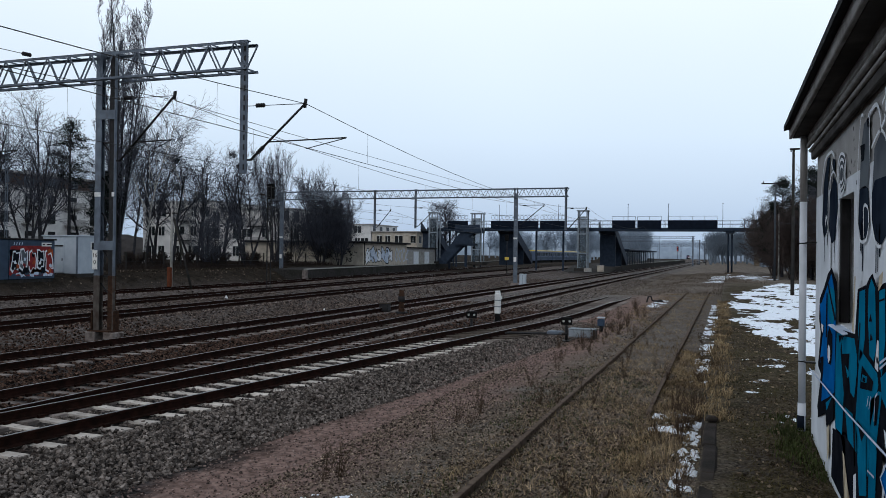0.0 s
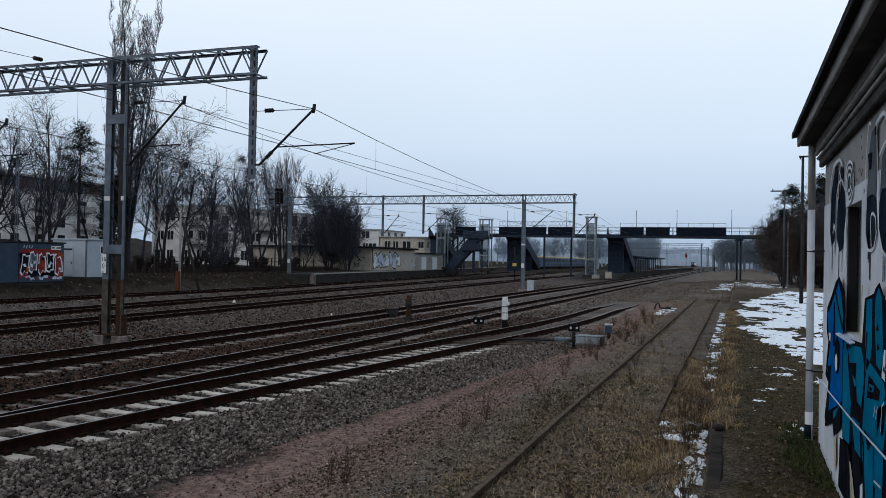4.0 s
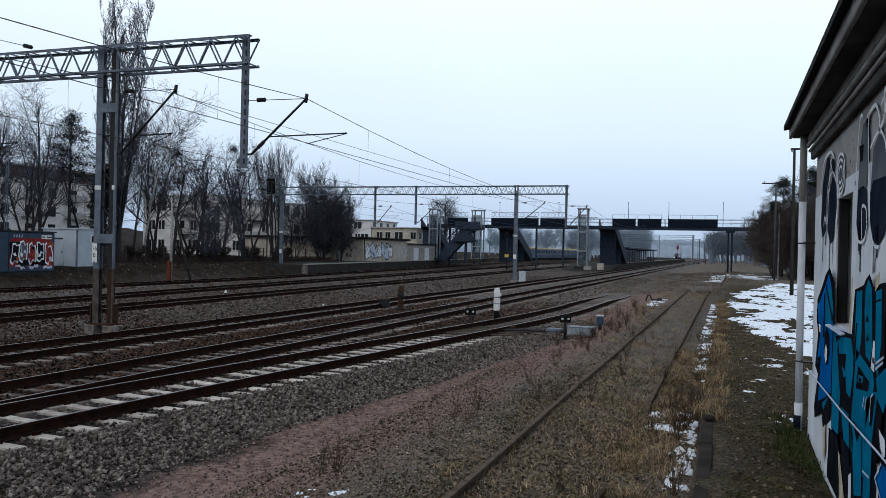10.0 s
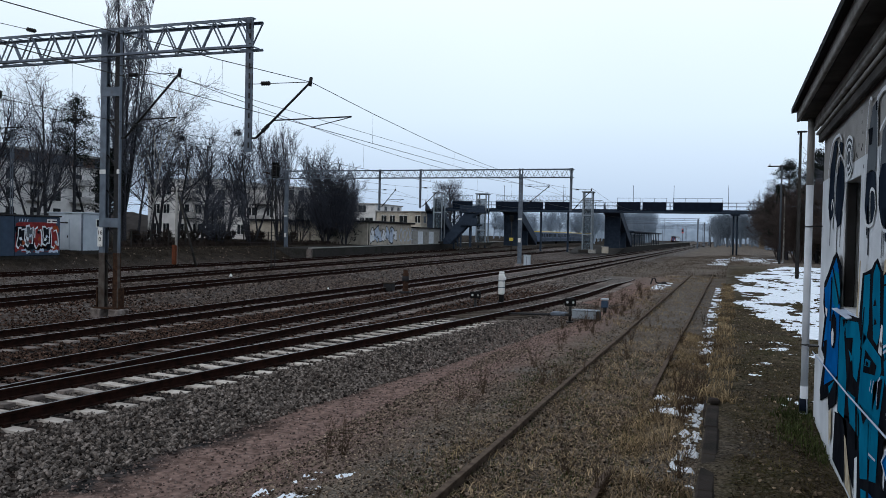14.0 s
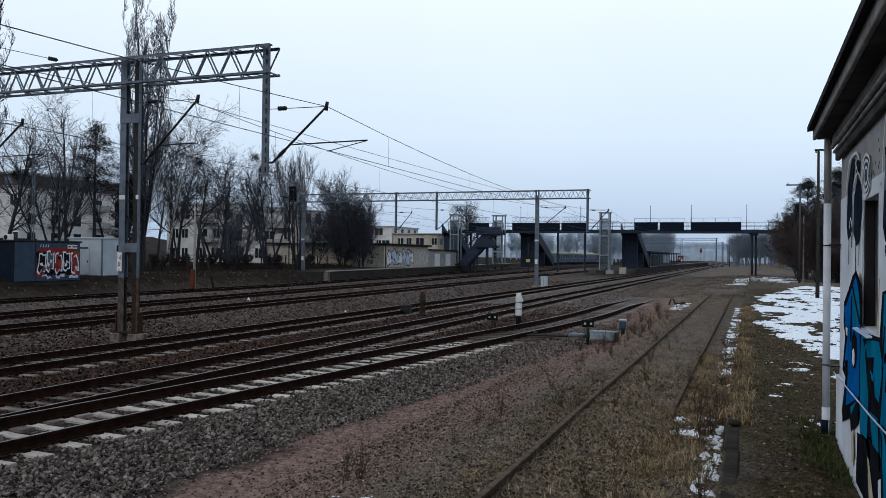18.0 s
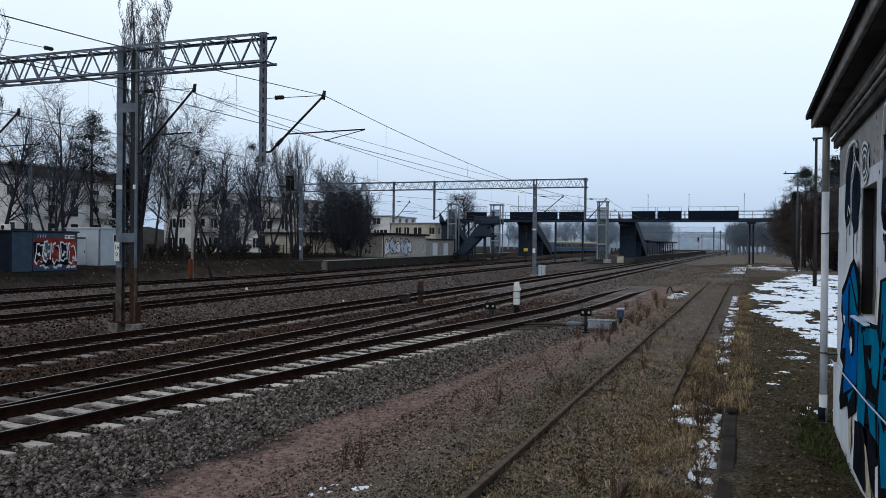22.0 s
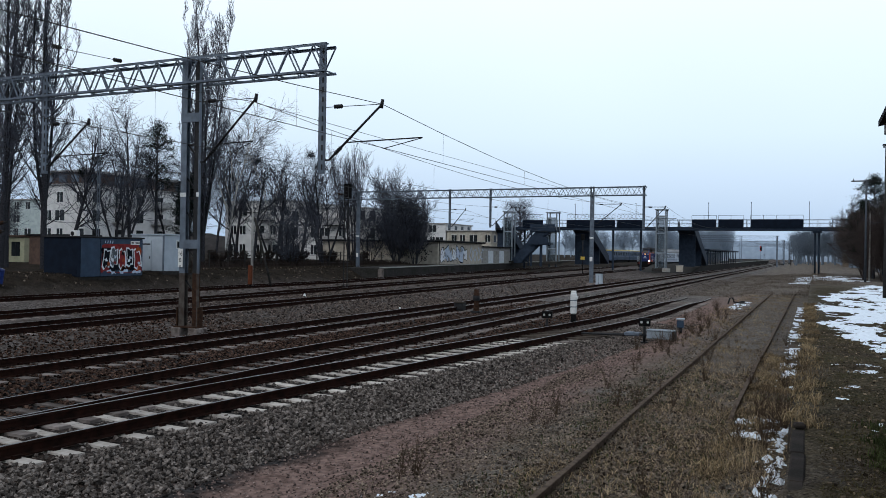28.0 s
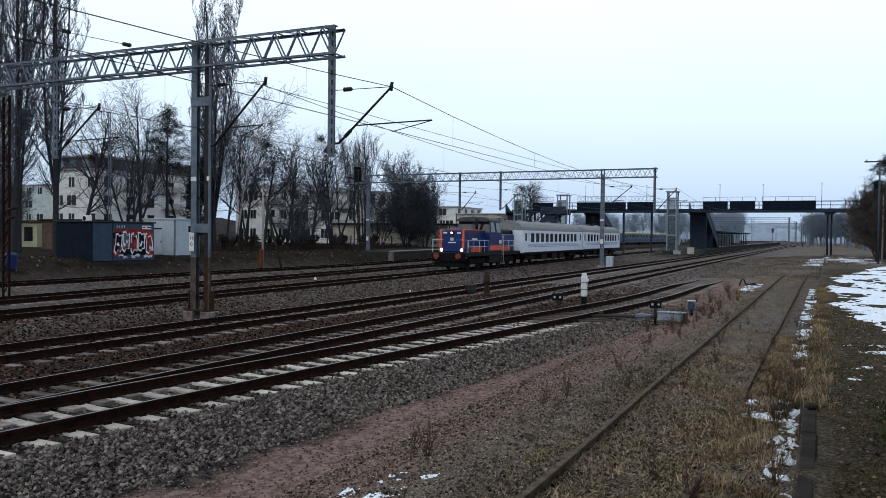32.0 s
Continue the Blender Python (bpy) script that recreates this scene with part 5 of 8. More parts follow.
def stairs(x, y_top, y_low, low, w, label):
    """A covered flight that falls from the deck towards y_low."""
    s = thing("covered_stairs", pose(0, 0, 0), label, "staircase", "stairs of the footbridge")
    n = 30
    for i in range(n):
        y, z = y_top + (y_low - y_top) * (i + 0.5) / n, BD1 + (low - BD1) * (i + 1) / n
        part("step", Geo().box((x, y, z - 0.05), (w, abs(y_low - y_top) / n + 0.03, 0.1)), CONCRETE_DARK, s)
    for sx in (-1, 1):
        X = x + sx * w / 2
        g = Geo().add([(X, y_top, BD1 - 0.5), (X, y_low, low - 0.3), (X, y_low, low + 1.3), (X, y_top, BD1 + 1.2), (X + 0.06, y_top, BD1 - 0.5), (X + 0.06, y_low, low - 0.3), (X + 0.06, y_low, low + 1.3), (X + 0.06, y_top, BD1 + 1.2)],
                      [(0, 1, 2, 3), (7, 6, 5, 4), (0, 4, 5, 1), (2, 6, 7, 3), (1, 5, 6, 2), (0, 3, 7, 4)])
        part("side_panel", g, BRIDGE_STEEL, s)
        part("handrail", Geo().rod((X, y_top, BD1 + 1.3), (X, y_low, low + 1.4), 0.04, n=6), STEEL_GREY, s)
    part("soffit", Geo().add([(x - w / 2, y_top, BD1 - 0.42), (x + w / 2, y_top, BD1 - 0.42), (x + w / 2, y_low, low - 0.26), (x - w / 2, y_low, low - 0.26)], [(0, 1, 2, 3)]), BRIDGE_STEEL, s)
    for k in (0.1, 0.55):
        y, z = y_top + (y_low - y_top) * k, BD1 + (low - BD1) * k
        part("support", Geo().box((x, y, (z + low) / 2 - 0.3), (w * 0.98, 0.3, z - low)), BRIDGE_STEEL, s)
    return s


stairs(-18.9, BY + 1.4, BY + 19, 1.1, 2.6, "dark flight of steps down to the island platform")
stairs(-36.3, BY + 1.4, BY + 17, 1.1, 2.6, "dark flight of steps between the lift towers")
stairs(-50.6, BY + 1.4, BY + 13, 1.0, 2.4, "dark flight of steps at the outer platform")


sb = thing("stair_landing", pose(3.0, 0, 0), "dark steel landing and stair block between the lift towers", "staircase", "stairs of the footbridge")
part("landing", Geo().box((-44.4, BY - 2.3, 6.4), (4.6, 2.6, 0.4)), BRIDGE_STEEL, sb)
part("landing", Geo().box((-44.9, BY - 2.6, 4.2), (3.4, 2.4, 0.35)), BRIDGE_STEEL, sb)
for i in range(12):
    part("step", Geo().box((-46.6 + i * 0.3, BY - 3.2, 4.2 + i * 0.18), (0.32, 1.3, 0.08)), BRIDGE_STEEL, sb)
for x in (-46.6, -44.8, -43.4, -42.3):
    part("post", Geo().box((x, BY - 2.9, 3.5), (0.26, 0.26, 6.2)), BRIDGE_STEEL, sb)
part("side_panel", Geo().box((-44.4, BY - 3.7, 6.9), (4.4, 0.06, 1.2)), BRIDGE_STEEL, sb)
part("side_panel", Geo().box((-45.0, BY - 3.9, 4.8), (3.2, 0.06, 1.2)), BRIDGE_STEEL, sb)


for d in (0, 1.5):
    pts = [(-50.2, 0.9), (-48.4, 0.9), (-43.2, 6.2), (-43.2, 7.2), (-45.0, 7.2)]
    n = len(pts)
    part("stringer", Geo().add([(a, BY - 3.4 + d + e, c) for e in (0, 0.1) for a, c in pts], [tuple(range(n)), tuple(range(2 * n - 1, n - 1, -1))] + [(i, i + n, (i + 1) % n + n, (i + 1) % n) for i in range(n)]), BRIDGE_STEEL, sb)
for x, z in ((-48.6, 2.5), (-46.5, 4.7)):
    part("post", Geo().box((x + 1.4, BY - 2.6, z / 2 + 0.5), (0.22, 0.22, z), 0.02), BRIDGE_STEEL, sb)


def bridge_lamp(x):
    l = thing("bridge_lamp", pose(x, BY + 1.3, BD1), "thin grey lamp post on the footbridge", "lamp post", "lamp posts of the footbridge")
    part("post", Geo().rod((0, 0, 0), (0, 0, 3.9), 0.05, 0.035, 8), STEEL_GREY, l)
    part("head", Geo().box((0, -0.12, 3.92), (0.16, 0.42, 0.1), 0.03), STEEL_GREY, l)


for x in (-37.2, -26.9, -15.4, -9.0, -0.7, 8.2):
    bridge_lamp(x)

# ---- platforms ----
def island_edge(y):
    return -18.9 - 0.004 * (y - 140)


pl = Geo()
ys = steps((158, 430, 10))
pl.add([v for y in ys for v in ((island_edge(y), y, -0.4), (island_edge(y), y, 0.82), (line_d(y) + 1.75, y, 0.82), (line_d(y) + 1.75, y, -0.4))],
       [(4 * i + j, 4 * i + j + 1, 4 * i + j + 5, 4 * i + j + 4) for i in range(len(ys) - 1) for j in range(3)] + [(0, 1, 2, 3)])
solid("platform_coping", Geo().sweep([(-0.3, 0), (0.15, 0), (0.15, 0.12), (-0.3, 0.12)], [(island_edge(y) - 0.1, y, 0.83) for y in ys]), CONCRETE, None, "pale concrete coping along the island platform", "coping")
solid("platform_1", pl, CONCRETE_DARK, None, "dark stained island platform under the footbridge", "platform", kind="structure")
pl = Geo().add([(island_edge(158), 157.9, -0.4), (island_edge(158), 157.9, 0.8), (line_d(158) + 1.75, 157.9, 0.8), (line_d(158) + 1.75, 157.9, -0.4), (island_edge(142), 142, -0.35), (line_d(142) + 1.9, 142, -0.35)],
               [(4, 1, 2, 5), (4, 0, 1), (5, 2, 3)])
solid("platform_ramp", pl, CONCRETE_DARK, None, "dark ramp down from the end of the island platform", "ramp", kind="structure")
pl = Geo()
edge = lambda y: line_f(y) - 2.0 if y < 60 else -39.6 - 0.13 * (y - 74)
ys = steps((72, 260, 12))
pl.add([v for y in ys for v in ((edge(y), y, -0.4), (edge(y), y, 0.86), (edge(y) - 9, y, 0.86), (edge(y) - 9, y, -0.4))],
       [(4 * i + j, 4 * i + j + 1, 4 * i + j + 5, 4 * i + j + 4) for i in range(len(ys) - 1) for j in range(3)] + [(0, 1, 2, 3)])
edge_path = [(edge(y) - 0.12, y, 0.87) for y in ys]
coping = thing("platform_coping", pose(0, 0, 0), "worn pale concrete coping along the outer platform", "coping")
part("slab", Geo().sweep([(-0.25, 0), (0.2, 0), (0.2, 0.09), (-0.25, 0.09)], edge_path), CONCRETE, coping)
part("end_block", Geo().box((edge(72) - 0.1, 71.8, 0.2), (0.5, 0.4, 1.2), 0.04), SLEEPER_DUSTY, coping)
solid("platform_2", pl, CONCRETE_DARK, None, "outer platform with a dark stained wall", "platform", kind="structure")


def shelter():
    s = thing("platform_shelter", pose(-20.4, 194, 0.82), "dark open platform shelter on a row of thin posts", "shelter")
    part("roof", Geo().box((0, 0, 3.0), (5.0, 66, 0.35), 0.08), BRIDGE_STEEL, s)
    part("back_wall", Geo().box((-0.6, -3, 1.3), (0.12, 44, 2.4)), GLASS_DARK, s)
    for i in range(14):
        for x in (-1.6, 1.9):
            part("post", Geo().rod((x, -31 + i * 4.7, 0), (x, -31 + i * 4.7, 2.9), 0.09, n=8), BRIDGE_STEEL, s)


shelter()
# ---- the train that comes in ----
def loco():
    t = thing("diesel_locomotive", pose(0, 0, 0), "blue diesel shunting locomotive with orange red stripes and lit headlamps", "locomotive")
    W = 3.0
    part("frame", Geo().box((0, 7.0, 1.15), (2.9, 13.2, 0.3), 0.03), LOCO_GREY, t)
    for s in (-1, 1):
        part("hood_edge", Geo().box((s * 0.93, 3.4, 3.0), (0.1, 4.5, 0.08), 0.02), LOCO_RED, t)
    part("front_beam", Geo().box((0, 0.42, 0.95), (2.7, 0.14, 0.62), 0.03), BLACK, t)
    part("rear_beam", Geo().box((0, 13.55, 0.95), (2.7, 0.14, 0.62), 0.03), BLACK, t)
    hood = Geo().box((0, 3.35, 2.15), (1.95, 4.7, 1.75), 0.12)
    part("front_hood", hood, LOCO_BLUE, t, "deep blue engine hood")
    part("hood_trim", Geo().box((0, 3.5, 3.03), (1.7, 4.4, 0.03)), LOCO_RED, t)
    for s in (-1, 1):
        part("corner_stripe", Geo().box((s * 0.9, 0.98, 2.15), (0.2, 0.06, 1.62), 0.02), LOCO_RED, t)
        part("side_stripe", Geo().box((s * 0.985, 4.0, 1.5), (0.02, 3.2, 0.36)), LOCO_RED, t)
        part("side_stripe", Geo().box((s * 1.46, 6.9, 1.62), (0.03, 2.86, 0.4)), LOCO_RED, t)
        part("corner_plate", Geo().box((s * 1.22, 0.46, 1.05), (0.3, 0.1, 0.5), 0.03), LOCO_RED, t)
        part("side_stripe", Geo().box((s * 0.985, 10.2, 1.5), (0.02, 3.6, 0.36)), LOCO_RED, t)
        lamp = part("headlamp", Geo().rod((s * 0.82, 1.0, 1.5), (s * 0.82, 0.9, 1.5), 0.17, n=16), BLACK, t)
        part("lens", Geo().rod((s * 0.82, 0.9, 1.5), (s * 0.82, 0.885, 1.5), 0.1, n=16), LAMP_WHITE, lamp, "lit white lens")
        part("buffer", Geo().rod((s * 0.875, 0.4, 1.05), (s * 0.875, 0.02, 1.05), 0.12, n=12).rod((s * 0.875, 0.04, 1.05), (s * 0.875, -0.02, 1.05), 0.22, n=16), BUFFER_RED, t)
        part("buffer", Geo().rod((s * 0.875, 13.6, 1.05), (s * 0.875, 14.0, 1.05), 0.12, n=12).rod((s * 0.875, 13.96, 1.05), (s * 0.875, 14.02, 1.05), 0.24, n=16), BLACK, t)
        rail = Geo()
        for z in (1.75, 2.2):
            rail.rod((s * 1.42, 0.7, z), (s * 1.42, 5.2, z), 0.016, n=6)
        for y in (0.7, 1.9, 3.1, 4.3, 5.2):
            rail.rod((s * 1.42, y, 1.3), (s * 1.42, y, 2.2), 0.016, n=6)
        part("handrail", rail, PIPE_GREY, t, "pale handrail")
        rail = Geo()
        for z in (1.75, 2.2):
            rail.rod((s * 1.42, 8.9, z), (s * 1.42, 13.2, z), 0.016, n=6)
        for y in (8.9, 10.3, 11.8, 13.2):
            rail.rod((s * 1.42, y, 1.3), (s * 1.42, y, 2.2), 0.016, n=6)
        part("handrail", rail, PIPE_GREY, t, "pale handrail")
        front = Geo().rod((s * 1.42, 0.6, 1.3), (s * 1.42, 0.6, 2.25), 0.016, n=6).rod((s * 1.42, 0.6, 2.25), (s * 0.5, 0.6, 2.25), 0.016, n=6)
        part("handrail", front, PIPE_GREY, t)
        part("tank", Geo().box((s * 1.05, 7.1, 0.75), (0.7, 3.0, 0.7), 0.08), LOCO_GREY, t)
        part("steps", Geo().box((s * 1.3, 0.75, 0.9), (0.3, 0.3, 0.05)).box((s * 1.3, 0.75, 0.55), (0.3, 0.3, 0.05)).box((s * 1.3, 13.2, 0.7), (0.3, 0.3, 0.05)), LOCO_GREY, t)
        for y in (2.0, 2.8, 3.6, 4.4):
            part("hood_door", Geo().box((s * 0.985, y, 2.25), (0.02, 0.7, 0.9), 0.008), LOCO_BLUE, t)
        part("marking", Geo().box((s * 0.99, 3.2, 2.3), (0.02, 1.2, 0.14)), WHITE, t)
        part("marking", Geo().box((s * 1.47, 8.0, 2.1), (0.02, 0.6, 0.3)), WHITE, t)
    top = part("headlamp", Geo().rod((0, 1.0, 2.78), (0, 0.9, 2.78), 0.16, n=16), BLACK, t)
    part("lens", Geo().rod((0, 0.9, 2.78), (0, 0.885, 2.78), 0.09, n=16), LAMP_WARM, top, "dim warm lens")
    part("marking", Geo().box((0, 0.985, 2.3), (0.28, 0.02, 0.22)), GRAF_PALE, t, "pale emblem")
    part("marking", Geo().box((0, 0.985, 2.05), (0.6, 0.02, 0.09)), WHITE, t)
    for s in (-1, 1):
        part("marking", Geo().box((s * 0.55, 0.985, 2.78), (0.3, 0.02, 0.12)), WHITE, t)
    part("radiator_grille", Geo().box((0, 0.985, 1.75), (0.9, 0.02, 0.3)), LOCO_BLUE, t)
    cab = Geo().box((0, 6.9, 2.05), (2.9, 2.9, 1.5), 0.04)
    part("cab", cab, LOCO_BLUE, t)
    ct = 3.72
    up = Geo().add([(-1.45, 5.45, 2.8), (1.45, 5.45, 2.8), (1.45, 8.35, 2.8), (-1.45, 8.35, 2.8), (-1.3, 5.75, ct), (1.3, 5.75, ct), (1.3, 8.15, ct), (-1.3, 8.15, ct)],
                   [(0, 1, 5, 4), (1, 2, 6, 5), (2, 3, 7, 6), (3, 0, 4, 7), (4, 5, 6, 7)])
    part("cab", up, LOCO_BLUE, t)
    r = Geo().sweep([(-1.45, 0), (1.45, 0), (1.4, 0.14), (1.0, 0.3), (0, 0.4), (-1.0, 0.3), (-1.4, 0.14)], [(0, 5.4, ct), (0, 8.5, ct)])
    part("cab_roof", r, STEEL_SHADE, t, "dull grey cab roof")
    for s in (-1, 1):
        g = Geo().add([(s * 0.12, 5.46, 2.86), (s * 1.34, 5.46, 2.86), (s * 1.24, 5.73, 3.66), (s * 0.12, 5.73, 3.66)], [(0, 1, 2, 3)])
        part("windscreen", g, GLASS_DARK, t)
        g = Geo().add([(s * 1.462, 5.65, 2.86), (s * 1.462, 8.15, 2.86), (s * 1.325, 7.98, 3.66), (s * 1.325, 5.92, 3.66)], [(0, 1, 2, 3)])
        w = part("side_window", g, GLASS_DARK, t)
        part("window_post", Geo().bar((s * 1.47, 6.95, 2.86), (s * 1.335, 6.95, 3.66), 0.09, 0.03, up=(0, 1, 0)), LOCO_BLUE, w)
        part("sand_box", Geo().box((s * 1.2, 5.2, 1.75), (0.5, 0.6, 0.9), 0.05), LOCO_BLUE, t)
        part("ladder", Geo().rod((s * 1.46, 8.5, 0.5), (s * 1.46, 8.5, 2.6), 0.02, n=6).rod((s * 1.46, 8.9, 0.5), (s * 1.46, 8.9, 2.6), 0.02, n=6), PIPE_GREY, t)
    part("exhaust", Geo().rod((0.45, 5.1, 3.0), (0.45, 5.1, 3.95), 0.11, n=10), LOCO_GREY, t)
    part("rear_hood", Geo().box((0, 10.9, 2.0), (1.95, 4.9, 1.5), 0.1), LOCO_BLUE, t)
    part("rear_cowl", Geo().box((0, 10.8, 2.95), (1.5, 4.2, 0.4), 0.1), STEEL_DARK, t)
    for yb in (3.4, 10.8):
        part("bogie", Geo().box((0, yb, 0.62), (2.4, 3.6, 0.42), 0.06).box((0, yb, 0.9), (1.4, 1.2, 0.3)), BLACK, t)
        for dy in (-1.25, 1.25):
            for s in (-1, 1):
                part("wheel", Geo().rod((s * 0.68, yb + dy, 0.5), (s * 0.82, yb + dy, 0.5), 0.5, n=20), LOCO_GREY, t)
    part("plough", Geo().box((0, 0.55, 0.42), (2.4, 0.08, 0.4), 0.02), BLACK, t)
    return t


def coach(label):
    t = thing("passenger_coach", pose(0, 0, 0), label, "coach", "coaches of the train")
    L, z0, z1 = 23.4, 1.1, 3.12
    part("underframe", Geo().box((0, L / 2 + 0.3, 1.0), (2.7, L, 0.25), 0.03), BLACK, t)
    for s in (-1, 1):
        X = s * 1.41
        part("side_wall", Geo().box((X, L / 2 + 0.3, 1.57), (0.06, L, 0.92)), COACH_WHITE, t)
        part("side_wall", Geo().box((X, L / 2 + 0.3, 2.98), (0.06, L, 0.24)), COACH_WHITE, t)
        part("band", Geo().box((X + s * 0.035, L / 2 + 0.3, 1.78), (0.012, L - 3.4, 0.2)), GRAF_PALE, t, "pale blue band")
        part("band", Geo().box((X + s * 0.037, L / 2 + 0.3, 1.6), (0.012, L - 3.4, 0.05)), COACH_BLUE, t, "thin blue line")
        n = 11
        p = (L - 4.6) / n
        for i in range(n + 1):
            part("pillar", Geo().box((X, 2.6 + i * p, 2.47), (0.06, 0.5, 0.92)), COACH_WHITE, t)
        for i in range(n):
            part("window", Geo().box((X - s * 0.02, 2.6 + (i + 0.5) * p, 2.47), (0.03, p - 0.48, 0.92)), GLASS_DARK, t)
        for y0 in (0.3, L - 1.55):
            part("end_panel", Geo().box((X, y0 + 0.92, 2.47), (0.06, 1.84, 0.92)), COACH_WHITE, t)
            d = part("door", Geo().box((X + s * 0.034, y0 + 0.95, 2.1), (0.02, 0.8, 1.85), 0.008), COACH_WHITE, t)
            part("door_window", Geo().box((X + s * 0.05, y0 + 0.95, 2.5), (0.01, 0.45, 0.7)), GLASS_DARK, d)
    for y in (0.3, L + 0.3):
        part("end_wall", Geo().box((0, y, 2.1), (2.82, 0.06, 2.05)), COACH_WHITE, t)
        part("gangway", Geo().box((0, y + (-0.22 if y < 1 else 0.22), 2.1), (1.0, 0.4, 2.0), 0.05), BLACK, t)
    prof = [(-1.44, 0), (1.44, 0), (1.36, 0.3), (1.1, 0.6), (0.6, 0.83), (0, 0.9), (-0.6, 0.83), (-1.1, 0.6), (-1.36, 0.3)]
    part("roof", Geo().sweep(prof, [(0, 0.27, z1 - 0.02), (0, L + 0.33, z1 - 0.02)]), COACH_ROOF, t, "grey curved roof")
    for y in (4, 9, 14, 19):
        part("vent", Geo().box((0, y, 4.05), (0.5, 0.3, 0.14), 0.04), COACH_ROOF, t)
    for yb in (3.6, L - 3.0):
        part("bogie", Geo().box((0, yb, 0.6), (2.3, 3.2, 0.34), 0.05), BLACK, t)
        for dy in (-1.25, 1.25):
            for s in (-1, 1):
                part("wheel", Geo().rod((s * 0.68, yb + dy, 0.46), (s * 0.82, yb + dy, 0.46), 0.46, n=18), BLACK, t)
    for y in (8.5, 12.5, 15.5):
        part("equipment_box", Geo().box((0.7, y, 0.62), (1.0, 1.8, 0.6), 0.05), LOCO_GREY, t)
    return t


LOCO = loco()
COACH_1 = coach("white passenger coach with pale blue band behind the locomotive")
COACH_2 = coach("white passenger coach with pale blue band, last of the train")
# ---- bare winter trees ----
def limb_mesh(name, segs, sides, material):
    """Tapered limbs as one mesh; segs: rows of p0, p1, r0, r1."""
    s = np.array(segs, dtype=float)
    a, b, r0, r1 = s[:, 0:3], s[:, 3:6], s[:, 6], s[:, 7]
    d = b - a
    d /= np.maximum(np.linalg.norm(d, axis=1, keepdims=True), 1e-6)
    ref = np.where(np.abs(d[:, 2:3]) > 0.9, np.array([[1.0, 0, 0]]), np.array([[0, 0, 1.0]]))
    u = np.cross(d, ref)
    u /= np.linalg.norm(u, axis=1, keepdims=True)
    w = np.cross(d, u)
    rings = []
    for p, r in ((a, r0), (b, r1)):
        for i in range(sides):
            t = 2 * math.pi * i / sides
            rings.append(p + (u * math.cos(t) + w * math.sin(t)) * r[:, None])
    v = np.stack(rings, 1).reshape(-1, 3)
    base = np.arange(len(s))[:, None] * 2 * sides
    f = np.concatenate([base + np.array([[i, (i + 1) % sides, sides + (i + 1) % sides, sides + i]]) for i in range(sides)])
    return fast_mesh(name, v, f, material, sides > 3)


def grow(rng, out, p, d, length, r, level, top, spread, rise, droop, kids, reach=1.0, stem=False):
    """One limb with its side shoots. spread: angle of the shoots; rise: pull upwards; droop: fall of the finest."""
    n = (7, 5, 4, 3, 2)[min(level, 4)]
    step = length / n
    p, d = Vector(p), Vector(d).normalized()
    for i in range(n):
        bend = 0.10 if level == 0 else 0.2
        d = d + Vector((rng.uniform(-bend, bend), rng.uniform(-bend, bend), rng.uniform(-bend, bend) * 0.5))
        d.z += (rise if level < top - 0 else -droop) * (0.3 if level == 0 else 1) * 0.35
        d.normalize()
        q = p + d * step
        r1 = r * (1 - 0.75 * (i + 1) / n) if level else r * (1 - 0.8 * (i + 1) / n)
        r0 = r * (1 - 0.75 * i / n) if level else r * (1 - 0.8 * i / n)
        out.append((level, (*p, *q, max(r0, 0.0115), max(r1, 0.008))))
        if level < top:
            lo = (0.34 if stem else 0.18) if level == 0 else 0.1
            frac = (i + 1) / n
            if frac > lo:
                k = kids[min(level, len(kids) - 1)]
                for _ in range(int(k) + (rng.random() < k % 1)):
                    az = rng.uniform(0, 2 * math.pi)
                    side = d.orthogonal().normalized()
                    side.rotate(Matrix.Rotation(az, 3, d))
                    ang = spread * rng.uniform(0.7, 1.3)
                    nd = d * math.cos(ang) + side * math.sin(ang)
                    nl = length * rng.uniform(0.42, 0.62) * ((1.05 - 0.6 * frac) * reach if level == 0 else 0.95)
                    at = p + (q - p) * rng.random()
                    grow(rng, out, at, nd, nl, max(0.006, r1 * rng.uniform(0.5, 0.72) if level else r * (1 - 0.6 * frac) * 0.5), level + 1, top, spread, rise, droop, kids, reach)
        p = q


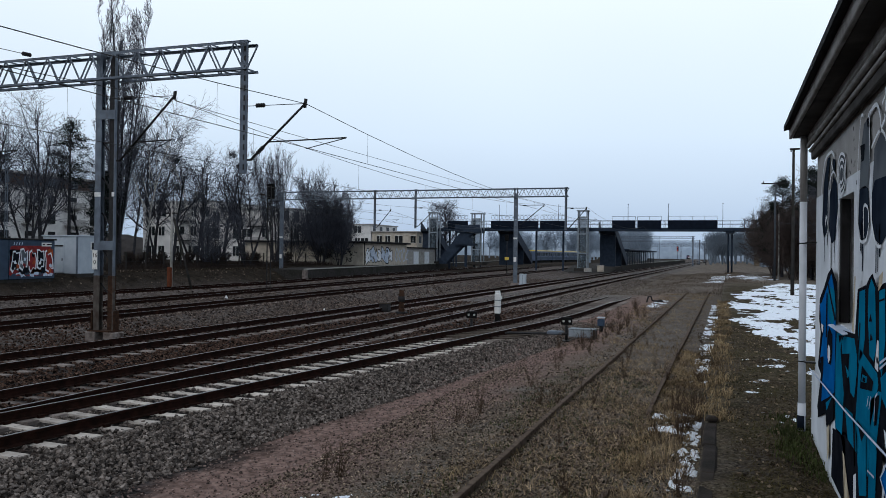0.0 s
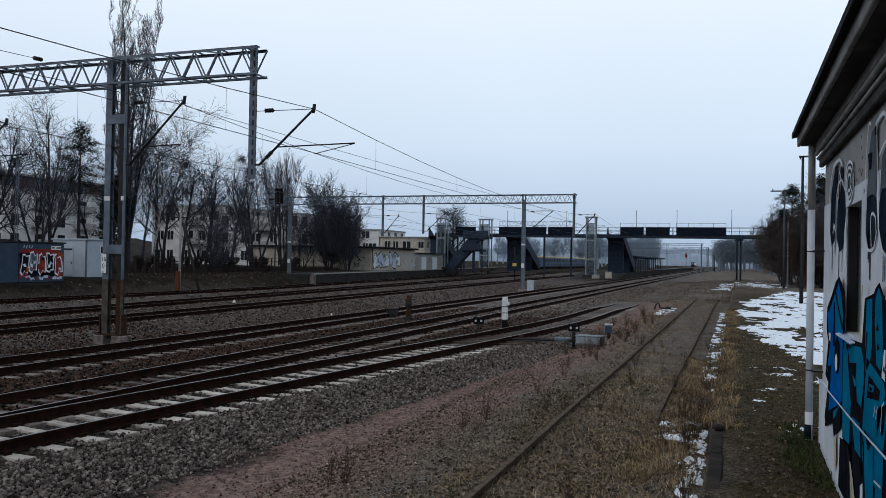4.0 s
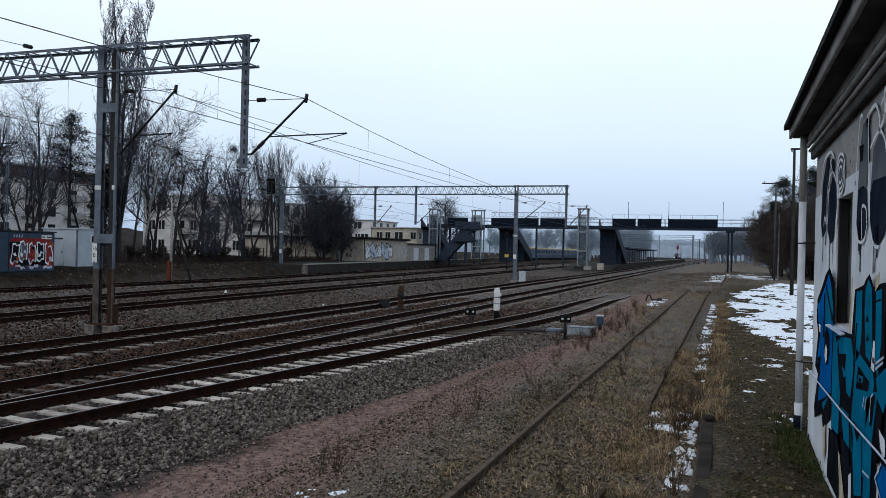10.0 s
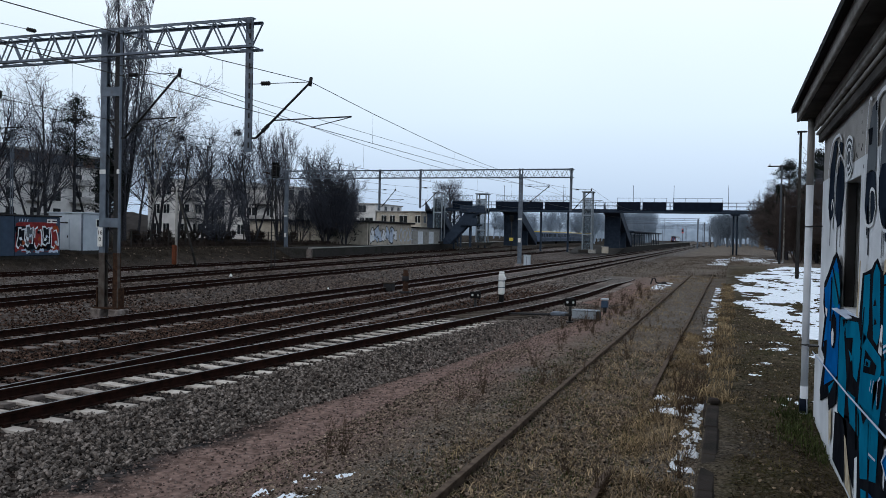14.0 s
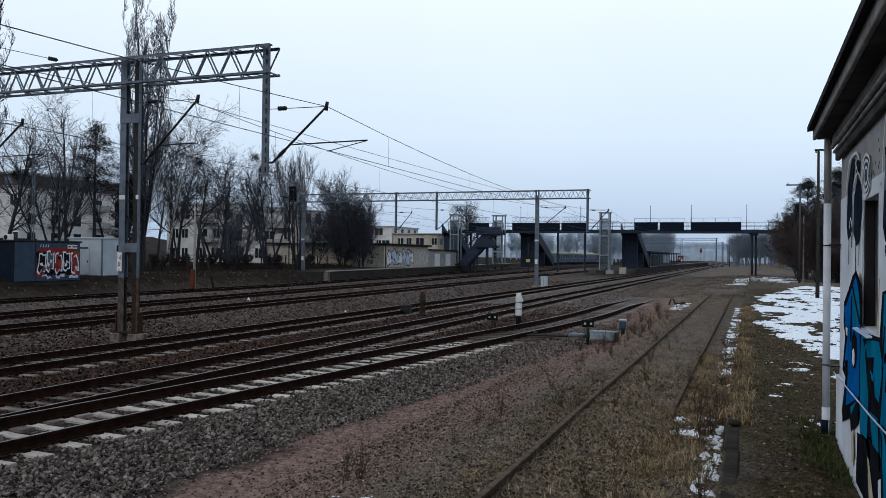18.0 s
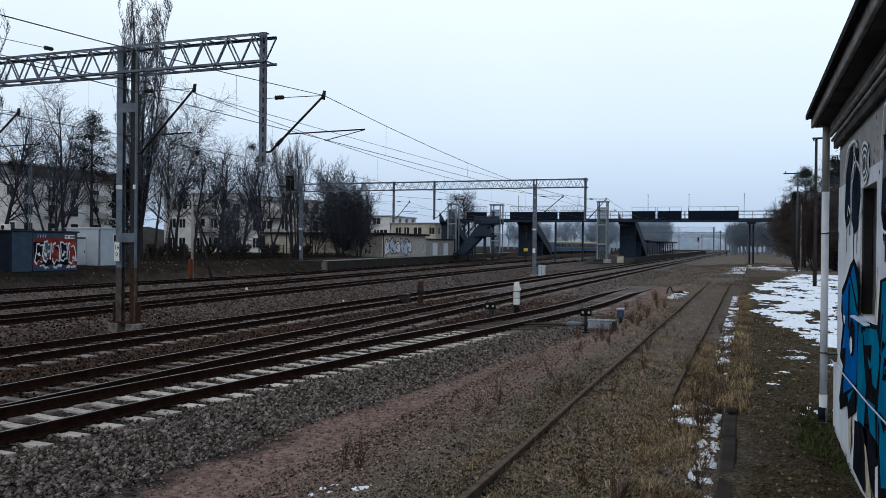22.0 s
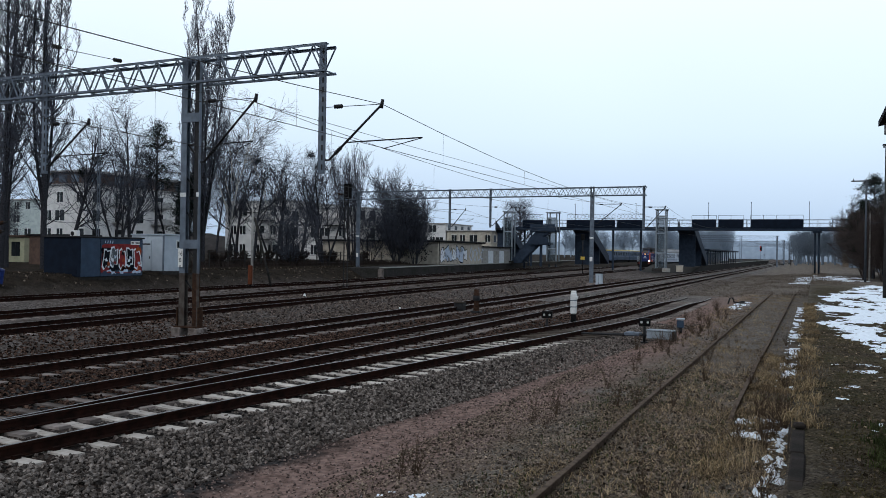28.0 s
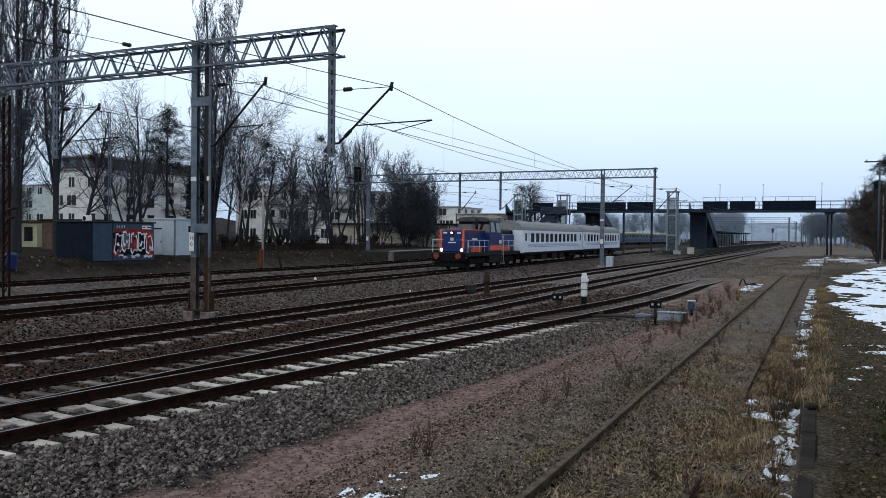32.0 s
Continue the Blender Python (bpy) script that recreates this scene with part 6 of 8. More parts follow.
def tree_data(seed, height, girth, spread, rise, droop, kids, top=3, stems=1, lean=0.06, bark=None, twig=None, nests=0, nest_r=0.6, reach=1.0, tilt_more=0.18):
    """The meshes of a tree: (part name, mesh)."""
    rng = random.Random(seed)
    out = []
    for k in range(stems):
        a = 2 * math.pi * k / max(1, stems) + rng.random()
        tilt = lean if stems == 1 else lean + tilt_more
        grow(rng, out, (0.25 * math.cos(a) * (stems > 1), 0.25 * math.sin(a) * (stems > 1), -0.2), (tilt * math.cos(a), tilt * math.sin(a), 1), height * rng.uniform(0.82, 1.0) * (0.86 if kids[0] < 3 else 0.95), girth * (1 if stems == 1 else 0.6), 0, top, spread, rise, droop, kids, reach, height > 11 and reach > 0.7)
    bark, twig = bark or BARK, twig or TWIG
    big = [s for lv, s in out if lv <= 1]
    fine = [s for lv, s in out if lv > 1]
    parts = [("trunk", limb_mesh("trunk", big, 6, bark)), ("crown", limb_mesh("crown", fine, 3, twig))]
    for _ in range(nests):
        s = rng.choice([x for x in fine if x[5] > 0.45 * height] or fine)
        segs = []
        c = Vector(s[3:6])
        R = nest_r * rng.uniform(0.6, 1.2)
        for _ in range(130):
            v = Vector((rng.gauss(0, 1), rng.gauss(0, 1), rng.gauss(0, 1))).normalized()
            m = c + v * R * 0.55 + Vector((rng.gauss(0, 0.08), rng.gauss(0, 0.08), rng.gauss(0, 0.08)))
            e = c + v * R + Vector((rng.gauss(0, 0.12), rng.gauss(0, 0.12), rng.gauss(0, 0.12)))
            segs += [(*c, *m, 0.014, 0.012), (*m, *e, 0.016, 0.012)]
        parts.append(("mistletoe", limb_mesh("mistletoe", segs, 3, NEEDLE)))
    return parts


def poplar_data(seed, height, half, forks):
    """A poplar: a tall stem, some leaders beside it and many steep limbs with upright twigs in a narrow crown."""
    rng = random.Random(seed)
    big, fine = [], []

    def limb(p, d, length, r, n, pull, out, level):
        step = length / n
        for i in range(n):
            d = (d + Vector((rng.gauss(0, 0.09), rng.gauss(0, 0.09), pull))).normalized()
            off = Vector((p.x, p.y, 0))
            if off.length > half * (1.0 - 0.6 * max(0, p.z / height - 0.5) / 0.5):
                d = (d - off.normalized() * 0.1 + Vector((0, 0, 0.25))).normalized()
            q = p + d * step
            r0, r1 = r * (1 - 0.8 * i / n), r * (1 - 0.8 * (i + 1) / n)
            out.append((*p, *q, max(r0, 0.012), max(r1, 0.009)))
            if level == 0 and i:
                for _ in range(rng.choice((2, 3, 4))):
                    shoot(p.lerp(q, rng.random()), d, length * rng.uniform(0.14, 0.3), r1, 1)
            elif level == 1:
                for _ in range(rng.choice((1, 2, 2))):
                    shoot(p.lerp(q, rng.random()), d, length * rng.uniform(0.3, 0.6), r1, 2)
            p = q

    def shoot(p, d, length, r, level):
        a = rng.uniform(0, 2 * math.pi)
        t = rng.uniform(0.3, 0.9)
        side = Vector((math.cos(a), math.sin(a), 0))
        limb(p, (d * math.cos(t) + side * math.sin(t)).normalized(), length, max(0.013, r * 0.5), 3 if level == 1 else 2, 0.1, fine, level)

    stems = [(Vector((0, 0, -0.3)), Vector((0, 0, 1)), height, 0.24)]
    for k in range(forks):
        a = 2 * math.pi * k / forks + rng.random()
        stems.append((Vector((0, 0, height * rng.uniform(0.07, 0.2))), Vector((math.cos(a) * 0.17, math.sin(a) * 0.17, 1)).normalized(), height * rng.uniform(0.62, 0.85), 0.13))
    for p, d, length, r in stems:
        n = 14
        for i in range(n):
            d = (d + Vector((rng.gauss(0, 0.02), rng.gauss(0, 0.02), 0.07))).normalized()
            q = p + d * length / n
            r0, r1 = r * (1 - 0.88 * i / n), r * (1 - 0.88 * (i + 1) / n)
            big.append((*p, *q, r0, max(0.02, r1)))
            if i > (2 if length == height else 1):
                for _ in range(rng.choice((2, 3, 3))):
                    a = rng.uniform(0, 2 * math.pi)
                    t = rng.uniform(0.4, 0.85)
                    nd = (d * math.cos(t) + Vector((math.cos(a), math.sin(a), 0)) * math.sin(t)).normalized()
                    limb(p.lerp(q, rng.random()), nd, height * rng.uniform(0.09, 0.2) * (1.15 - 0.5 * i / n), r1 * 0.4 + 0.012, 5, 0.17, fine, 0)
            p = q
    return [("trunk", limb_mesh("trunk", big, 7, BARK)), ("crown", limb_mesh("crown", fine, 3, TWIG))]


POPLARS = [poplar_data(s, h, w, f) for s, h, w, f in ((3, 25, 1.9, 2), (8, 27, 1.75, 5), (5, 25, 1.9, 3))]
SPREADS = [tree_data(s, h, 0.21, 0.75, 0.14, 0.12, (2.7, 2.2, 1.4), 3, lean=0.1, nests=n) for s, h, n in ((11, 15, 1), (12, 13.5, 1), (13, 17, 1), (14, 12, 0))]
BIRCHES = [tree_data(s, h, 0.13, 0.6, 0.2, 0.5, (2.8, 2.0, 1.4), 3, lean=0.05, bark=BIRCH if s == 21 else None, nests=n) for s, h, n in ((21, 18, 0), (22, 16, 1))]
MULTI = [tree_data(s, h, 0.24, 0.55, 0.25, 0.0, (1.5, 1.6, 1.1), 3, stems=k, lean=0.05) for s, h, k in ((31, 12.5, 3), (32, 14, 4))]
FANS = [tree_data(41, 16, 0.16, 0.34, 0.5, -0.4, (2.8, 1.6, 1.0), 3, stems=6, lean=0.02, tilt_more=0.08, reach=0.8)]
BUSHES = [tree_data(s, h, 0.1, 0.7, 0.2, 0.1, (2.3, 1.9, 1.2) if s != 52 else (1.8, 1.7, 1.4), 3, stems=6, lean=0.22, twig=t) for s, h, t in ((51, 8.5, TWIG), (52, 2.2, TWIG_BROWN), (53, 6.5, TWIG))]


def plant(parts, x, y, turn, label, category="tree", group="bare trees behind the tracks", name="bare_tree", z=None):
    t = thing(name, pose(x, y, (ground_z(x, y) if z is None else z) - 0.05, 0, 0, turn), label, category, group)
    for n, me in parts:
        part(n, me, None, t, "dark clump of mistletoe" if n == "mistletoe" else "")
    return t


for d, x, y, a in ((0, -53.2, 40.2, 0), (2, -51.5, 42.4, 70), (0, -55.0, 42.0, 140), (1, -54.5, 63.0, 200), (0, -66.0, 47.5, 40)):
    plant(POPLARS[d], x, y, a, "tall slender bare poplar beside the yard", name="poplar_tree")
for d, x, y, a in ((1, -76, 55, 70), (3, -84, 60, 10), (0, -92, 70, 200), (2, -80, 66, 120), (0, -60.5, 52.5, 20), (2, -58, 57.5, 160), (1, -57.5, 66.5, 260), (3, -53.5, 69.5, 30), (2, -66, 81, 300), (1, -55, 80.5, 75), (3, -56, 86.5, 200), (2, -74, 88, 45), (1, -61, 76, 12), (0, -59.5, 83, 300)):
    plant(SPREADS[d], x, y, a, "bare tree with twiggy crown and dark mistletoe clumps")
for d, x, y, a in ((0, -54.3, 66.2, 0), (1, -57, 71.5, 90), (0, -56, 76.5, 210), (1, -53, 84, 33)):
    plant(BIRCHES[d], x, y, a, "bare birch with drooping twigs")
for d, x, y, a in ((0, -56, 53.3, 110), (1, -62, 60, 50), (1, -50.5, 78.5, 200), (1, -58.5, 64, 10), (0, -54, 74, 77)):
    plant(MULTI[d], x, y, a, "bare tree with several stems growing from one base")
plant(FANS[0], -52.8, 88.5, 0, "bare tree with a fan of upright stems")
for d, x, y, a in ((0, -72, 50, 30), (2, -78, 57, 90), (0, -84, 62, 200), (2, -69, 49, 10), (0, -52, 99, 100), (2, -53, 103, 200), (0, -55, 97, 250), (2, -57, 108, 20), (2, -50.3, 72, 60)):
    plant(BUSHES[d], x, y, a, "dense dark bare bush at the platform end", "bush", "bare bushes", "bush")
rb = random.Random(77)
for i in range(9):
    y = 62 + i * 4.1
    plant(BUSHES[1], -52.0 - 0.05 * (y - 62) + rb.uniform(-1.8, 1.2), y + rb.uniform(-1.5, 1.5), rb.uniform(0, 360), "low tangled brown bush along the fence", "bush", "bare bushes", "bush")
DENSE = [tree_data(s, h, 0.12, 0.55, 0.3, 0.0, (3.0, 2.4, 1.8), 3, stems=5, lean=0.08, tilt_more=0.1) for s, h in ((91, 11.0), (92, 8.5))]
for d, x, y, a in ((0, -50.9, 97.0, 0), (1, -48.9, 98.5, 120)):
    plant(DENSE[d], x, y, a, "dense dark overgrown tree at the platform end")
THICKET = [tree_data(s, h, 0.1, 0.6, 0.25, 0.05, (2.8, 2.3, 1.7), 3, stems=6, lean=0.18, bark=TWIG_THICKET, twig=TWIG_THICKET) for s, h in ((56, 9.0), (57, 7.5))]
big_tree = tree_data(61, 13.5, 0.4, 0.85, 0.1, 0.1, (4, 3.2, 2.6), 3, lean=0.03)
plant(big_tree, -58.5, 168, 0, "wide bare tree behind the lift towers")


def conifer_data(seed, height, wide, clumps, needle=None, low=0.3):
    """A pine: bent trunk, limbs, and many small needle sprays in layers."""
    rng = random.Random(seed)
    segs, tri = [(0, 0, -0.2, 0, 0, height, 0.2, 0.03)], []
    for i in range(clumps):
        z = height * (low + (1 - low) * rng.random() ** 0.7)
        a = rng.uniform(0, 2 * math.pi)
        r = wide * (1.08 - (z / height) ** 3.5) * rng.uniform(0.35, 1.0)
        e = Vector((r * math.cos(a), r * math.sin(a), z + rng.uniform(-0.2, 0.5)))
        segs.append((0, 0, z - r * 0.3, *e, 0.035, 0.012))
        for _ in range(60):
            c = e * rng.uniform(0.72, 1.05)
            c.z = e.z
            c += Vector((rng.gauss(0, 0.3), rng.gauss(0, 0.3), rng.gauss(0, 0.13)))
            u = Vector((rng.gauss(0, 1), rng.gauss(0, 1), rng.gauss(0, 0.7))).normalized() * 0.17
            w = u.orthogonal().normalized() * 0.035
            tri.append((c - w, c + w, c + u))
    v = np.array([tuple(p) for t in tri for p in t])
    return [("trunk", limb_mesh("trunk", segs, 5, BARK)), ("crown", fast_mesh("crown", v, np.arange(len(v)).reshape(-1, 3), needle or NEEDLE))]


PINE_TOP = conifer_data(75, 13.2, 3.0, 74, low=0.55)
plant(PINE_TOP, -55.7, 58.0, 0, "pine with a bare trunk and a dark ragged crown", "tree", "evergreen trees", "pine_tree")
PINES = [conifer_data(71, 12.3, 4.4, 210), conifer_data(72, 8.5, 2.2, 150)]
plant(PINES[1], -55.5, 62.2, 0, "dark slim evergreen behind the mast", "tree", "evergreen trees", "pine_tree")
for d, x, y, a in ((0, 6.6, 112, 0), (0, 10.4, 117, 80), (1, 5.2, 104, 120), (0, 13.5, 110, 200), (0, 9.0, 100, 140)):
    plant(PINES[d], x, y, a, "dark pine at the edge of the snowy yard", "tree", "evergreen trees", "pine_tree", z=0.1)
for i in range(36):
    y = 84 + rb.uniform(0, 45)
    x = 5.6 + 0.05 * (y - 84) * 0 + rb.uniform(0.0, 9.0) + (2.4 if y < 92 else 0.3)
    plant(THICKET[rb.choice((0, 1))], x, y, rb.uniform(0, 360), "tall brown thicket beside the yard", "bush", "thicket by the yard", "bush")
for d, x, y, a in ((1, 8, 70, 0), (0, 11.5, 84, 90), (2, 15, 97, 180), (3, 12.5, 64, 45)):
    plant(SPREADS[d], x, y, a, "bare tree behind the hut", group="bare trees by the yard")

# ---- far woods and hill ----
def ridge(x0, x1, y, h, seed, material, label, step=1.5, bend=0.0, at=None, ends=110):
    """A far wooded ridge: a bank whose skyline is broken at several scales."""
    g = Geo()
    n = int((x1 - x0) / step)
    for i in range(n + 1):
        x = x0 + (x1 - x0) * i / n
        fade = ease(0, ends, min(x - x0, x1 - x)) * 0.75 + 0.25
        top = fade * h * (0.85 + 0.15 * noise.noise((x * 0.012, seed, 0)) + 0.06 * noise.noise((x * 0.09, seed, 3)) + 0.05 * noise.noise((x * 0.45, seed, 5)))
        yy = y + bend * (x - x0)
        for k, (dy, z) in enumerate(((0, -1), (3, 0.45), (7, 0.8), (12, 1.0), (30, 0.2))):
            g.v.append((x, yy + dy + 2 * noise.noise((x * 0.2, k, seed)), top * z if z > 0 else -1))
    for i in range(n):
        for k in range(4):
            a = i * 5 + k
            g.f.append((a, a + 5, a + 6, a + 1))
            g.s.append(True)
            g.m.append(0)
    return solid("far_woods", g, material, at, label, "woods", kind="stuff")


# Haze is painted: each row farther off takes a paler, bluer wood colour.
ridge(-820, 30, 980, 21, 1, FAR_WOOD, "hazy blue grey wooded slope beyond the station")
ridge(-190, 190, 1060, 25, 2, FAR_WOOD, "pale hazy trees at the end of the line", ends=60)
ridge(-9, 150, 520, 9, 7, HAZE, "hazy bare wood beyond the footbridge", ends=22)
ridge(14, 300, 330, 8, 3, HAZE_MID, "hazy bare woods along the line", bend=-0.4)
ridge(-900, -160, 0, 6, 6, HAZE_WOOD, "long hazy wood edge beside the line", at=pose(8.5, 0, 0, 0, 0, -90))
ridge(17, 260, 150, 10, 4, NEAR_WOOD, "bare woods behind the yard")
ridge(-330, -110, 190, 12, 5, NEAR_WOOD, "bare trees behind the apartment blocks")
# Tree copies in the haze-tinted colours, palest for the farthest rows.
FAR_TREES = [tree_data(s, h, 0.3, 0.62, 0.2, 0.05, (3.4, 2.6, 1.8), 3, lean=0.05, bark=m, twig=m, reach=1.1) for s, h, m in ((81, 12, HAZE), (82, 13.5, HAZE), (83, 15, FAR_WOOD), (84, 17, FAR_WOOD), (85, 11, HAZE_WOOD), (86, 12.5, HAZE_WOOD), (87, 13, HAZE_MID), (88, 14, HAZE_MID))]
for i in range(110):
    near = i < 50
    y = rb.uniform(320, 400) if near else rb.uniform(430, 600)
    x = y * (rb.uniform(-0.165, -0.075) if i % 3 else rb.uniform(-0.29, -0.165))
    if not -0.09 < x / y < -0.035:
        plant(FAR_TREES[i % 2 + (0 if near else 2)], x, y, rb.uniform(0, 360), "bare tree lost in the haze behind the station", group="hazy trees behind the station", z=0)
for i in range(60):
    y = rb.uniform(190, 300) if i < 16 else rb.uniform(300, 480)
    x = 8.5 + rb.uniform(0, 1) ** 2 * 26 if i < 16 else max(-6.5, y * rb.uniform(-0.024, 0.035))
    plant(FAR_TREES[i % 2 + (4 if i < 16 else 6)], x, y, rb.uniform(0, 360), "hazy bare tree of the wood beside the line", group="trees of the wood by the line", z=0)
for i in range(26):
    y = 150 + i * 8
    plant((SPREADS + BIRCHES)[i % 6], 9 + 0.02 * (y - 150) + rb.uniform(0, 10), y, rb.uniform(0, 360), "bare tree of the wood beside the line", group="trees of the wood by the line")
# ---- buildings beyond the tracks ----
def apartment(x0, x1, y0, y1, base, height, storeys, bays, label, setback=True, upper=None, wall=None, sill=1.65):
    b = thing("apartment_building", pose(0, 0, 0), label, "apartment building", "buildings beyond the tracks")
    main = height - (3.0 if setback else 0)
    part("wall", Geo().box(((x0 + x1) / 2, (y0 + y1) / 2, base + main / 2), (x1 - x0, y1 - y0, main)), wall or BLOCK_WALL, b)
    part("roof", Geo().box(((x0 + x1) / 2, (y0 + y1) / 2, base + main + 0.12), (x1 - x0 + 0.6, y1 - y0 + 0.6, 0.24), 0.05), PLASTER_GREY, b)
    if setback:
        part("top_storey", Geo().box(((x0 + x1) / 2 + 0.5, (y0 + y1) / 2 + 0.8, base + main + 1.55), (x1 - x0 - 3, y1 - y0 - 2, 2.7)), upper or BLOCK_WALL, b, "recessed top storey")
        for k in range(bays):
            xx = x0 + 2.6 + (x1 - x0 - 5) * (k + 0.5) / bays
            part("window", Geo().box((xx, y0 + 1.78, base + main + 1.6), (1.5, 0.08, 1.5)), GLASS_DARK, b)
        part("roof", Geo().box(((x0 + x1) / 2 + 0.5, (y0 + y1) / 2 + 0.8, base + main + 3.0), (x1 - x0 - 2.2, y1 - y0 - 1.2, 0.22), 0.04), CONCRETE_DARK, b)
        for k in (0.25, 0.5, 0.7):
            part("chimney", Geo().box((x0 + (x1 - x0) * k, (y0 + y1) / 2, base + main + 3.6), (1.2, 0.8, 1.2), 0.03), PLASTER_GREY, b)
    sh = main / storeys
    for s in range(storeys):
        z = base + s * sh + sill
        for i in range(bays):
            x = x0 + (x1 - x0) * (i + 0.5) / bays
            if (i * 5 + s * 3) % 7 == 2:
                continue
            x += 0.5 * math.sin(i * 2.3 + x0)
            wide = 1.15 if (i + s) % 3 else 1.8
            w = part("window", Geo().box((x, y0 + 0.02, z), (wide, 0.1, 1.5)), GLASS_DARK, b)
            part("frame", Geo().box((x, y0 - 0.04, z + 0.78), (wide + 0.16, 0.06, 0.08)).box((x, y0 - 0.04, z - 0.78), (wide + 0.2, 0.12, 0.06)).box((x, y0 - 0.04, z), (0.07, 0.05, 1.5)), WHITE, w)
        n = max(2, round((y1 - y0) / 4))
        for i in range(n):
            y = y0 + (y1 - y0) * (i + 0.5) / n
            w = part("window", Geo().box((x1 - 0.02, y, z), (0.1, 1.4, 1.5)), GLASS_DARK, b)
            part("frame", Geo().box((x1 + 0.04, y, z - 0.78), (0.12, 1.6, 0.06)), WHITE, w)
    for s in range(1, storeys):
        if bays > 4:
            x = x0 + (x1 - x0) * 0.62
            bal = part("balcony", Geo().box((x, y0 - 0.6, base + s * sh + 0.1), (3.4, 1.2, 0.16)), CONCRETE_DARK, b)
            part("parapet", Geo().box((x, y0 - 1.17, base + s * sh + 0.65), (3.4, 0.06, 1.0)), PLASTER_GREY, bal)
    return b


def mansard_block(x0, x1, y0, y1):
    """The white block: four storeys, a brown mansard with bluish windows, a pale flat roof."""
    b = apartment(x0, x1, y0, y1, 0.85, 10.6, 4, 3, "white apartment block with a brown mansard storey behind bare trees", False, sill=0.95)
    z = 11.7
    part("mansard", Geo().box(((x0 + x1) / 2, (y0 + y1) / 2, z + 0.8), (x1 - x0 - 0.1, y1 - y0 - 0.1, 1.6), 0.05), MANSARD, b, "brown tiled mansard storey")
    part("roof", Geo().box(((x0 + x1) / 2, (y0 + y1) / 2, z + 1.75), (x1 - x0 + 0.7, y1 - y0 + 0.7, 0.3), 0.04), PLASTER_GREY, b)
    for i in range(5):
        y = y0 + 2 + i * (y1 - y0 - 4) / 4
        w = part("mansard_window", Geo().box((x1 - 0.02, y, z + 0.75), (0.12, 1.7, 1.15), 0.02), SKY_GLASS, b, "pale blue window")
        part("frame", Geo().box((x1 + 0.05, y, z + 0.75), (0.04, 0.08, 1.15)), WHITE, w)
    for i in range(3):
        x = x0 + 2 + i * (x1 - x0 - 4) / 2
        part("mansard_window", Geo().box((x, y0 + 0.02, z + 0.75), (1.5, 0.12, 1.1), 0.02), SKY_GLASS, b, "pale blue window")
    for y in (y0 + 5, y0 + 11, y0 + 16):
        part("chimney", Geo().box((x1 - 5, y, z + 2.3), (1.4, 0.9, 1.0), 0.03), PLASTER_GREY, b)
    for s, y in ((1, y0 + 6.5), (2, y0 + 6.5), (3, y0 + 6.5), (1, y0 + 14.5), (2, y0 + 14.5), (3, y0 + 14.5)):
        bal = part("balcony", Geo().box((x1 + 0.6, y, 0.85 + s * 2.65), (1.2, 3.2, 0.15)), CONCRETE, b)
        part("parapet", Geo().box((x1 + 1.17, y, 0.85 + s * 2.65 + 0.5), (0.06, 3.2, 0.9)), PLASTER_GREY, bal)
    return b


mansard_block(-104, -95, 85, 106)
apartment(-158, -121, 118, 132, 1.0, 11.0, 4, 9, "long pale block of flats far behind the poplars", False, None, PALE_FLATS)
apartment(-92, -78, 112, 126, 1.0, 9.5, 3, 5, "pale apartment block half hidden by trees", False)
apartment(-76, -62, 108, 120, 1.0, 8.0, 3, 5, "pale apartment block with balconies behind trees", False)
apartment(-134, -126, 86, 97, 1.0, 9.0, 3, 2, "old red brick house behind the poplars", False, None, BRICK)
apartment(-81, -74.4, 165, 180, 0.8, 8.0, 3, 3, "pale flat roofed block behind the station shed", False)
apartment(-74.2, -63.6, 165.2, 178, 0.8, 6.4, 2, 4, "low cream block behind the shed", False, None, PLASTER_OLD)


def far_house(x, y, w, h, label):
    b = thing("far_house", pose(x, y, 0), label, "house", "houses in the haze")
    part("wall", Geo().box((0, 0, h / 2), (w, 9, h)), GARDEN_WALL, b)
    part("roof", Geo().sweep([(-w / 2 - 0.4, 0), (w / 2 + 0.4, 0), (0, 2.8)], [(0, -4.8, h), (0, 4.8, h)]), PLASTER_GREY, b)
    for i in (-1, 1):
        part("window", Geo().box((i * w / 4, -4.5, h / 2), (1.3, 0.1, 1.5)), GLASS_DARK, b)


for x, y, w, h in ((13, 255, 11, 3.6),):
    far_house(x, y, w, h, "far pale house half lost in the haze")


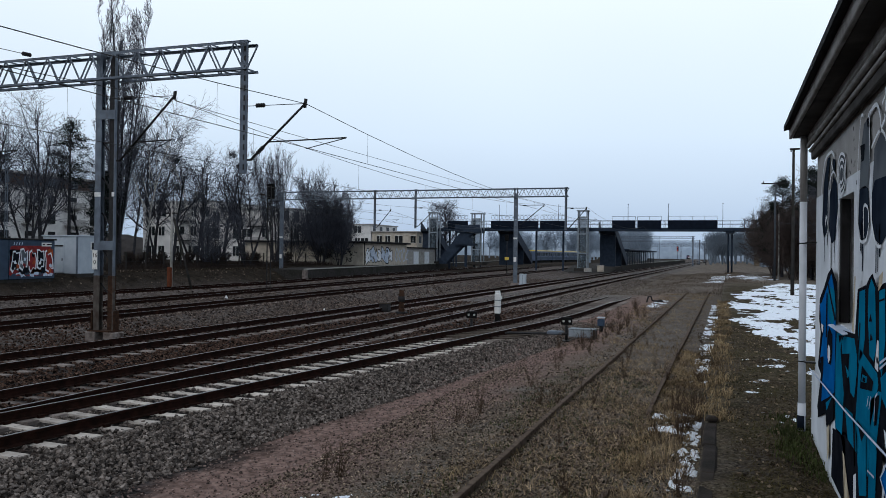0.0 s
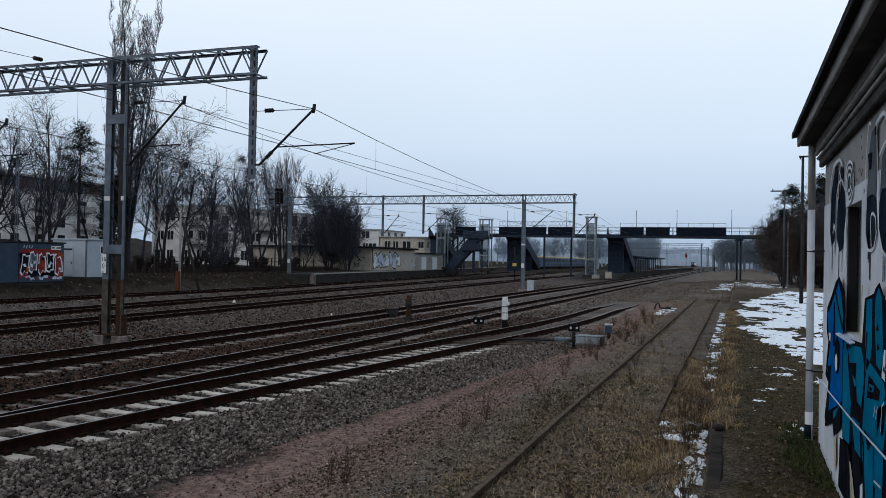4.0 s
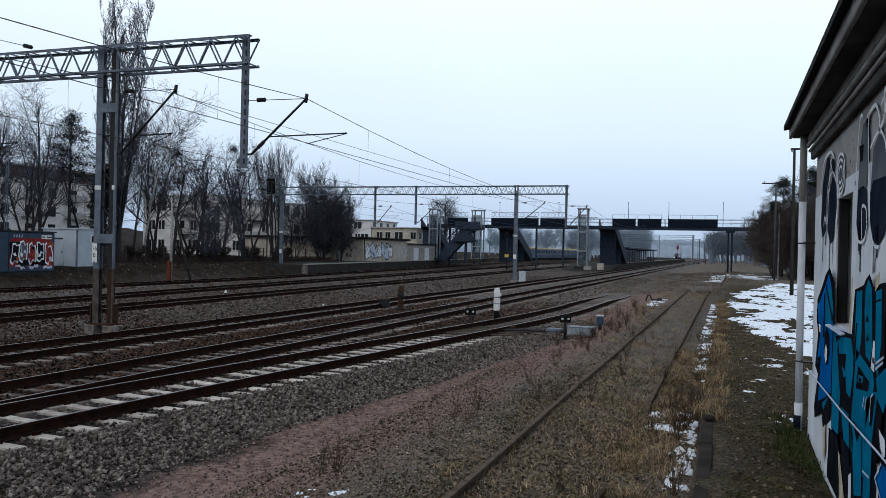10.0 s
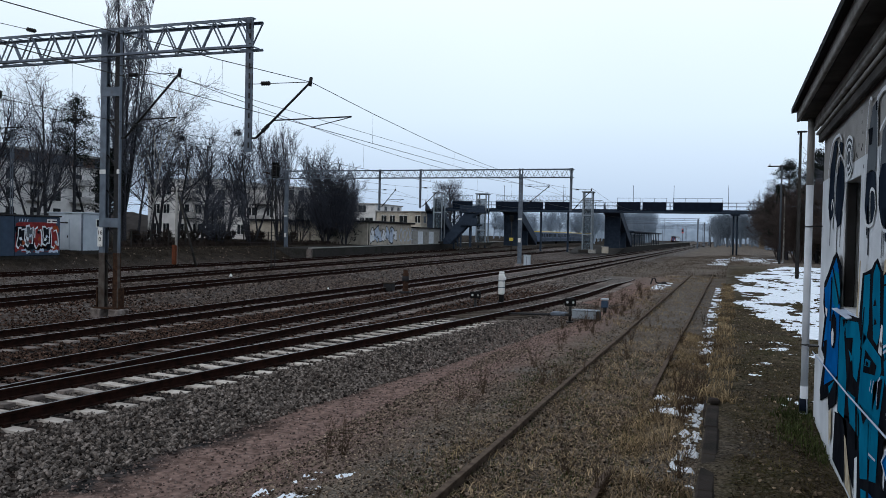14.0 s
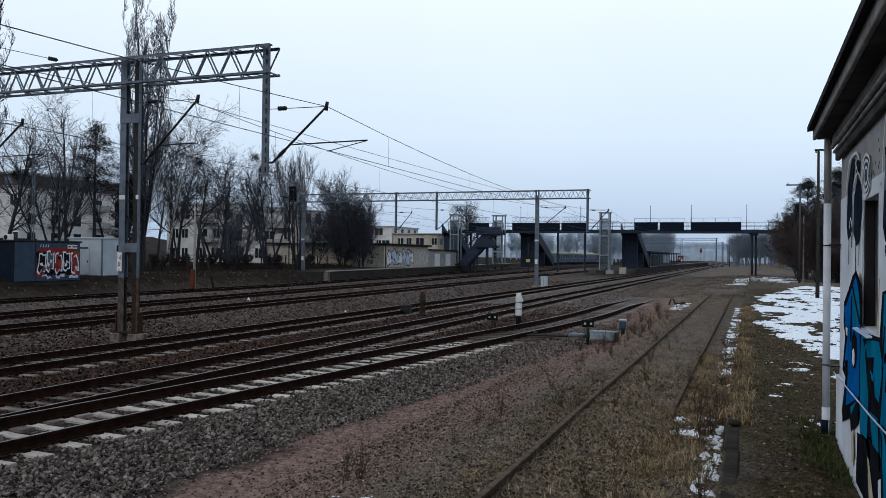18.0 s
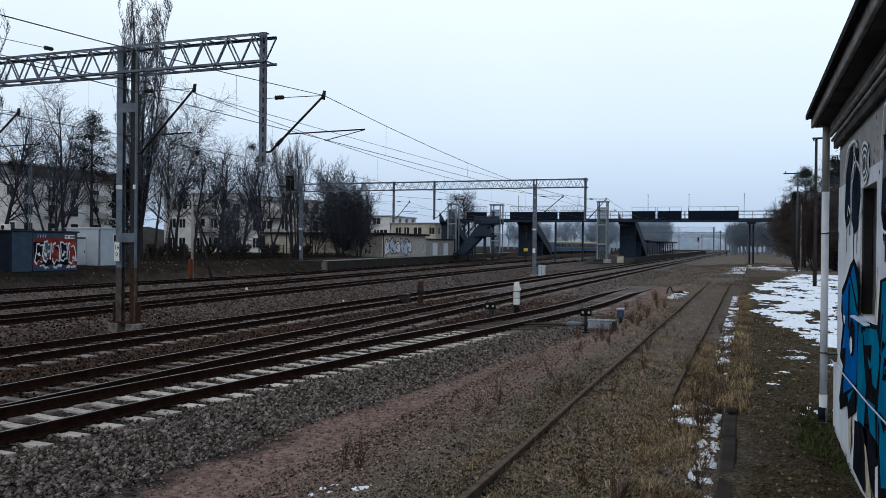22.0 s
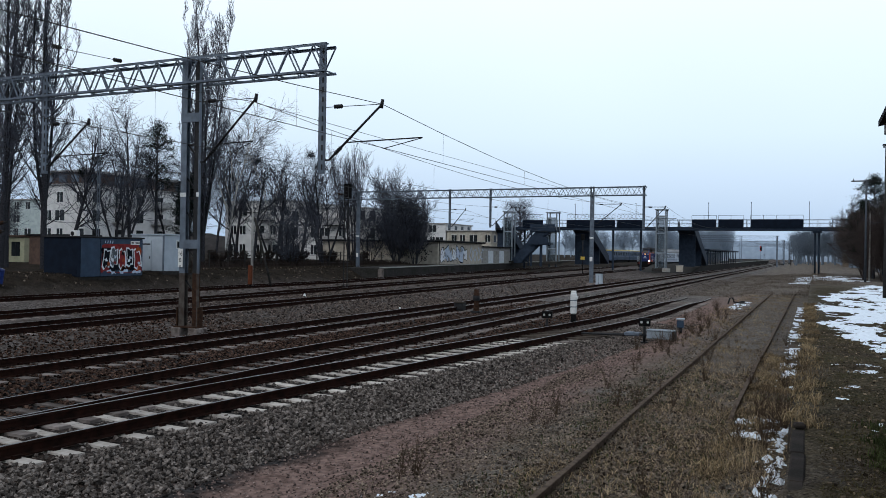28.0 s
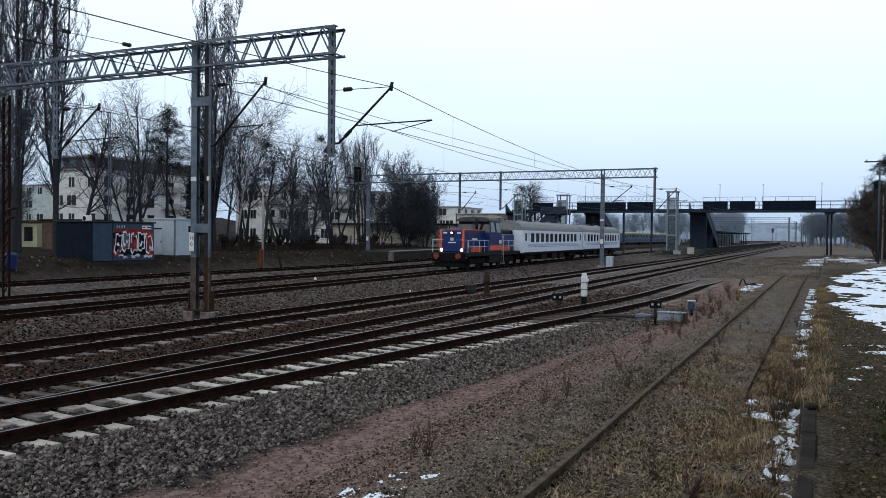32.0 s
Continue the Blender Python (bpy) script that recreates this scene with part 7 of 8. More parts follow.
def station_shed():
    x0, x1, y0, y1, b, h = -66.0, -47.3, 102.3, 118.6, 0.86, 3.1
    s = thing("station_shed", pose(0, 0, 0), "long low shed with stained cream render and white graffiti", "shed")
    part("wall", Geo().box(((x0 + x1) / 2, (y0 + y1) / 2, b + h / 2), (x1 - x0, y1 - y0, h)), PLASTER_OLD, s)
    part("roof", Geo().box(((x0 + x1) / 2, (y0 + y1) / 2, b + h + 0.13), (x1 - x0 + 1.0, y1 - y0 + 1.0, 0.26), 0.05), FELT, s)
    part("annex", Geo().box(((x0 + x1) / 2, 125.5, b + 1.3), (x1 - x0 - 0.1, 13.6, 2.6)), PLASTER_GREY, s, "lower grey annex")
    part("annex_roof", Geo().box(((x0 + x1) / 2, 125.6, b + 2.66), (x1 - x0 + 0.6, 14.0, 0.14), 0.03), FELT, s)
    for i in range(5):
        part("garage_door", Geo().box((x1 - 0.02, 120.2 + i * 2.5, b + 1.05), (0.08, 2.1, 2.0), 0.01), PLASTER if i in (1, 3) else CONCRETE, s, "pale grey metal garage door")
    part("downpipe", Geo().rod((x1 + 0.06, y0 + 0.4, b), (x1 + 0.06, y0 + 0.4, b + h), 0.06, n=8), STEEL_DARK, s)
    rng = random.Random(5)
    for i in range(7):
        y = 103.9 + i * 1.35
        k = blob(y, b + 1.4 + rng.uniform(-0.12, 0.12), 0.78, 1.0, i + 3, rng.uniform(-0.25, 0.25), 0.8, 18, 3)
        part("graffiti_letter", Geo().add([(x1 + 0.006 + 0.001 * i, a, c) for a, c in k], [tuple(range(len(k)))]), GRAF_BLACK, s, "black letter outline")
        k = [(y + (a - y) * 0.84, b + 1.4 + (c - b - 1.4) * 0.86) for a, c in k]
        part("graffiti_letter", Geo().add([(x1 + 0.016 + 0.001 * i, a, c) for a, c in k], [tuple(range(len(k)))]), GRAF_PALE if i % 3 else GRAF_WHITE, s, "pale blue graffiti letter")
        for q in range(3):
            a0, c0 = y + rng.uniform(-0.35, 0.35), b + 1.4 + rng.uniform(-0.6, 0.6)
            g = Geo().bar((x1 + 0.026, a0, c0), (x1 + 0.026, a0 + rng.uniform(-0.35, 0.35), c0 + rng.uniform(0.2, 0.6)), 0.09, 0.008, up=(1, 0, 0))
            part("graffiti_stroke", g, GRAF_BLACK, s)
    for i in range(4):
        ring = blob(114.4 + i * 1.5, b + 1.4, 0.6, 0.85, i + 40, 0.1, 0.7, 16)
        g = Geo()
        for p, q in zip(ring, ring[1:] + ring[:1]):
            g.bar((x1 + 0.012, p[0], p[1]), (x1 + 0.012, q[0], q[1]), 0.13, 0.008, up=(1, 0, 0))
        part("graffiti_outline", g, GRAF_PALE, s, "pale outlined letter")
    for i in range(34):
        x, z = -50.2 + rng.uniform(-1.7, 1.7), b + 1.35 + rng.uniform(-0.7, 0.8)
        pts = [(x, z)]
        for _ in range(3):
            pts.append((pts[-1][0] + rng.uniform(-0.4, 0.4), pts[-1][1] + rng.uniform(-0.45, 0.45)))
        g = Geo()
        for p, q in zip(pts, pts[1:]):
            g.bar((p[0], y0 - 0.008, p[1]), (q[0], y0 - 0.008, q[1]), 0.07, 0.006, up=(0, 1, 0))
        part("graffiti_stroke", g, GRAF_BLACK, s, "thin black scribble")
    return s


station_shed()


def equipment_house():
    c = thing("equipment_container", pose(0, 0, 0), "low dark blue equipment house with a bright graffiti wall", "container")
    z0, z1 = 0.7, 3.17
    part("body", Geo().box((-43.15, 39.45, (z0 + z1) / 2), (3.3, 5.1, z1 - z0), 0.03), BLUE_DARK, c, "dark blue sheet walls")
    part("roof", Geo().box((-43.15, 39.45, z1 + 0.05), (3.5, 5.3, 0.1), 0.02), STEEL_DARK, c)
    part("skirt", Geo().box((-43.15, 39.45, 0.6), (3.2, 5.0, 0.3)), CONCRETE_DARK, c)
    part("hatch", Geo().box((-42.3, 36.89, 1.45), (0.9, 0.02, 1.1), 0.006), BLUE_DARK, c)
    X = -41.49
    part("panel", Geo().box((X, 37.62, (z0 + z1) / 2), (0.03, 1.5, z1 - z0 - 0.04), 0.01), BLUE_GREY, c, "plain blue grey panel")
    part("panel", Geo().box((X, 40.2, (z0 + z1) / 2), (0.03, 3.56, z1 - z0 - 0.04), 0.01), BLUE_GREY, c)
    ac = part("air_conditioner", Geo().box((-42.5, 37.3, 3.42), (0.55, 0.28, 0.4), 0.02), SIGN_WHITE, c, "white air conditioner on the roof")
    part("fan_grille", Geo().rod((-42.57, 37.155, 3.42), (-42.57, 37.14, 3.42), 0.15, n=16), LOCO_GREY, ac)
    rng = random.Random(9)

    def patch(pts, layer, m, name="graffiti_shape"):
        part(name, Geo().add([(X + 0.018 + 0.002 * layer, a, b) for a, b in pts], [tuple(range(len(pts)))]), m, c)

    def block(cy, cz, w, h, lean, seed):
        """A sharp leaning letter body."""
        k = random.Random(seed)
        return [(cy + (u * w + lean * v * h) + k.uniform(-0.05, 0.05), cz + v * h + k.uniform(-0.06, 0.06)) for u, v in ((-0.5, -0.5), (-0.1, -0.62), (0.1, -0.4), (0.5, -0.5), (0.56, 0.1), (0.4, 0.5), (0.05, 0.42), (-0.1, 0.58), (-0.5, 0.5), (-0.42, 0.05))]

    patch(blob(40.18, 1.86, 1.72, 0.98, 2, 0, 0.12, 34, 7), 0, GRAF_RED, "graffiti_ground")
    patch(blob(40.1, 1.8, 1.5, 0.78, 5, 0, 0.35, 34, 4), 1, GRAF_BLACK)
    for i, (cy, cz, w, h) in enumerate(((38.75, 2.2, 0.5, 0.5), (41.6, 2.3, 0.5, 0.6), (40.2, 2.45, 0.8, 0.25), (41.5, 1.35, 0.5, 0.6), (38.7, 1.5, 0.4, 0.4), (40.4, 1.25, 0.9, 0.35))):
        patch(block(cy, cz, w, h, 0.1, 60 + i), 1, GRAF_ORANGE if i % 2 else GRAF_RED)
    for i in range(5):
        cy, cz = 38.85 + i * 0.66, 1.85 + 0.12 * (i % 2)
        patch(block(cy, cz, 0.62, 1.15, 0.16 - 0.07 * i, i), 2 + i % 2, GRAF_WHITE)
        patch([(cy + (a - cy) * 0.76, cz + (b - cz) * 0.84) for a, b in block(cy, cz, 0.62, 1.15, 0.16 - 0.07 * i, i)], 4, (GRAF_BLACK, GRAF_GREY, GRAF_RED, GRAF_BLACK, GRAF_RED)[i])
        for q in range(3):
            patch(block(cy + rng.uniform(-0.2, 0.2), cz + rng.uniform(-0.4, 0.4), 0.22, 0.2, rng.uniform(-0.4, 0.4), 20 + 3 * i + q), 5 + q, (GRAF_WHITE, GRAF_RED, GRAF_BLACK, GRAF_PALE, GRAF_ORANGE)[(i + 2 * q) % 5])
    for i in range(9):
        patch(block(38.7 + i * 0.36, 1.02 + rng.uniform(-0.06, 0.06), 0.36, 0.14, rng.uniform(-0.5, 0.5), 40 + i), 8, GRAF_PALE if i % 3 else BLUE_GREY)
    for i in range(4):
        g = Geo().bar((X + 0.02, 38.75 + i * 0.2, 2.84), (X + 0.02, 38.8 + i * 0.2, 3.02), 0.05, 0.006, up=(1, 0, 0))
        part("graffiti_stroke", g, GRAF_PALE, c, "pale scribble")
    s = part("sign", Geo().box((X + 0.03, 41.3, 2.9), (0.02, 0.8, 0.24)), SIGN_WHITE, c, "white sign with dark bars")
    for y in (41.05, 41.4, 41.6):
        part("bar", Geo().box((X + 0.043, y, 2.9), (0.004, 0.2, 0.08)), BLACK, s)
    return c


equipment_house()


def relay_cabin():
    c = thing("relay_cabin", pose(0, 0, 0), "white prefabricated relay cabin with a small window and grey door", "cabin")
    z0 = 0.9
    part("body", Geo().box((-43.5, 45.7, z0 + 1.3), (3.0, 2.4, 2.6), 0.03), CABIN_WHITE, c)
    part("roof", Geo().box((-43.5, 45.7, z0 + 2.64), (3.16, 2.56, 0.1), 0.02), CABIN_WHITE, c)
    part("base", Geo().box((-43.5, 45.7, z0 - 0.2), (3.1, 2.5, 0.5)), CONCRETE_DARK, c)
    part("corner_post", Geo().box((-42.02, 44.5, z0 + 1.3), (0.1, 0.1, 2.6), 0.01), STEEL_GREY, c)
    part("lock", Geo().box((-43.25, 44.44, z0 + 1.0), (0.08, 0.03, 0.16), 0.01), STEEL_DARK, c)
    d = part("door", Geo().box((-43.6, 44.48, z0 + 1.15), (0.95, 0.05, 2.1), 0.01), CABIN_WHITE, c)
    part("louvre", Geo().box((-43.6, 44.44, z0 + 1.95), (0.8, 0.02, 0.1)), STEEL_DARK, d)
    w = part("window", Geo().box((-41.99, 46.1, z0 + 1.95), (0.06, 0.75, 0.6), 0.01), WHITE, c)
    part("pane", Geo().box((-41.96, 46.1, z0 + 1.95), (0.02, 0.6, 0.46)), GLASS_DARK, w)
    return c


relay_cabin()


def kiosk():
    k = thing("garden_kiosk", pose(-66.2, 52.6, 0.95), "small pale yellow kiosk with a dark window and brown roof", "kiosk")
    part("wall", Geo().box((0, 0, 1.2), (2.4, 2.2, 2.4), 0.02), KIOSK_YELLOW, k)
    part("roof", Geo().box((0, 0, 2.5), (2.8, 2.6, 0.22), 0.04), MANSARD, k)
    w = part("window", Geo().box((0.1, -1.1, 1.35), (1.1, 0.06, 1.3), 0.01), GLASS_DARK, k)
    part("bars", Geo().box((0.1, -1.14, 1.35), (0.05, 0.03, 1.3)), STEEL_DARK, w)
    part("window", Geo().box((1.2, 0, 1.35), (0.06, 1.0, 1.3), 0.01), GLASS_DARK, k)


kiosk()
sh = thing("garden_shed", pose(-58.5, 50.2, 0.95), "low brown garden shed behind the container", "shed")
part("wall", Geo().box((0, 0, 1.25), (5.5, 2.4, 2.5), 0.02), MANSARD, sh)
part("roof", Geo().box((0, 0, 2.58), (5.9, 2.8, 0.16), 0.03), FELT, sh)
part("door", Geo().box((1.2, -1.22, 1.0), (0.9, 0.05, 2.0), 0.01), BRICK, sh)


def yellow_train(x, y, cars, label):
    t = thing("parked_train", pose(x, y, 0, 0, 0, 0), label, "train")
    for i in range(cars):
        o = i * 20.5
        part("body", Geo().box((0, o + 10, 2.35), (2.9, 20, 2.4), 0.12), TRAM_BLUE, t)
        part("roof", Geo().box((0, o + 10, 3.68), (2.7, 20, 0.28), 0.1), YELLOW, t, "yellow roof edge")
        part("waist_band", Geo().box((1.455, o + 10, 1.75), (0.03, 19.6, 0.5)), BLUE_GREY, t, "dull blue waist band")
        part("underframe", Geo().box((0, o + 10, 0.8), (2.4, 18, 0.6)), BLACK, t)
        for j in range(9):
            part("window", Geo().box((1.46, o + 1.6 + j * 2.1, 2.8), (0.03, 1.5, 0.85)), GLASS_DARK, t)
        for j in (5.0, 14.5):
            part("door", Geo().box((1.47, o + j, 2.2), (0.04, 1.3, 2.0)), BLUE_GREY, t)
    part("front", Geo().box((0, -0.06, 2.2), (2.8, 0.14, 2.2), 0.05), TRAM_BLUE, t)


yellow_train(-47.5, 205, 4, "parked blue and yellow suburban train at the far platform")


def fence(x0, y0, x1, y1, label):
    f = thing("wire_fence", pose(0, 0, 0), label, "fence")
    n = int(math.hypot(x1 - x0, y1 - y0) / 2.6)
    for i in range(n + 1):
        x, y = x0 + (x1 - x0) * i / n, y0 + (y1 - y0) * i / n
        z = ground_z(x, y)
        part("post", Geo().box((x, y, z + 0.75), (0.1, 0.1, 1.6)), CONCRETE_DARK, f)
    for h in (0.3, 0.7, 1.1, 1.45):
        part("wire", Geo().rod((x0, y0, ground_z(x0, y0) + h), (x1, y1, ground_z(x1, y1) + h), 0.012, n=4), CABLE, f)


gw = thing("garden_wall", pose(0, 0, 0), "tan rendered garden wall in front of the apartment blocks", "wall")
for i in range(9):
    part("panel", Geo().box((-74.0 - 0.9 * i, 62 + i * 2.9, 1.9), (0.25, 2.86, 1.9 + 0.1 * (i % 2)), 0.02), GARDEN_WALL, gw)
    part("post", Geo().box((-73.97 - 0.9 * i, 60.5 + i * 2.9, 2.0), (0.36, 0.36, 2.3), 0.03), GARDEN_WALL, gw)

fence(-49.0, 50, -50.5, 92, "low concrete post and wire fence along the bank")
# ---- small things beside the tracks ----
def dwarf_signal(x, y, turn):
    s = thing("dwarf_signal", pose(x, y, ground_z(x, y) - 0.03, 0, 0, turn), "low black shunting signal with two pale lenses", "signal", "dwarf signals")
    top = 0.58 - ground_z(x, y)
    part("head", Geo().box((0, 0, top - 0.14), (0.38, 0.2, 0.25), 0.02), BLACK, s)
    for dx in (-0.1, 0.1):
        part("lens", Geo().rod((dx, -0.1, top - 0.14), (dx, -0.12, top - 0.14), 0.04, n=12), LENS, s)
        part("hood", Geo().box((dx, -0.14, top - 0.08), (0.12, 0.1, 0.012)), BLACK, s)
    part("post", Geo().rod((0, 0, 0), (0, 0, top - 0.28), 0.05, n=10).box((0, 0, 0.04), (0.26, 0.26, 0.08), 0.01), STEEL_DARK, s)


dwarf_signal(-8.76, 28.4, 12)
dwarf_signal(-5.06, 27.2, 12)

m = thing("marker_post", pose(-8.66, 31.6, -0.2), "white painted kilometre post on a black foot", "post")
part("shaft", Geo().box((0, 0, 0.85), (0.23, 0.2, 0.84), 0.04), WHITE, m)
for z in (0.72, 0.98):
    part("band", Geo().box((0, 0, z), (0.25, 0.22, 0.035), 0.01), STEEL_GREY, m)
part("cap", Geo().box((0, 0, 1.3), (0.2, 0.16, 0.1), 0.03), WHITE, m)
part("side_plate", Geo().box((0.15, -0.05, 1.08), (0.07, 0.12, 0.12), 0.01), WHITE, m)
part("foot", Geo().box((0, 0, 0.24), (0.2, 0.17, 0.4), 0.03), BLACK, m)

p = thing("concrete_post", pose(-14.27, 35.2, -0.25), "stubby rust stained concrete post between the tracks", "post")
part("shaft", Geo().lathe((0, 0, 0), [(0.17, 0), (0.15, 0.25), (0.12, 0.55), (0.15, 0.75), (0.15, 1.0), (0.11, 1.0), (0.13, 1.14), (0.0, 1.15)], 8), RUST, p)
part("band", Geo().lathe((0, 0, 0), [(0.155, 0.62), (0.175, 0.68), (0.175, 0.8), (0.155, 0.86)], 8), STEEL_DARK, p)
part("foot", Geo().box((0, 0, 0.08), (0.5, 0.36, 0.16), 0.03), STEEL_DARK, p)

b = thing("cable_box", pose(-15.4, 35.9, -0.25), "small grey concrete cable box with a lid", "box", "cable boxes")
part("body", Geo().box((0, 0, 0.26), (0.44, 0.4, 0.36), 0.02), STEEL_DARK, b)
part("lid", Geo().box((0, 0, 0.47), (0.5, 0.46, 0.06), 0.02), SLEEPER_OLD, b, "paler lid")

b = thing("junction_box", pose(-4.3, 29.9, -0.15), "small blue grey junction box on a short foot", "box", "cable boxes")
part("body", Geo().box((0, 0, 0.33), (0.24, 0.22, 0.26), 0.02), BLUE_GREY, b)
part("lid", Geo().box((0, 0, 0.51), (0.28, 0.26, 0.05), 0.02), CABIN_WHITE, b)
part("foot", Geo().rod((0, 0, 0), (0, 0, 0.2), 0.07, n=10), STEEL_DARK, b)

q = thing("point_machine", pose(-4.5, 26.95, -0.16, 0, 0, -6), "grey point machine with rods to the siding rails", "point machine")
part("housing", Geo().box((0, 0, 0.2), (0.8, 0.42, 0.26), 0.03), LIFT_FRAME, q)
part("lid", Geo().box((0, 0, 0.345), (0.84, 0.46, 0.04), 0.015), LIFT_FRAME, q)
part("end_cap", Geo().box((0.43, 0, 0.18), (0.1, 0.36, 0.34), 0.03), STEEL_DARK, q)
for dy in (-0.12, 0.12):
    part("rod", Geo().rod((-0.4, dy, 0.16), (-2.7, dy + 0.1, 0.08), 0.03, n=8), STEEL_DARK, q)
part("crank", Geo().box((-0.9, 0, 0.18), (0.5, 0.4, 0.12), 0.03), STEEL_GREY, q)
for i in range(5):
    solid("switch_timber", Geo().box((0, 0, 0), (3.3, 0.24, 0.16), 0.015), SLEEPER_OLD, pose(line_a(26.2 + i * 0.62), 26.2 + i * 0.62, -0.22, 0, 0, 6), "dark wooden timber under the point blades", "sleeper", "timbers under the points")
solid("red_marker", Geo().box((0, 0, 0.1), (0.2, 0.14, 0.14), 0.04), RUST, pose(line_a(27.8) + 0.95, 27.8, -0.15, 0, 0, 10), "small red painted block beside the rail", "block")

c = thing("wheel_stop", pose(-4.0, 49.7, -0.15, 0, 0, 20), "bent black wheel stop lying at the end of the siding", "wheel stop")
part("hook", Geo().tube([(-0.5, 0, 0.03), (-0.4, 0, 0.36), (-0.24, 0, 0.38), (-0.16, 0.03, 0.14), (0.1, 0.06, 0.1), (0.3, 0.06, 0.17), (0.45, 0.04, 0.15)], 0.045, 8), STEEL_DARK, c)
part("plate", Geo().box((0.3, 0.04, 0.1), (0.36, 0.24, 0.08), 0.03), STEEL_DARK, c)

w = thing("relay_case", pose(-17.4, 72.0, -0.3), "white trackside relay case beside the mast", "cabinet", "trackside cases")
part("body", Geo().box((0, 0, 0.58), (0.56, 0.42, 1.06), 0.03), CABIN_WHITE, w)
part("lid", Geo().box((0, 0, 1.14), (0.62, 0.48, 0.07), 0.02), CABIN_WHITE, w)
part("door_seam", Geo().box((0, -0.215, 0.58), (0.02, 0.01, 0.96)), STEEL_DARK, w)
w = thing("relay_case", pose(-19.3, 133.0, 0.0), "pinkish grey trackside case near the lift", "cabinet", "trackside cases")
part("body", Geo().box((0, 0, 0.5), (1.0, 0.7, 1.0), 0.03), PLASTER_OLD, w)
part("lid", Geo().box((0, 0, 1.04), (1.1, 0.8, 0.1), 0.02), CONCRETE, w)
w = thing("relay_case", pose(-20.8, 129.5, 0.0), "low pale concrete case near the lift", "cabinet", "trackside cases")
part("body", Geo().box((0, 0, 0.3), (1.1, 0.7, 0.6), 0.03), CONCRETE, w)


def lattice_mast(x, y, z0, z1, wide, material, label, ladder=False, arms=()):
    t = thing("signal_mast", pose(x, y, z0), label, "mast", "masts beside the tracks")
    h = z1 - z0
    for s in (-1, 1):
        part("leg", Geo().box((s * wide / 2, 0, h / 2), (min(0.09, wide * 0.2), min(0.12, wide * 0.2), h)), material, t)
    n = int(h / 0.42)
    for i in range(n):
        part("lacing_bar", Geo().bar((-wide / 2, 0, i * h / n), (wide / 2, 0, (i + 1) * h / n if not ladder else i * h / n), min(0.04, wide * 0.09)), material, t)
    part("footing", Geo().box((0, 0, 0.0), (wide + 0.4, 0.5, 0.3), 0.03), CONCRETE_DARK, t)
    for z, dx in arms:
        part("arm", Geo().rod((0, 0, z), (dx, -0.1, z + 0.12), 0.04, n=8), STEEL_DARK, t)
        ins = Geo()
        insulator(ins, (dx * 0.4, -0.04, z + 0.05), (dx * 0.75, -0.08, z + 0.1))
        part("insulator", ins, RUST, t)
    return t


lattice_mast(-29.0, 21.6, -0.3, 7.8, 0.34, RAIL_SIDE, "rusty lattice mast with insulated arms", arms=((3.35, 0.75), (3.7, 0.9), (5.4, -0.8)))
sm = lattice_mast(-31.1, 51.25, -0.35, 7.35, 0.3, STEEL_DARK, "dark signal mast with a ladder beyond the tracks", True, arms=((7.0, -0.9),))
part("signal_head", Geo().box((0, 0.15, 7.3), (0.55, 0.3, 1.1), 0.05), BLACK, sm)
af = thing("pole_pair", pose(-37.9, 49.2, 0.0), "pale pole with a leaning brace and an orange foot", "pole")
part("pole", Geo().rod((0, 0, 0), (0, 0, 5.6), 0.1, 0.08, 10), CONCRETE, af)
part("brace", Geo().rod((1.6, 0.2, -0.1), (0.2, 0, 4.9), 0.09, 0.07, 10), CONCRETE_DARK, af)
part("foot", Geo().box((-0.05, -0.12, 0.7), (0.28, 0.26, 1.4), 0.03), ORANGE_RUST, af, "orange rusty case")
part("cross_arm", Geo().box((0, 0, 5.3), (1.0, 0.1, 0.1)), STEEL_DARK, af)
lattice_mast(-48.5, 44.6, 0.8, 11.5, 0.2, STEEL_GREY, "thin pale lattice antenna behind the container", arms=())
bin_ = thing("litter_bin", pose(-41.2, 31.0, 0.45), "blue plastic waste bin on the bank", "bin")
part("body", Geo().lathe((0, 0, 0), [(0.26, 0), (0.34, 0.75)], 12), LOCO_BLUE, bin_)
part("lid", Geo().lathe((0, 0, 0.75), [(0.36, 0), (0.36, 0.06), (0.15, 0.16), (0, 0.17)], 12), LOCO_BLUE, bin_)
for x, y in ((-18.9, 36.4), (-28.3, 41.9), (-39.0, 39.2), (-25.0, 28.0)):
    solid("survey_stub", Geo().lathe((0, 0, 0), [(0.1, 0), (0.09, 0.08), (0.05, 0.12), (0.04, 0.18), (0.0, 0.19)], 10), WHITE, pose(x, y, ground_z(x, y) - 0.04), "small white survey stub in the ballast", "marker", "survey stubs")


def light_pole(x, y, z0, h, r, label, arm=True, material=None):
    t = thing("light_pole", pose(x, y, z0), label, "lamp post", "poles by the yard")
    part("pole", Geo().rod((0, 0, -0.2), (0, 0, h), r, r * 0.62, 12), material or CONCRETE_DARK, t)
    if arm:
        part("lamp_head", Geo().box((0.05, 0, h + 0.02), (0.42, 0.18, 0.07), 0.02).rod((-0.1, 0, h - 0.1), (-0.1, 0, h), 0.03, n=8), STEEL_DARK, t)
    else:
        part("cross_arm", Geo().box((0, 0, h - 0.1), (2.6, 0.12, 0.12), 0.02), STEEL_DARK, t)
        for dx in (-1.1, 0, 1.1):
            part("insulator", Geo().rod((dx, 0, h - 0.04), (dx, 0, h + 0.16), 0.05, 0.03, 8), STEEL_GREY, t)
    return t


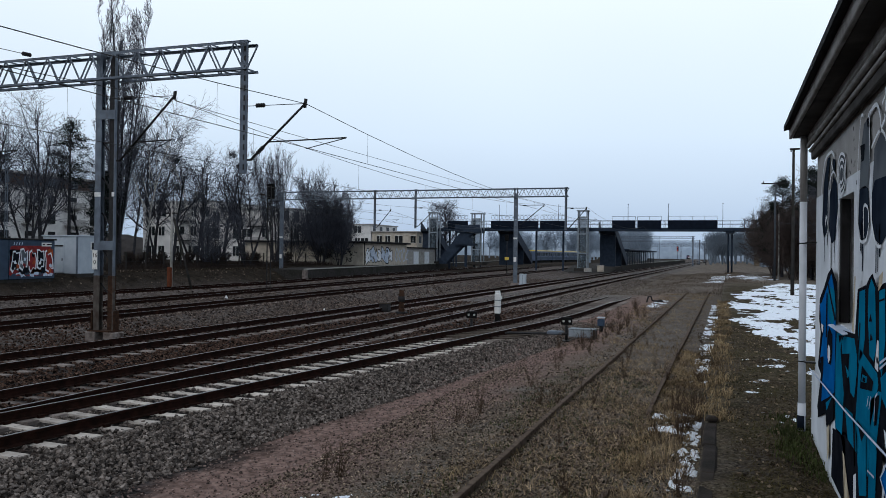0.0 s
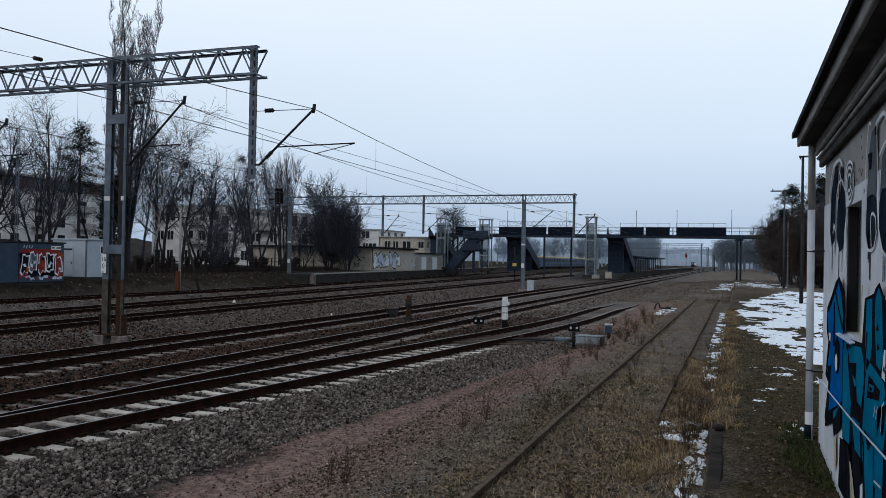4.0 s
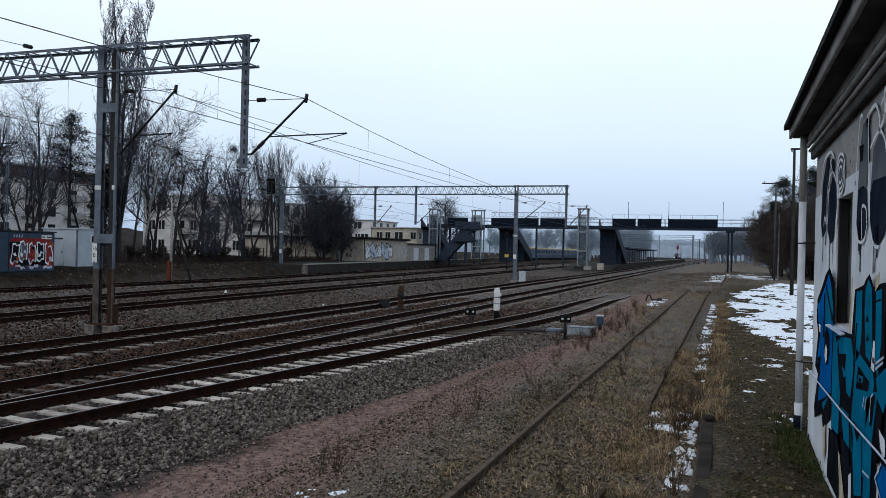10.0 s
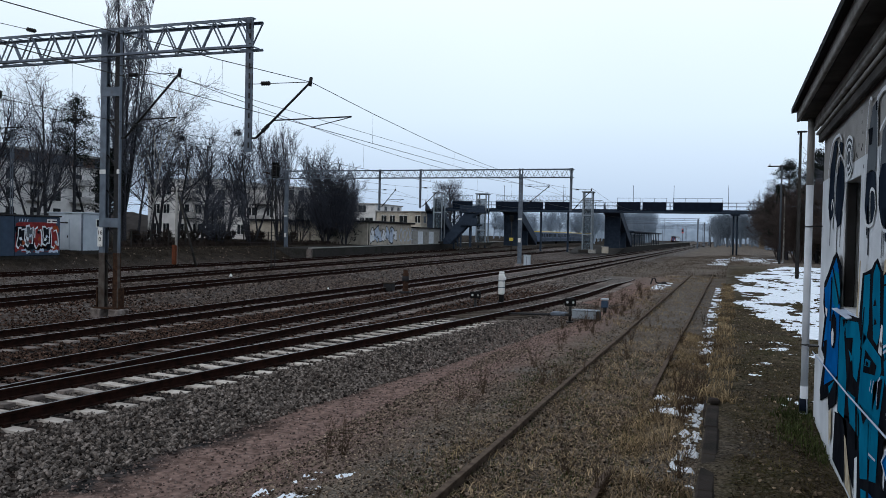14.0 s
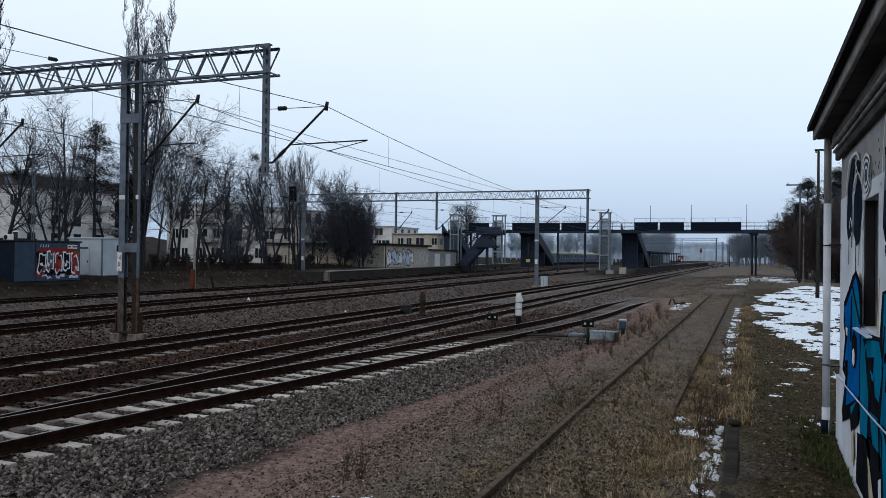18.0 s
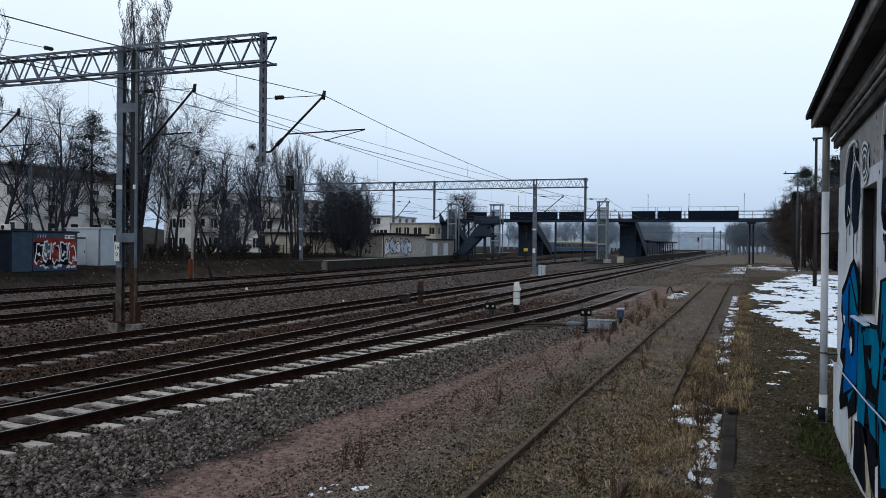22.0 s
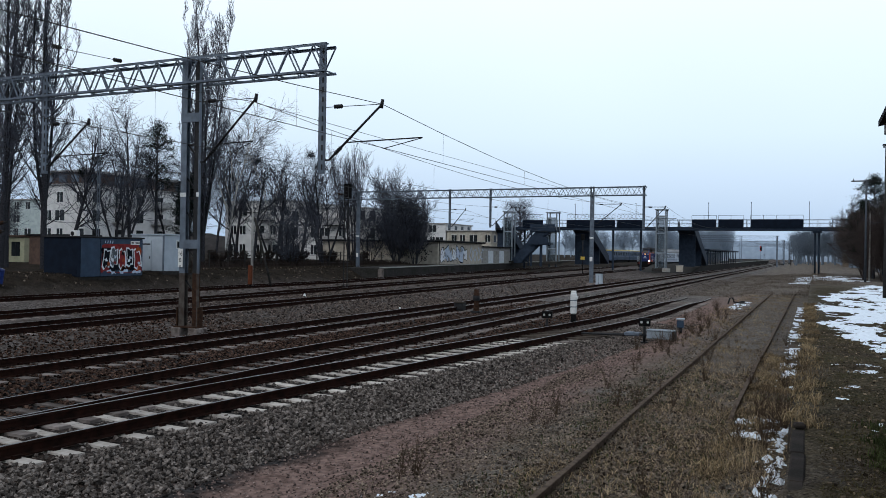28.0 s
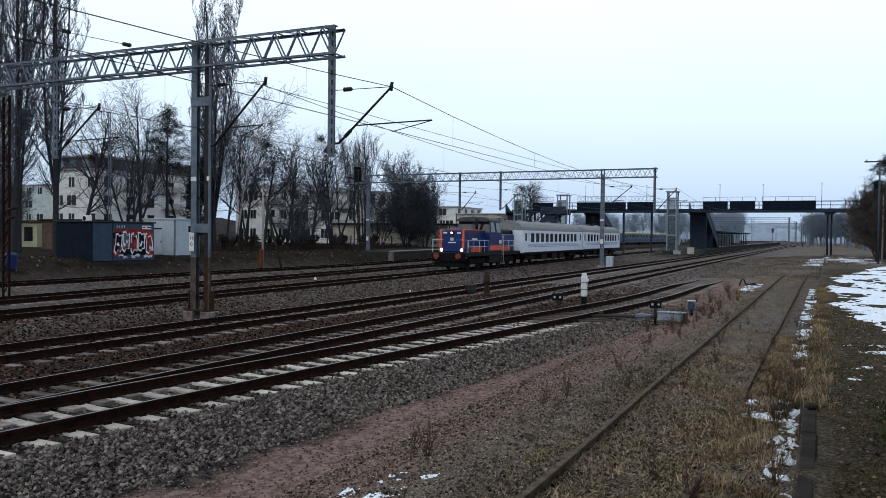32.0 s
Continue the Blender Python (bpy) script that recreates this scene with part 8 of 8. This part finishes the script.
light_pole(2.76, 39.5, 0.95, 6.5, 0.085, "slim weathered concrete light pole in the snowy yard")
light_pole(4.45, 87.0, 0.35, 9.7, 0.115, "old wooden line pole with a cross arm", False, STEEL_SHADE)
light_pole(5.3, 96.0, 0.2, 7.2, 0.1, "thin pale light pole before the pines", True, CONCRETE)
light_pole(6.9, 104.0, 0.15, 6.2, 0.09, "thin pale light pole before the pines", True, CONCRETE)
light_pole(-7.0, 300.0, 0.0, 7.5, 0.14, "dark light pole beside the far line", True)
for x, y, h in ((-21.5, 420, 9), (-9.5, 380, 8.5), (-9.5, 300, 8.5), (-20.0, 260, 8.8), (-33, 330, 8.8)):
    lattice_mast(x, y, 0, h, 0.5, STEEL_GREY, "far grey catenary mast beside the line")
for yy, a, c in ((250, -36, -9), (310, -38, -9), (380, -39, -9), (460, -40, -9)):
    fp = thing("catenary_portal", pose(0, 0, 0), "far lattice portal in the haze", "catenary portal", "portals over the tracks")
    g = Geo()
    truss(g, a, c, yy, 8.6, 7.9, 0.5, 1.6)
    part("lattice_beam", g, STEEL_GREY, fp)
    for x in (a + 0.5, c - 0.5):
        part("column", Geo().box((x, yy, 4.2), (0.4, 0.4, 8.8)), STEEL_GREY, fp)
rs = thing("main_signal", pose(-21.6, 392, 0), "tall signal with two red lamps lit", "signal")
part("post", Geo().rod((0, 0, 0), (0, 0, 7.2), 0.09, n=8), STEEL_GREY, rs)
part("head", Geo().box((0, 0, 6.2), (0.8, 0.3, 2.2), 0.05), BLACK, rs)
for z in (6.9, 5.5):
    part("lamp", Geo().rod((0, -0.16, z), (0, -0.2, z), 0.13, n=12), LAMP_RED, rs, "lit red lamp")
sg = thing("platform_signal", pose(-31.0, 118, -0.2), "platform end signal with a yellow board", "signal")
part("post", Geo().rod((0, 0, 0), (0, 0, 5.6), 0.07, n=8), STEEL_DARK, sg)
part("head", Geo().box((0, -0.1, 5.3), (0.55, 0.25, 0.9), 0.05), BLACK, sg)
part("board", Geo().box((0, -0.1, 2.2), (0.6, 0.06, 0.45), 0.02), YELLOW, sg, "dull yellow board")
# ---- loose surface: stones, grass, weeds, snow ----
GH = np.array([[ground_z(x, y) for y in GY] for x in GX])
GXA, GYA = np.array(GX), np.array(GY)


def surf(x, y):
    """Height of the ground sheet, for arrays."""
    i = np.clip(np.searchsorted(GXA, x) - 1, 0, len(GXA) - 2)
    j = np.clip(np.searchsorted(GYA, y) - 1, 0, len(GYA) - 2)
    u, v = (x - GXA[i]) / (GXA[i + 1] - GXA[i]), (y - GYA[j]) / (GYA[j + 1] - GYA[j])
    return GH[i, j] * (1 - u) * (1 - v) + GH[i + 1, j] * u * (1 - v) + GH[i, j + 1] * (1 - u) * v + GH[i + 1, j + 1] * u * v


LA = lambda y: np.interp(y, A_Y, A_X)
RNG = np.random.default_rng(3)
CUBE_V = np.array([(i, j, k) for i in (-1, 1) for j in (-1, 1) for k in (-1, 1)], float)
CUBE_F = np.array([(0, 1, 3), (0, 3, 2), (4, 6, 7), (4, 7, 5), (0, 4, 5), (0, 5, 1), (2, 3, 7), (2, 7, 6), (0, 2, 6), (0, 6, 4), (1, 5, 7), (1, 7, 3)])


def stones(name, x, y, size, material, label, sink=0.35, heap=None):
    """Broken stones as one mesh: knocked cubes, turned at random and half sunk."""
    on = np.ones(len(x), bool)
    for line, start in ((LA(y), -12), (np.full_like(y, LINE_B), -14), (np.full_like(y, LINE_C), -14)):
        ph = (y - start) % 0.6
        on &= ~((np.abs(x - line) < 1.38) & (np.abs(ph - 0.3) < 0.15))
        on &= ~(np.abs(np.abs(x - line) - 0.75) < 0.09)
    x, y = x[on], y[on]
    n = len(x)
    s = size * RNG.uniform(0.55, 1.25, n)
    z = surf(x, y) + (s * (1 - 2 * sink) * RNG.uniform(0.2, 1.0, n) if heap is None else s * RNG.uniform(*heap, n))
    v = np.repeat(CUBE_V[None], n, 0) * RNG.uniform(0.6, 1.05, (n, 8, 1)) + RNG.uniform(-0.2, 0.2, (n, 8, 3))
    v *= (s[:, None] * RNG.uniform(0.6, 1.15, (n, 3)))[:, None, :]
    q = RNG.normal(size=(n, 4))
    q /= np.linalg.norm(q, axis=1, keepdims=True)
    w, a, b, c = q.T
    R = np.stack([1 - 2 * (b * b + c * c), 2 * (a * b - w * c), 2 * (a * c + w * b), 2 * (a * b + w * c), 1 - 2 * (a * a + c * c), 2 * (b * c - w * a), 2 * (a * c - w * b), 2 * (b * c + w * a), 1 - 2 * (a * a + b * b)], 1).reshape(n, 3, 3)
    v = np.einsum("nij,nkj->nki", R, v) + np.stack([x, y, z], 1)[:, None]
    f = (CUBE_F[None] + 8 * np.arange(n)[:, None, None]).reshape(-1, 3)
    ob = new(name, fast_mesh(name, v.reshape(-1, 3), f, material))
    return tagged(ob, label, "ballast", kind="stuff")


def scatter(x0, x1, y0, y1, per_m2, along=0.0):
    n = int((x1 - x0) * (y1 - y0) * per_m2)
    y = RNG.uniform(y0, y1, n)
    return RNG.uniform(x0, x1, n), y


u, y = scatter(1.2, 3.1, 6.0, 16, 800)
u2, y2 = scatter(1.2, 3.1, 16, 34, 400)
u3, y3 = scatter(-1.6, 1.3, 6.5, 18, 170)
u4, y4 = scatter(-1.6, 1.3, 18, 40, 90)
uu, yy = np.concatenate([u, u2, u3, u4]), np.concatenate([y, y2, y3, y4])
stones("ballast_stones", LA(yy) + uu, yy, 0.027, STONE, "loose dark grey broken ballast stones", heap=(-1.0, 1.2))
x, y = scatter(-18.0, -10.2, 8, 24, 125)
x2, y2 = scatter(-18.0, -8.0, 24, 46, 62)
x, y = np.concatenate([x, x2]), np.concatenate([y, y2])
k = x < LA(y) - 1.5
stones("brown_ballast", x[k], y[k], 0.034, STONE_BROWN, "rust brown broken stones between the main tracks")
x, y = scatter(-24, -18.0, 12, 27, 60)
stones("brown_ballast", x, y, 0.036, STONE_BROWN, "dark rust brown stones round the portal mast")
x, y = scatter(-30, -18.0, 24, 48, 42)
stones("brown_ballast", x, y, 0.04, YARD_STONE, "rust brown broken stones beyond the main tracks")
x, y = scatter(-14, -8.3, 40, 100, 22)
stones("grey_ballast", x, y, 0.05, STONE, "grey broken stones along the farther main track")
x, y = scatter(-40, -18, 30, 100, 9)
xb, yb = scatter(-46.5, -40.8, 26, 74, 1.4)
stones("bank_litter", xb, yb, 0.06, DIRT_STONE, "pale rubble and litter scattered on the earth bank", 0.2)
stones("yard_stones", x, y, 0.05, YARD_STONE, "scattered rust brown stones across the station yard")
x, y = scatter(-5.6, -0.5, 6, 20, 230)
x2, y2 = scatter(-5.6, -2.6, 18, 46, 70)
x, y = np.concatenate([x, x2]), np.concatenate([y, y2])
k = RNG.random(len(x)) < 0.25 + 0.75 * (np.sin(x * 1.9 + 0.7 * np.sin(y * 0.9)) > 0)
x2, y2 = scatter(-5.6, -0.4, 6, 15, 330)
stones("dirt_grit", x2, y2, 0.011, STRAW_GRIT, "fine pale and dark grit trodden into the dirt")
stones("dirt_stones", x[k], y[k], 0.019, DIRT_STONE, "scattered small stones in trodden dirt")
x, y = scatter(-7.4, -4.2, 6.5, 24, 170)
stones("pink_grit", x, y, 0.014, PINK_GRIT, "fine pinkish grit along the ballast foot")


def blades(name, x, y, height, lean, material, label, wide=0.005, base=None):
    """Blades of grass as one mesh: each a bent sliver of three triangles."""
    n = len(x)
    z = (surf(x, y) if base is None else base) - 0.01
    a = RNG.uniform(0, 2 * np.pi, n)
    h = height * RNG.uniform(0.45, 1.3, n)
    l = lean * RNG.uniform(0.3, 1.6, n) * h
    d = np.stack([np.cos(a), np.sin(a), np.zeros(n)], 1)
    s = np.stack([-np.sin(a), np.cos(a), np.zeros(n)], 1) * wide * RNG.uniform(0.6, 1.4, n)[:, None]
    p = np.stack([x, y, z], 1)
    m = p + d * (l * 0.35)[:, None] + np.array([0, 0, 1.0]) * (h * 0.62)[:, None]
    t = p + d * l[:, None] + np.array([0, 0, 1.0]) * (h * np.clip(1.05 - 0.45 * lean, 0.15, 1))[:, None]
    v = np.stack([p - s, p + s, m - s * 0.7, m + s * 0.7, t], 1).reshape(-1, 3)
    f = (np.array([(0, 1, 3), (0, 3, 2), (2, 3, 4)])[None] + 5 * np.arange(n)[:, None, None]).reshape(-1, 3)
    ob = new(name, fast_mesh(name, v, f, material))
    return tagged(ob, label, "grass", kind="stuff")


def clumps(x0, x1, y0, y1, count, per, spread):
    cx, cy = RNG.uniform(x0, x1, count), RNG.uniform(y0, y1, count)
    x = np.repeat(cx, per) + RNG.normal(0, spread, count * per)
    y = np.repeat(cy, per) + RNG.normal(0, spread * 1.3, count * per)
    return x, y


x, y = clumps(-1.25, -0.45, 5.8, 24, 150, 42, 0.13)
x2, y2 = clumps(-3.4, -1.0, 5.8, 26, 150, 14, 0.17)
x3, y3 = clumps(-4.4, -1.0, 24, 62, 230, 30, 0.3)
x, y = np.concatenate([x, x2, x3]), np.concatenate([y, y2, y3])
k = (x < -0.32) & (y > 5) & ~((x > -1.0) & (y > 9.4) & (y < 13.9) & (RNG.random(len(x)) < 0.85))
blades("dry_grass", x[k], y[k], 0.13, 2.0, DRY_GRASS, "matted straw coloured dry grass round the old siding")
x, y = clumps(-2.6, -0.45, 5.8, 22, 420, 12, 0.22)
k = x < -0.32
blades("fallen_straw", x[k], y[k], 0.1, 2.1, STRAW, "pale fallen straw lying over the old siding", 0.0045)
tx = np.repeat([-0.85, -0.72, -0.95, -0.6, -0.8, -1.05, -0.66], 60)
ty = np.repeat([11.2, 11.9, 12.5, 10.5, 14.2, 9.3, 15.6], 60)
blades("grass_tuft", tx + RNG.normal(0, 0.09, len(tx)), ty + RNG.normal(0, 0.13, len(ty)), 0.26, 1.1, STRAW, "pale tufts of tall dead grass by the inner rail", 0.004)
x, y = scatter(-3.3, -0.5, 5.8, 16, 520)
k = np.sin(x * 3.1 + 1.7 * np.sin(y * 1.3)) + np.sin(y * 2.9 - x) > -0.3
stones("leaf_litter", x[k], y[k], 0.014, LITTER, "brown leaf litter and crumbs over the old siding")
x, y = clumps(-3.6, -0.45, 5.8, 20, 260, 30, 0.16)
k = x < -0.32
blades("green_grass", x[k], y[k], 0.07, 0.7, GREEN_GRASS, "patches of dull green winter grass")
x, y = RNG.uniform(0.04, 3.2, 42000), 4.5 + RNG.random(42000) ** 1.5 * 20
k = (np.sin(x * 4.1 + 1.3 * np.sin(y * 1.7)) + np.sin(y * 2.3 + x) > -0.5) & ~((x > 0.78) & (y < 8.9))
blades("ramp_grass", x[k], y[k], 0.035, 0.9, TURF_GRASS, "short worn grass on the ramp")
x, y = clumps(-0.26, 0.06, 8.8, 32, 330, 20, 0.05)
blades("edge_grass", x, y, 0.09, 0.9, DRY_GRASS, "dry grass hanging over the ramp edge", base=surf(np.maximum(x, -0.1), y))
x, y = scatter(0.06, 3.0, 5, 20, 70)
k = ~((x > 0.7) & (y < 8.9))
stones("ramp_litter", x[k], y[k], 0.013, LITTER, "dead leaves and grit trodden into the ramp")
x, y = clumps(0.5, 0.78, 7.0, 9.3, 40, 30, 0.07)
k = x < 0.79
blades("green_grass", x[k], y[k], 0.08, 0.6, GREEN_GRASS, "green tufts along the foot of the hut")
x, y = clumps(-14, 2, 60, 140, 900, 26, 0.6)
k = (x > -9.5)
blades("dry_grass", x[k], y[k], 0.22, 0.9, FAR_GRASS, "far dry grass beside the line", 0.012)
x, y = clumps(-47, -40.5, 28, 92, 900, 22, 0.5)
blades("dry_grass", x, y, 0.16, 0.8, BANK_GRASS, "dull dead grass on the earth bank", 0.012)

x, y = clumps(-54, -47.8, 50, 100, 520, 26, 0.5)
k = (x < -47.5 - 0.05 * (y - 50))
blades("brush", x[k], y[k], 0.7, 0.8, TWIG_BROWN, "strip of low dark brush along the fence", 0.012)


def weed_mesh(seed, stalks, height, bushy):
    rng = random.Random(seed)
    segs = []
    for _ in range(stalks):
        p = Vector((rng.gauss(0, 0.02), rng.gauss(0, 0.02), -0.05))
        d = Vector((rng.gauss(0, 0.26), rng.gauss(0, 0.26), 1)).normalized()
        h = height * rng.uniform(0.5, 1.1)
        for i in range(4):
            q = p + d * h / 4
            segs.append((*p, *q, 0.0045 - 0.0008 * i, 0.0038 - 0.0008 * i))
            for _ in range(bushy):
                e = q + (d + Vector((rng.gauss(0, 0.6), rng.gauss(0, 0.6), rng.gauss(0.1, 0.3)))).normalized() * h * rng.uniform(0.08, 0.2)
                segs.append((*q, *e, 0.003, 0.002))
            p = q
            d = (d + Vector((rng.gauss(0, 0.1), rng.gauss(0, 0.1), 0))).normalized()
    return limb_mesh("dead_weed", segs, 3, WEED)


WEEDS = [weed_mesh(1, 16, 0.5, 2), weed_mesh(2, 9, 0.42, 3), weed_mesh(3, 26, 0.6, 1), weed_mesh(4, 6, 0.3, 2)]
rw = random.Random(12)
spots = [(-4.67, 9.06, 1), (-4.55, 9.25, 0), (-3.98, 13.5, 0), (-3.8, 12.3, 3), (-0.48, 14.4, 2), (-0.5, 14.8, 2), (-0.42, 14.0, 2), (-0.55, 13.5, 2), (-0.7, 13.2, 0), (-1.0, 12.6, 0), (-0.62, 12.4, 2), (-0.45, 10.6, 3), (-0.5, 9.6, 0), (-0.85, 14.6, 0)]
for i in range(40):
    spots.append((rw.uniform(-4.2, -0.5), rw.uniform(6.5, 30), rw.choice((0, 1, 1, 3, 3))))
for i in range(24):
    spots.append((rw.uniform(-5.2, -3.0), rw.uniform(16, 46), rw.choice((0, 1, 2))))
for x, y, k in spots:
    ob = new("dead_weed", WEEDS[k])
    ob.matrix_basis = pose(x, y, ground_z(x, y) + 0.02, 0, 0, rw.uniform(0, 360))
    tagged(ob, "dead brown weed with dry branching stalks", "weed", "dead weeds by the siding")


def snow(name, x0, x1, y0, y1, step, cut, freq, thick, label, edge=0.8, seed=0.0, fx=0.8, fy=0.8, near=None):
    """A thin snow sheet that dips under the ground where it has melted."""
    xs = np.arange(x0, x1 + step, step)
    ys = np.arange(y0, y1 + step, step * (1 if y1 - y0 < 12 else 1.6))
    v = np.empty((len(xs), len(ys), 3))
    for i, x in enumerate(xs):
        for j, yy in enumerate(ys):
            e = min(1, (x - x0) / edge, (x1 - x) / edge, (yy - y0) / (edge * 2), (y1 - yy) / (edge * 2))
            if near:
                e = min(e, (x - np.interp(yy, *near)) / edge + 0.5)
            nn = noise.noise((x * freq * fx, yy * freq * fy, seed)) + 0.5 * noise.noise((x * freq * 2.7 * fx, yy * freq * 2.7 * fy, seed + 3)) + 0.6 * noise.noise((x * freq * 8 * fx, yy * freq * 8 * fy, seed + 5))
            v[i, j] = x, yy, min(thick, (nn - cut + min(0, e - 0.6) * 1.1) * thick * 2.2)
    X, Y = v[:, :, 0].ravel(), v[:, :, 1].ravel()
    v = v.reshape(-1, 3)
    v[:, 2] = np.maximum(v[:, 2], -0.06) + surf(X, Y)
    n = len(ys)
    i, j = np.meshgrid(np.arange(len(xs) - 1), np.arange(n - 1), indexing="ij")
    f = np.stack([i * n + j, (i + 1) * n + j, (i + 1) * n + j + 1, i * n + j + 1], -1).reshape(-1, 4)
    keep = v[f, 2].max(1) - surf(v[f[:, 0], 0], v[f[:, 0], 1]) > -0.03
    ob = new(name, fast_mesh(name, v, f[keep], SNOW, True))
    return tagged(ob, label, "snow", kind="stuff")


snow("snow_patch", -0.1, 9.5, 14.0, 60, 0.07, -0.17, 1.0, 0.03, "broad patch of thawing snow on the ramp", 0.5, 2.0, fx=0.9, fy=0.5, near=([14, 15.75, 17.1, 19.6, 26.3, 32, 41, 48, 60], [2.2, 1.2, 0.85, 0.5, 0.3, 0.2, 0.8, 1.8, 3.5]))
snow("snow_patch", 0.05, 2.2, 8.6, 14.6, 0.04, 0.52, 2.6, 0.02, "small remnants of snow in the worn grass", 0.3, 4.0)
snow("snow_patch", -0.72, -0.26, 9.2, 13.2, 0.02, 0.16, 2.4, 0.06, "lumpy old snow below the ramp edge", 0.2, 7.0)
snow("snow_patch", -1.25, -0.3, 12.7, 14.9, 0.03, 0.14, 2.4, 0.05, "lumpy old snow among the weeds", 0.25, 8.0)
snow("snow_patch", -0.85, -0.24, 18, 48, 0.05, 0.22, 1.8, 0.06, "strip of snow lying against the ramp wall", 0.16, 9.0)
snow("snow_patch", -5.0, -3.9, 7.0, 8.6, 0.02, 0.3, 4.0, 0.03, "small snow scraps among dead weeds", 0.25, 11.0)
snow("snow_patch", -3.6, 5.5, 88, 124, 0.25, 0.05, 0.35, 0.06, "far snow beside the path under the footbridge", 3.5, 13.0, fx=1.4)
snow("snow_patch", -4.2, -3.2, 44, 52, 0.06, 0.12, 1.4, 0.03, "thin snow scraps near the wheel stop", 0.3, 15.0)


def motions():
    """The train runs in on the station track, slowing from about 100 to 85 km/h."""
    times = [0, 4, 9, 13, 16, 19, 21, 23, 25, 26.5, 28, 28.5, 29, 29.5, 30, 30.5, 31, 31.5, 32]
    nose = [915, 807, 675, 569, 489, 409, 355, 300, 245.5, 203, 161, 146.4, 132, 118, 105, 92.3, 80, 67.8, 55.6]
    for ob, back, length in ((LOCO, 0.9, 14.0), (COACH_1, 14.1, 24.0), (COACH_2, 38.1, 24.0)):
        rows = []
        for t, y in zip(times, nose):
            y += back - (1.8 if ob is LOCO else 0.9)
            a, b = line_d(y + 0.2 * length), line_d(y + 0.8 * length)
            turn = math.atan2(a - b, 0.6 * length)
            rows.append((t, pose(a + (a - b) / 3, y, 0.0, 0, 0, math.degrees(turn))))
        walk(ob, rows)


motions()
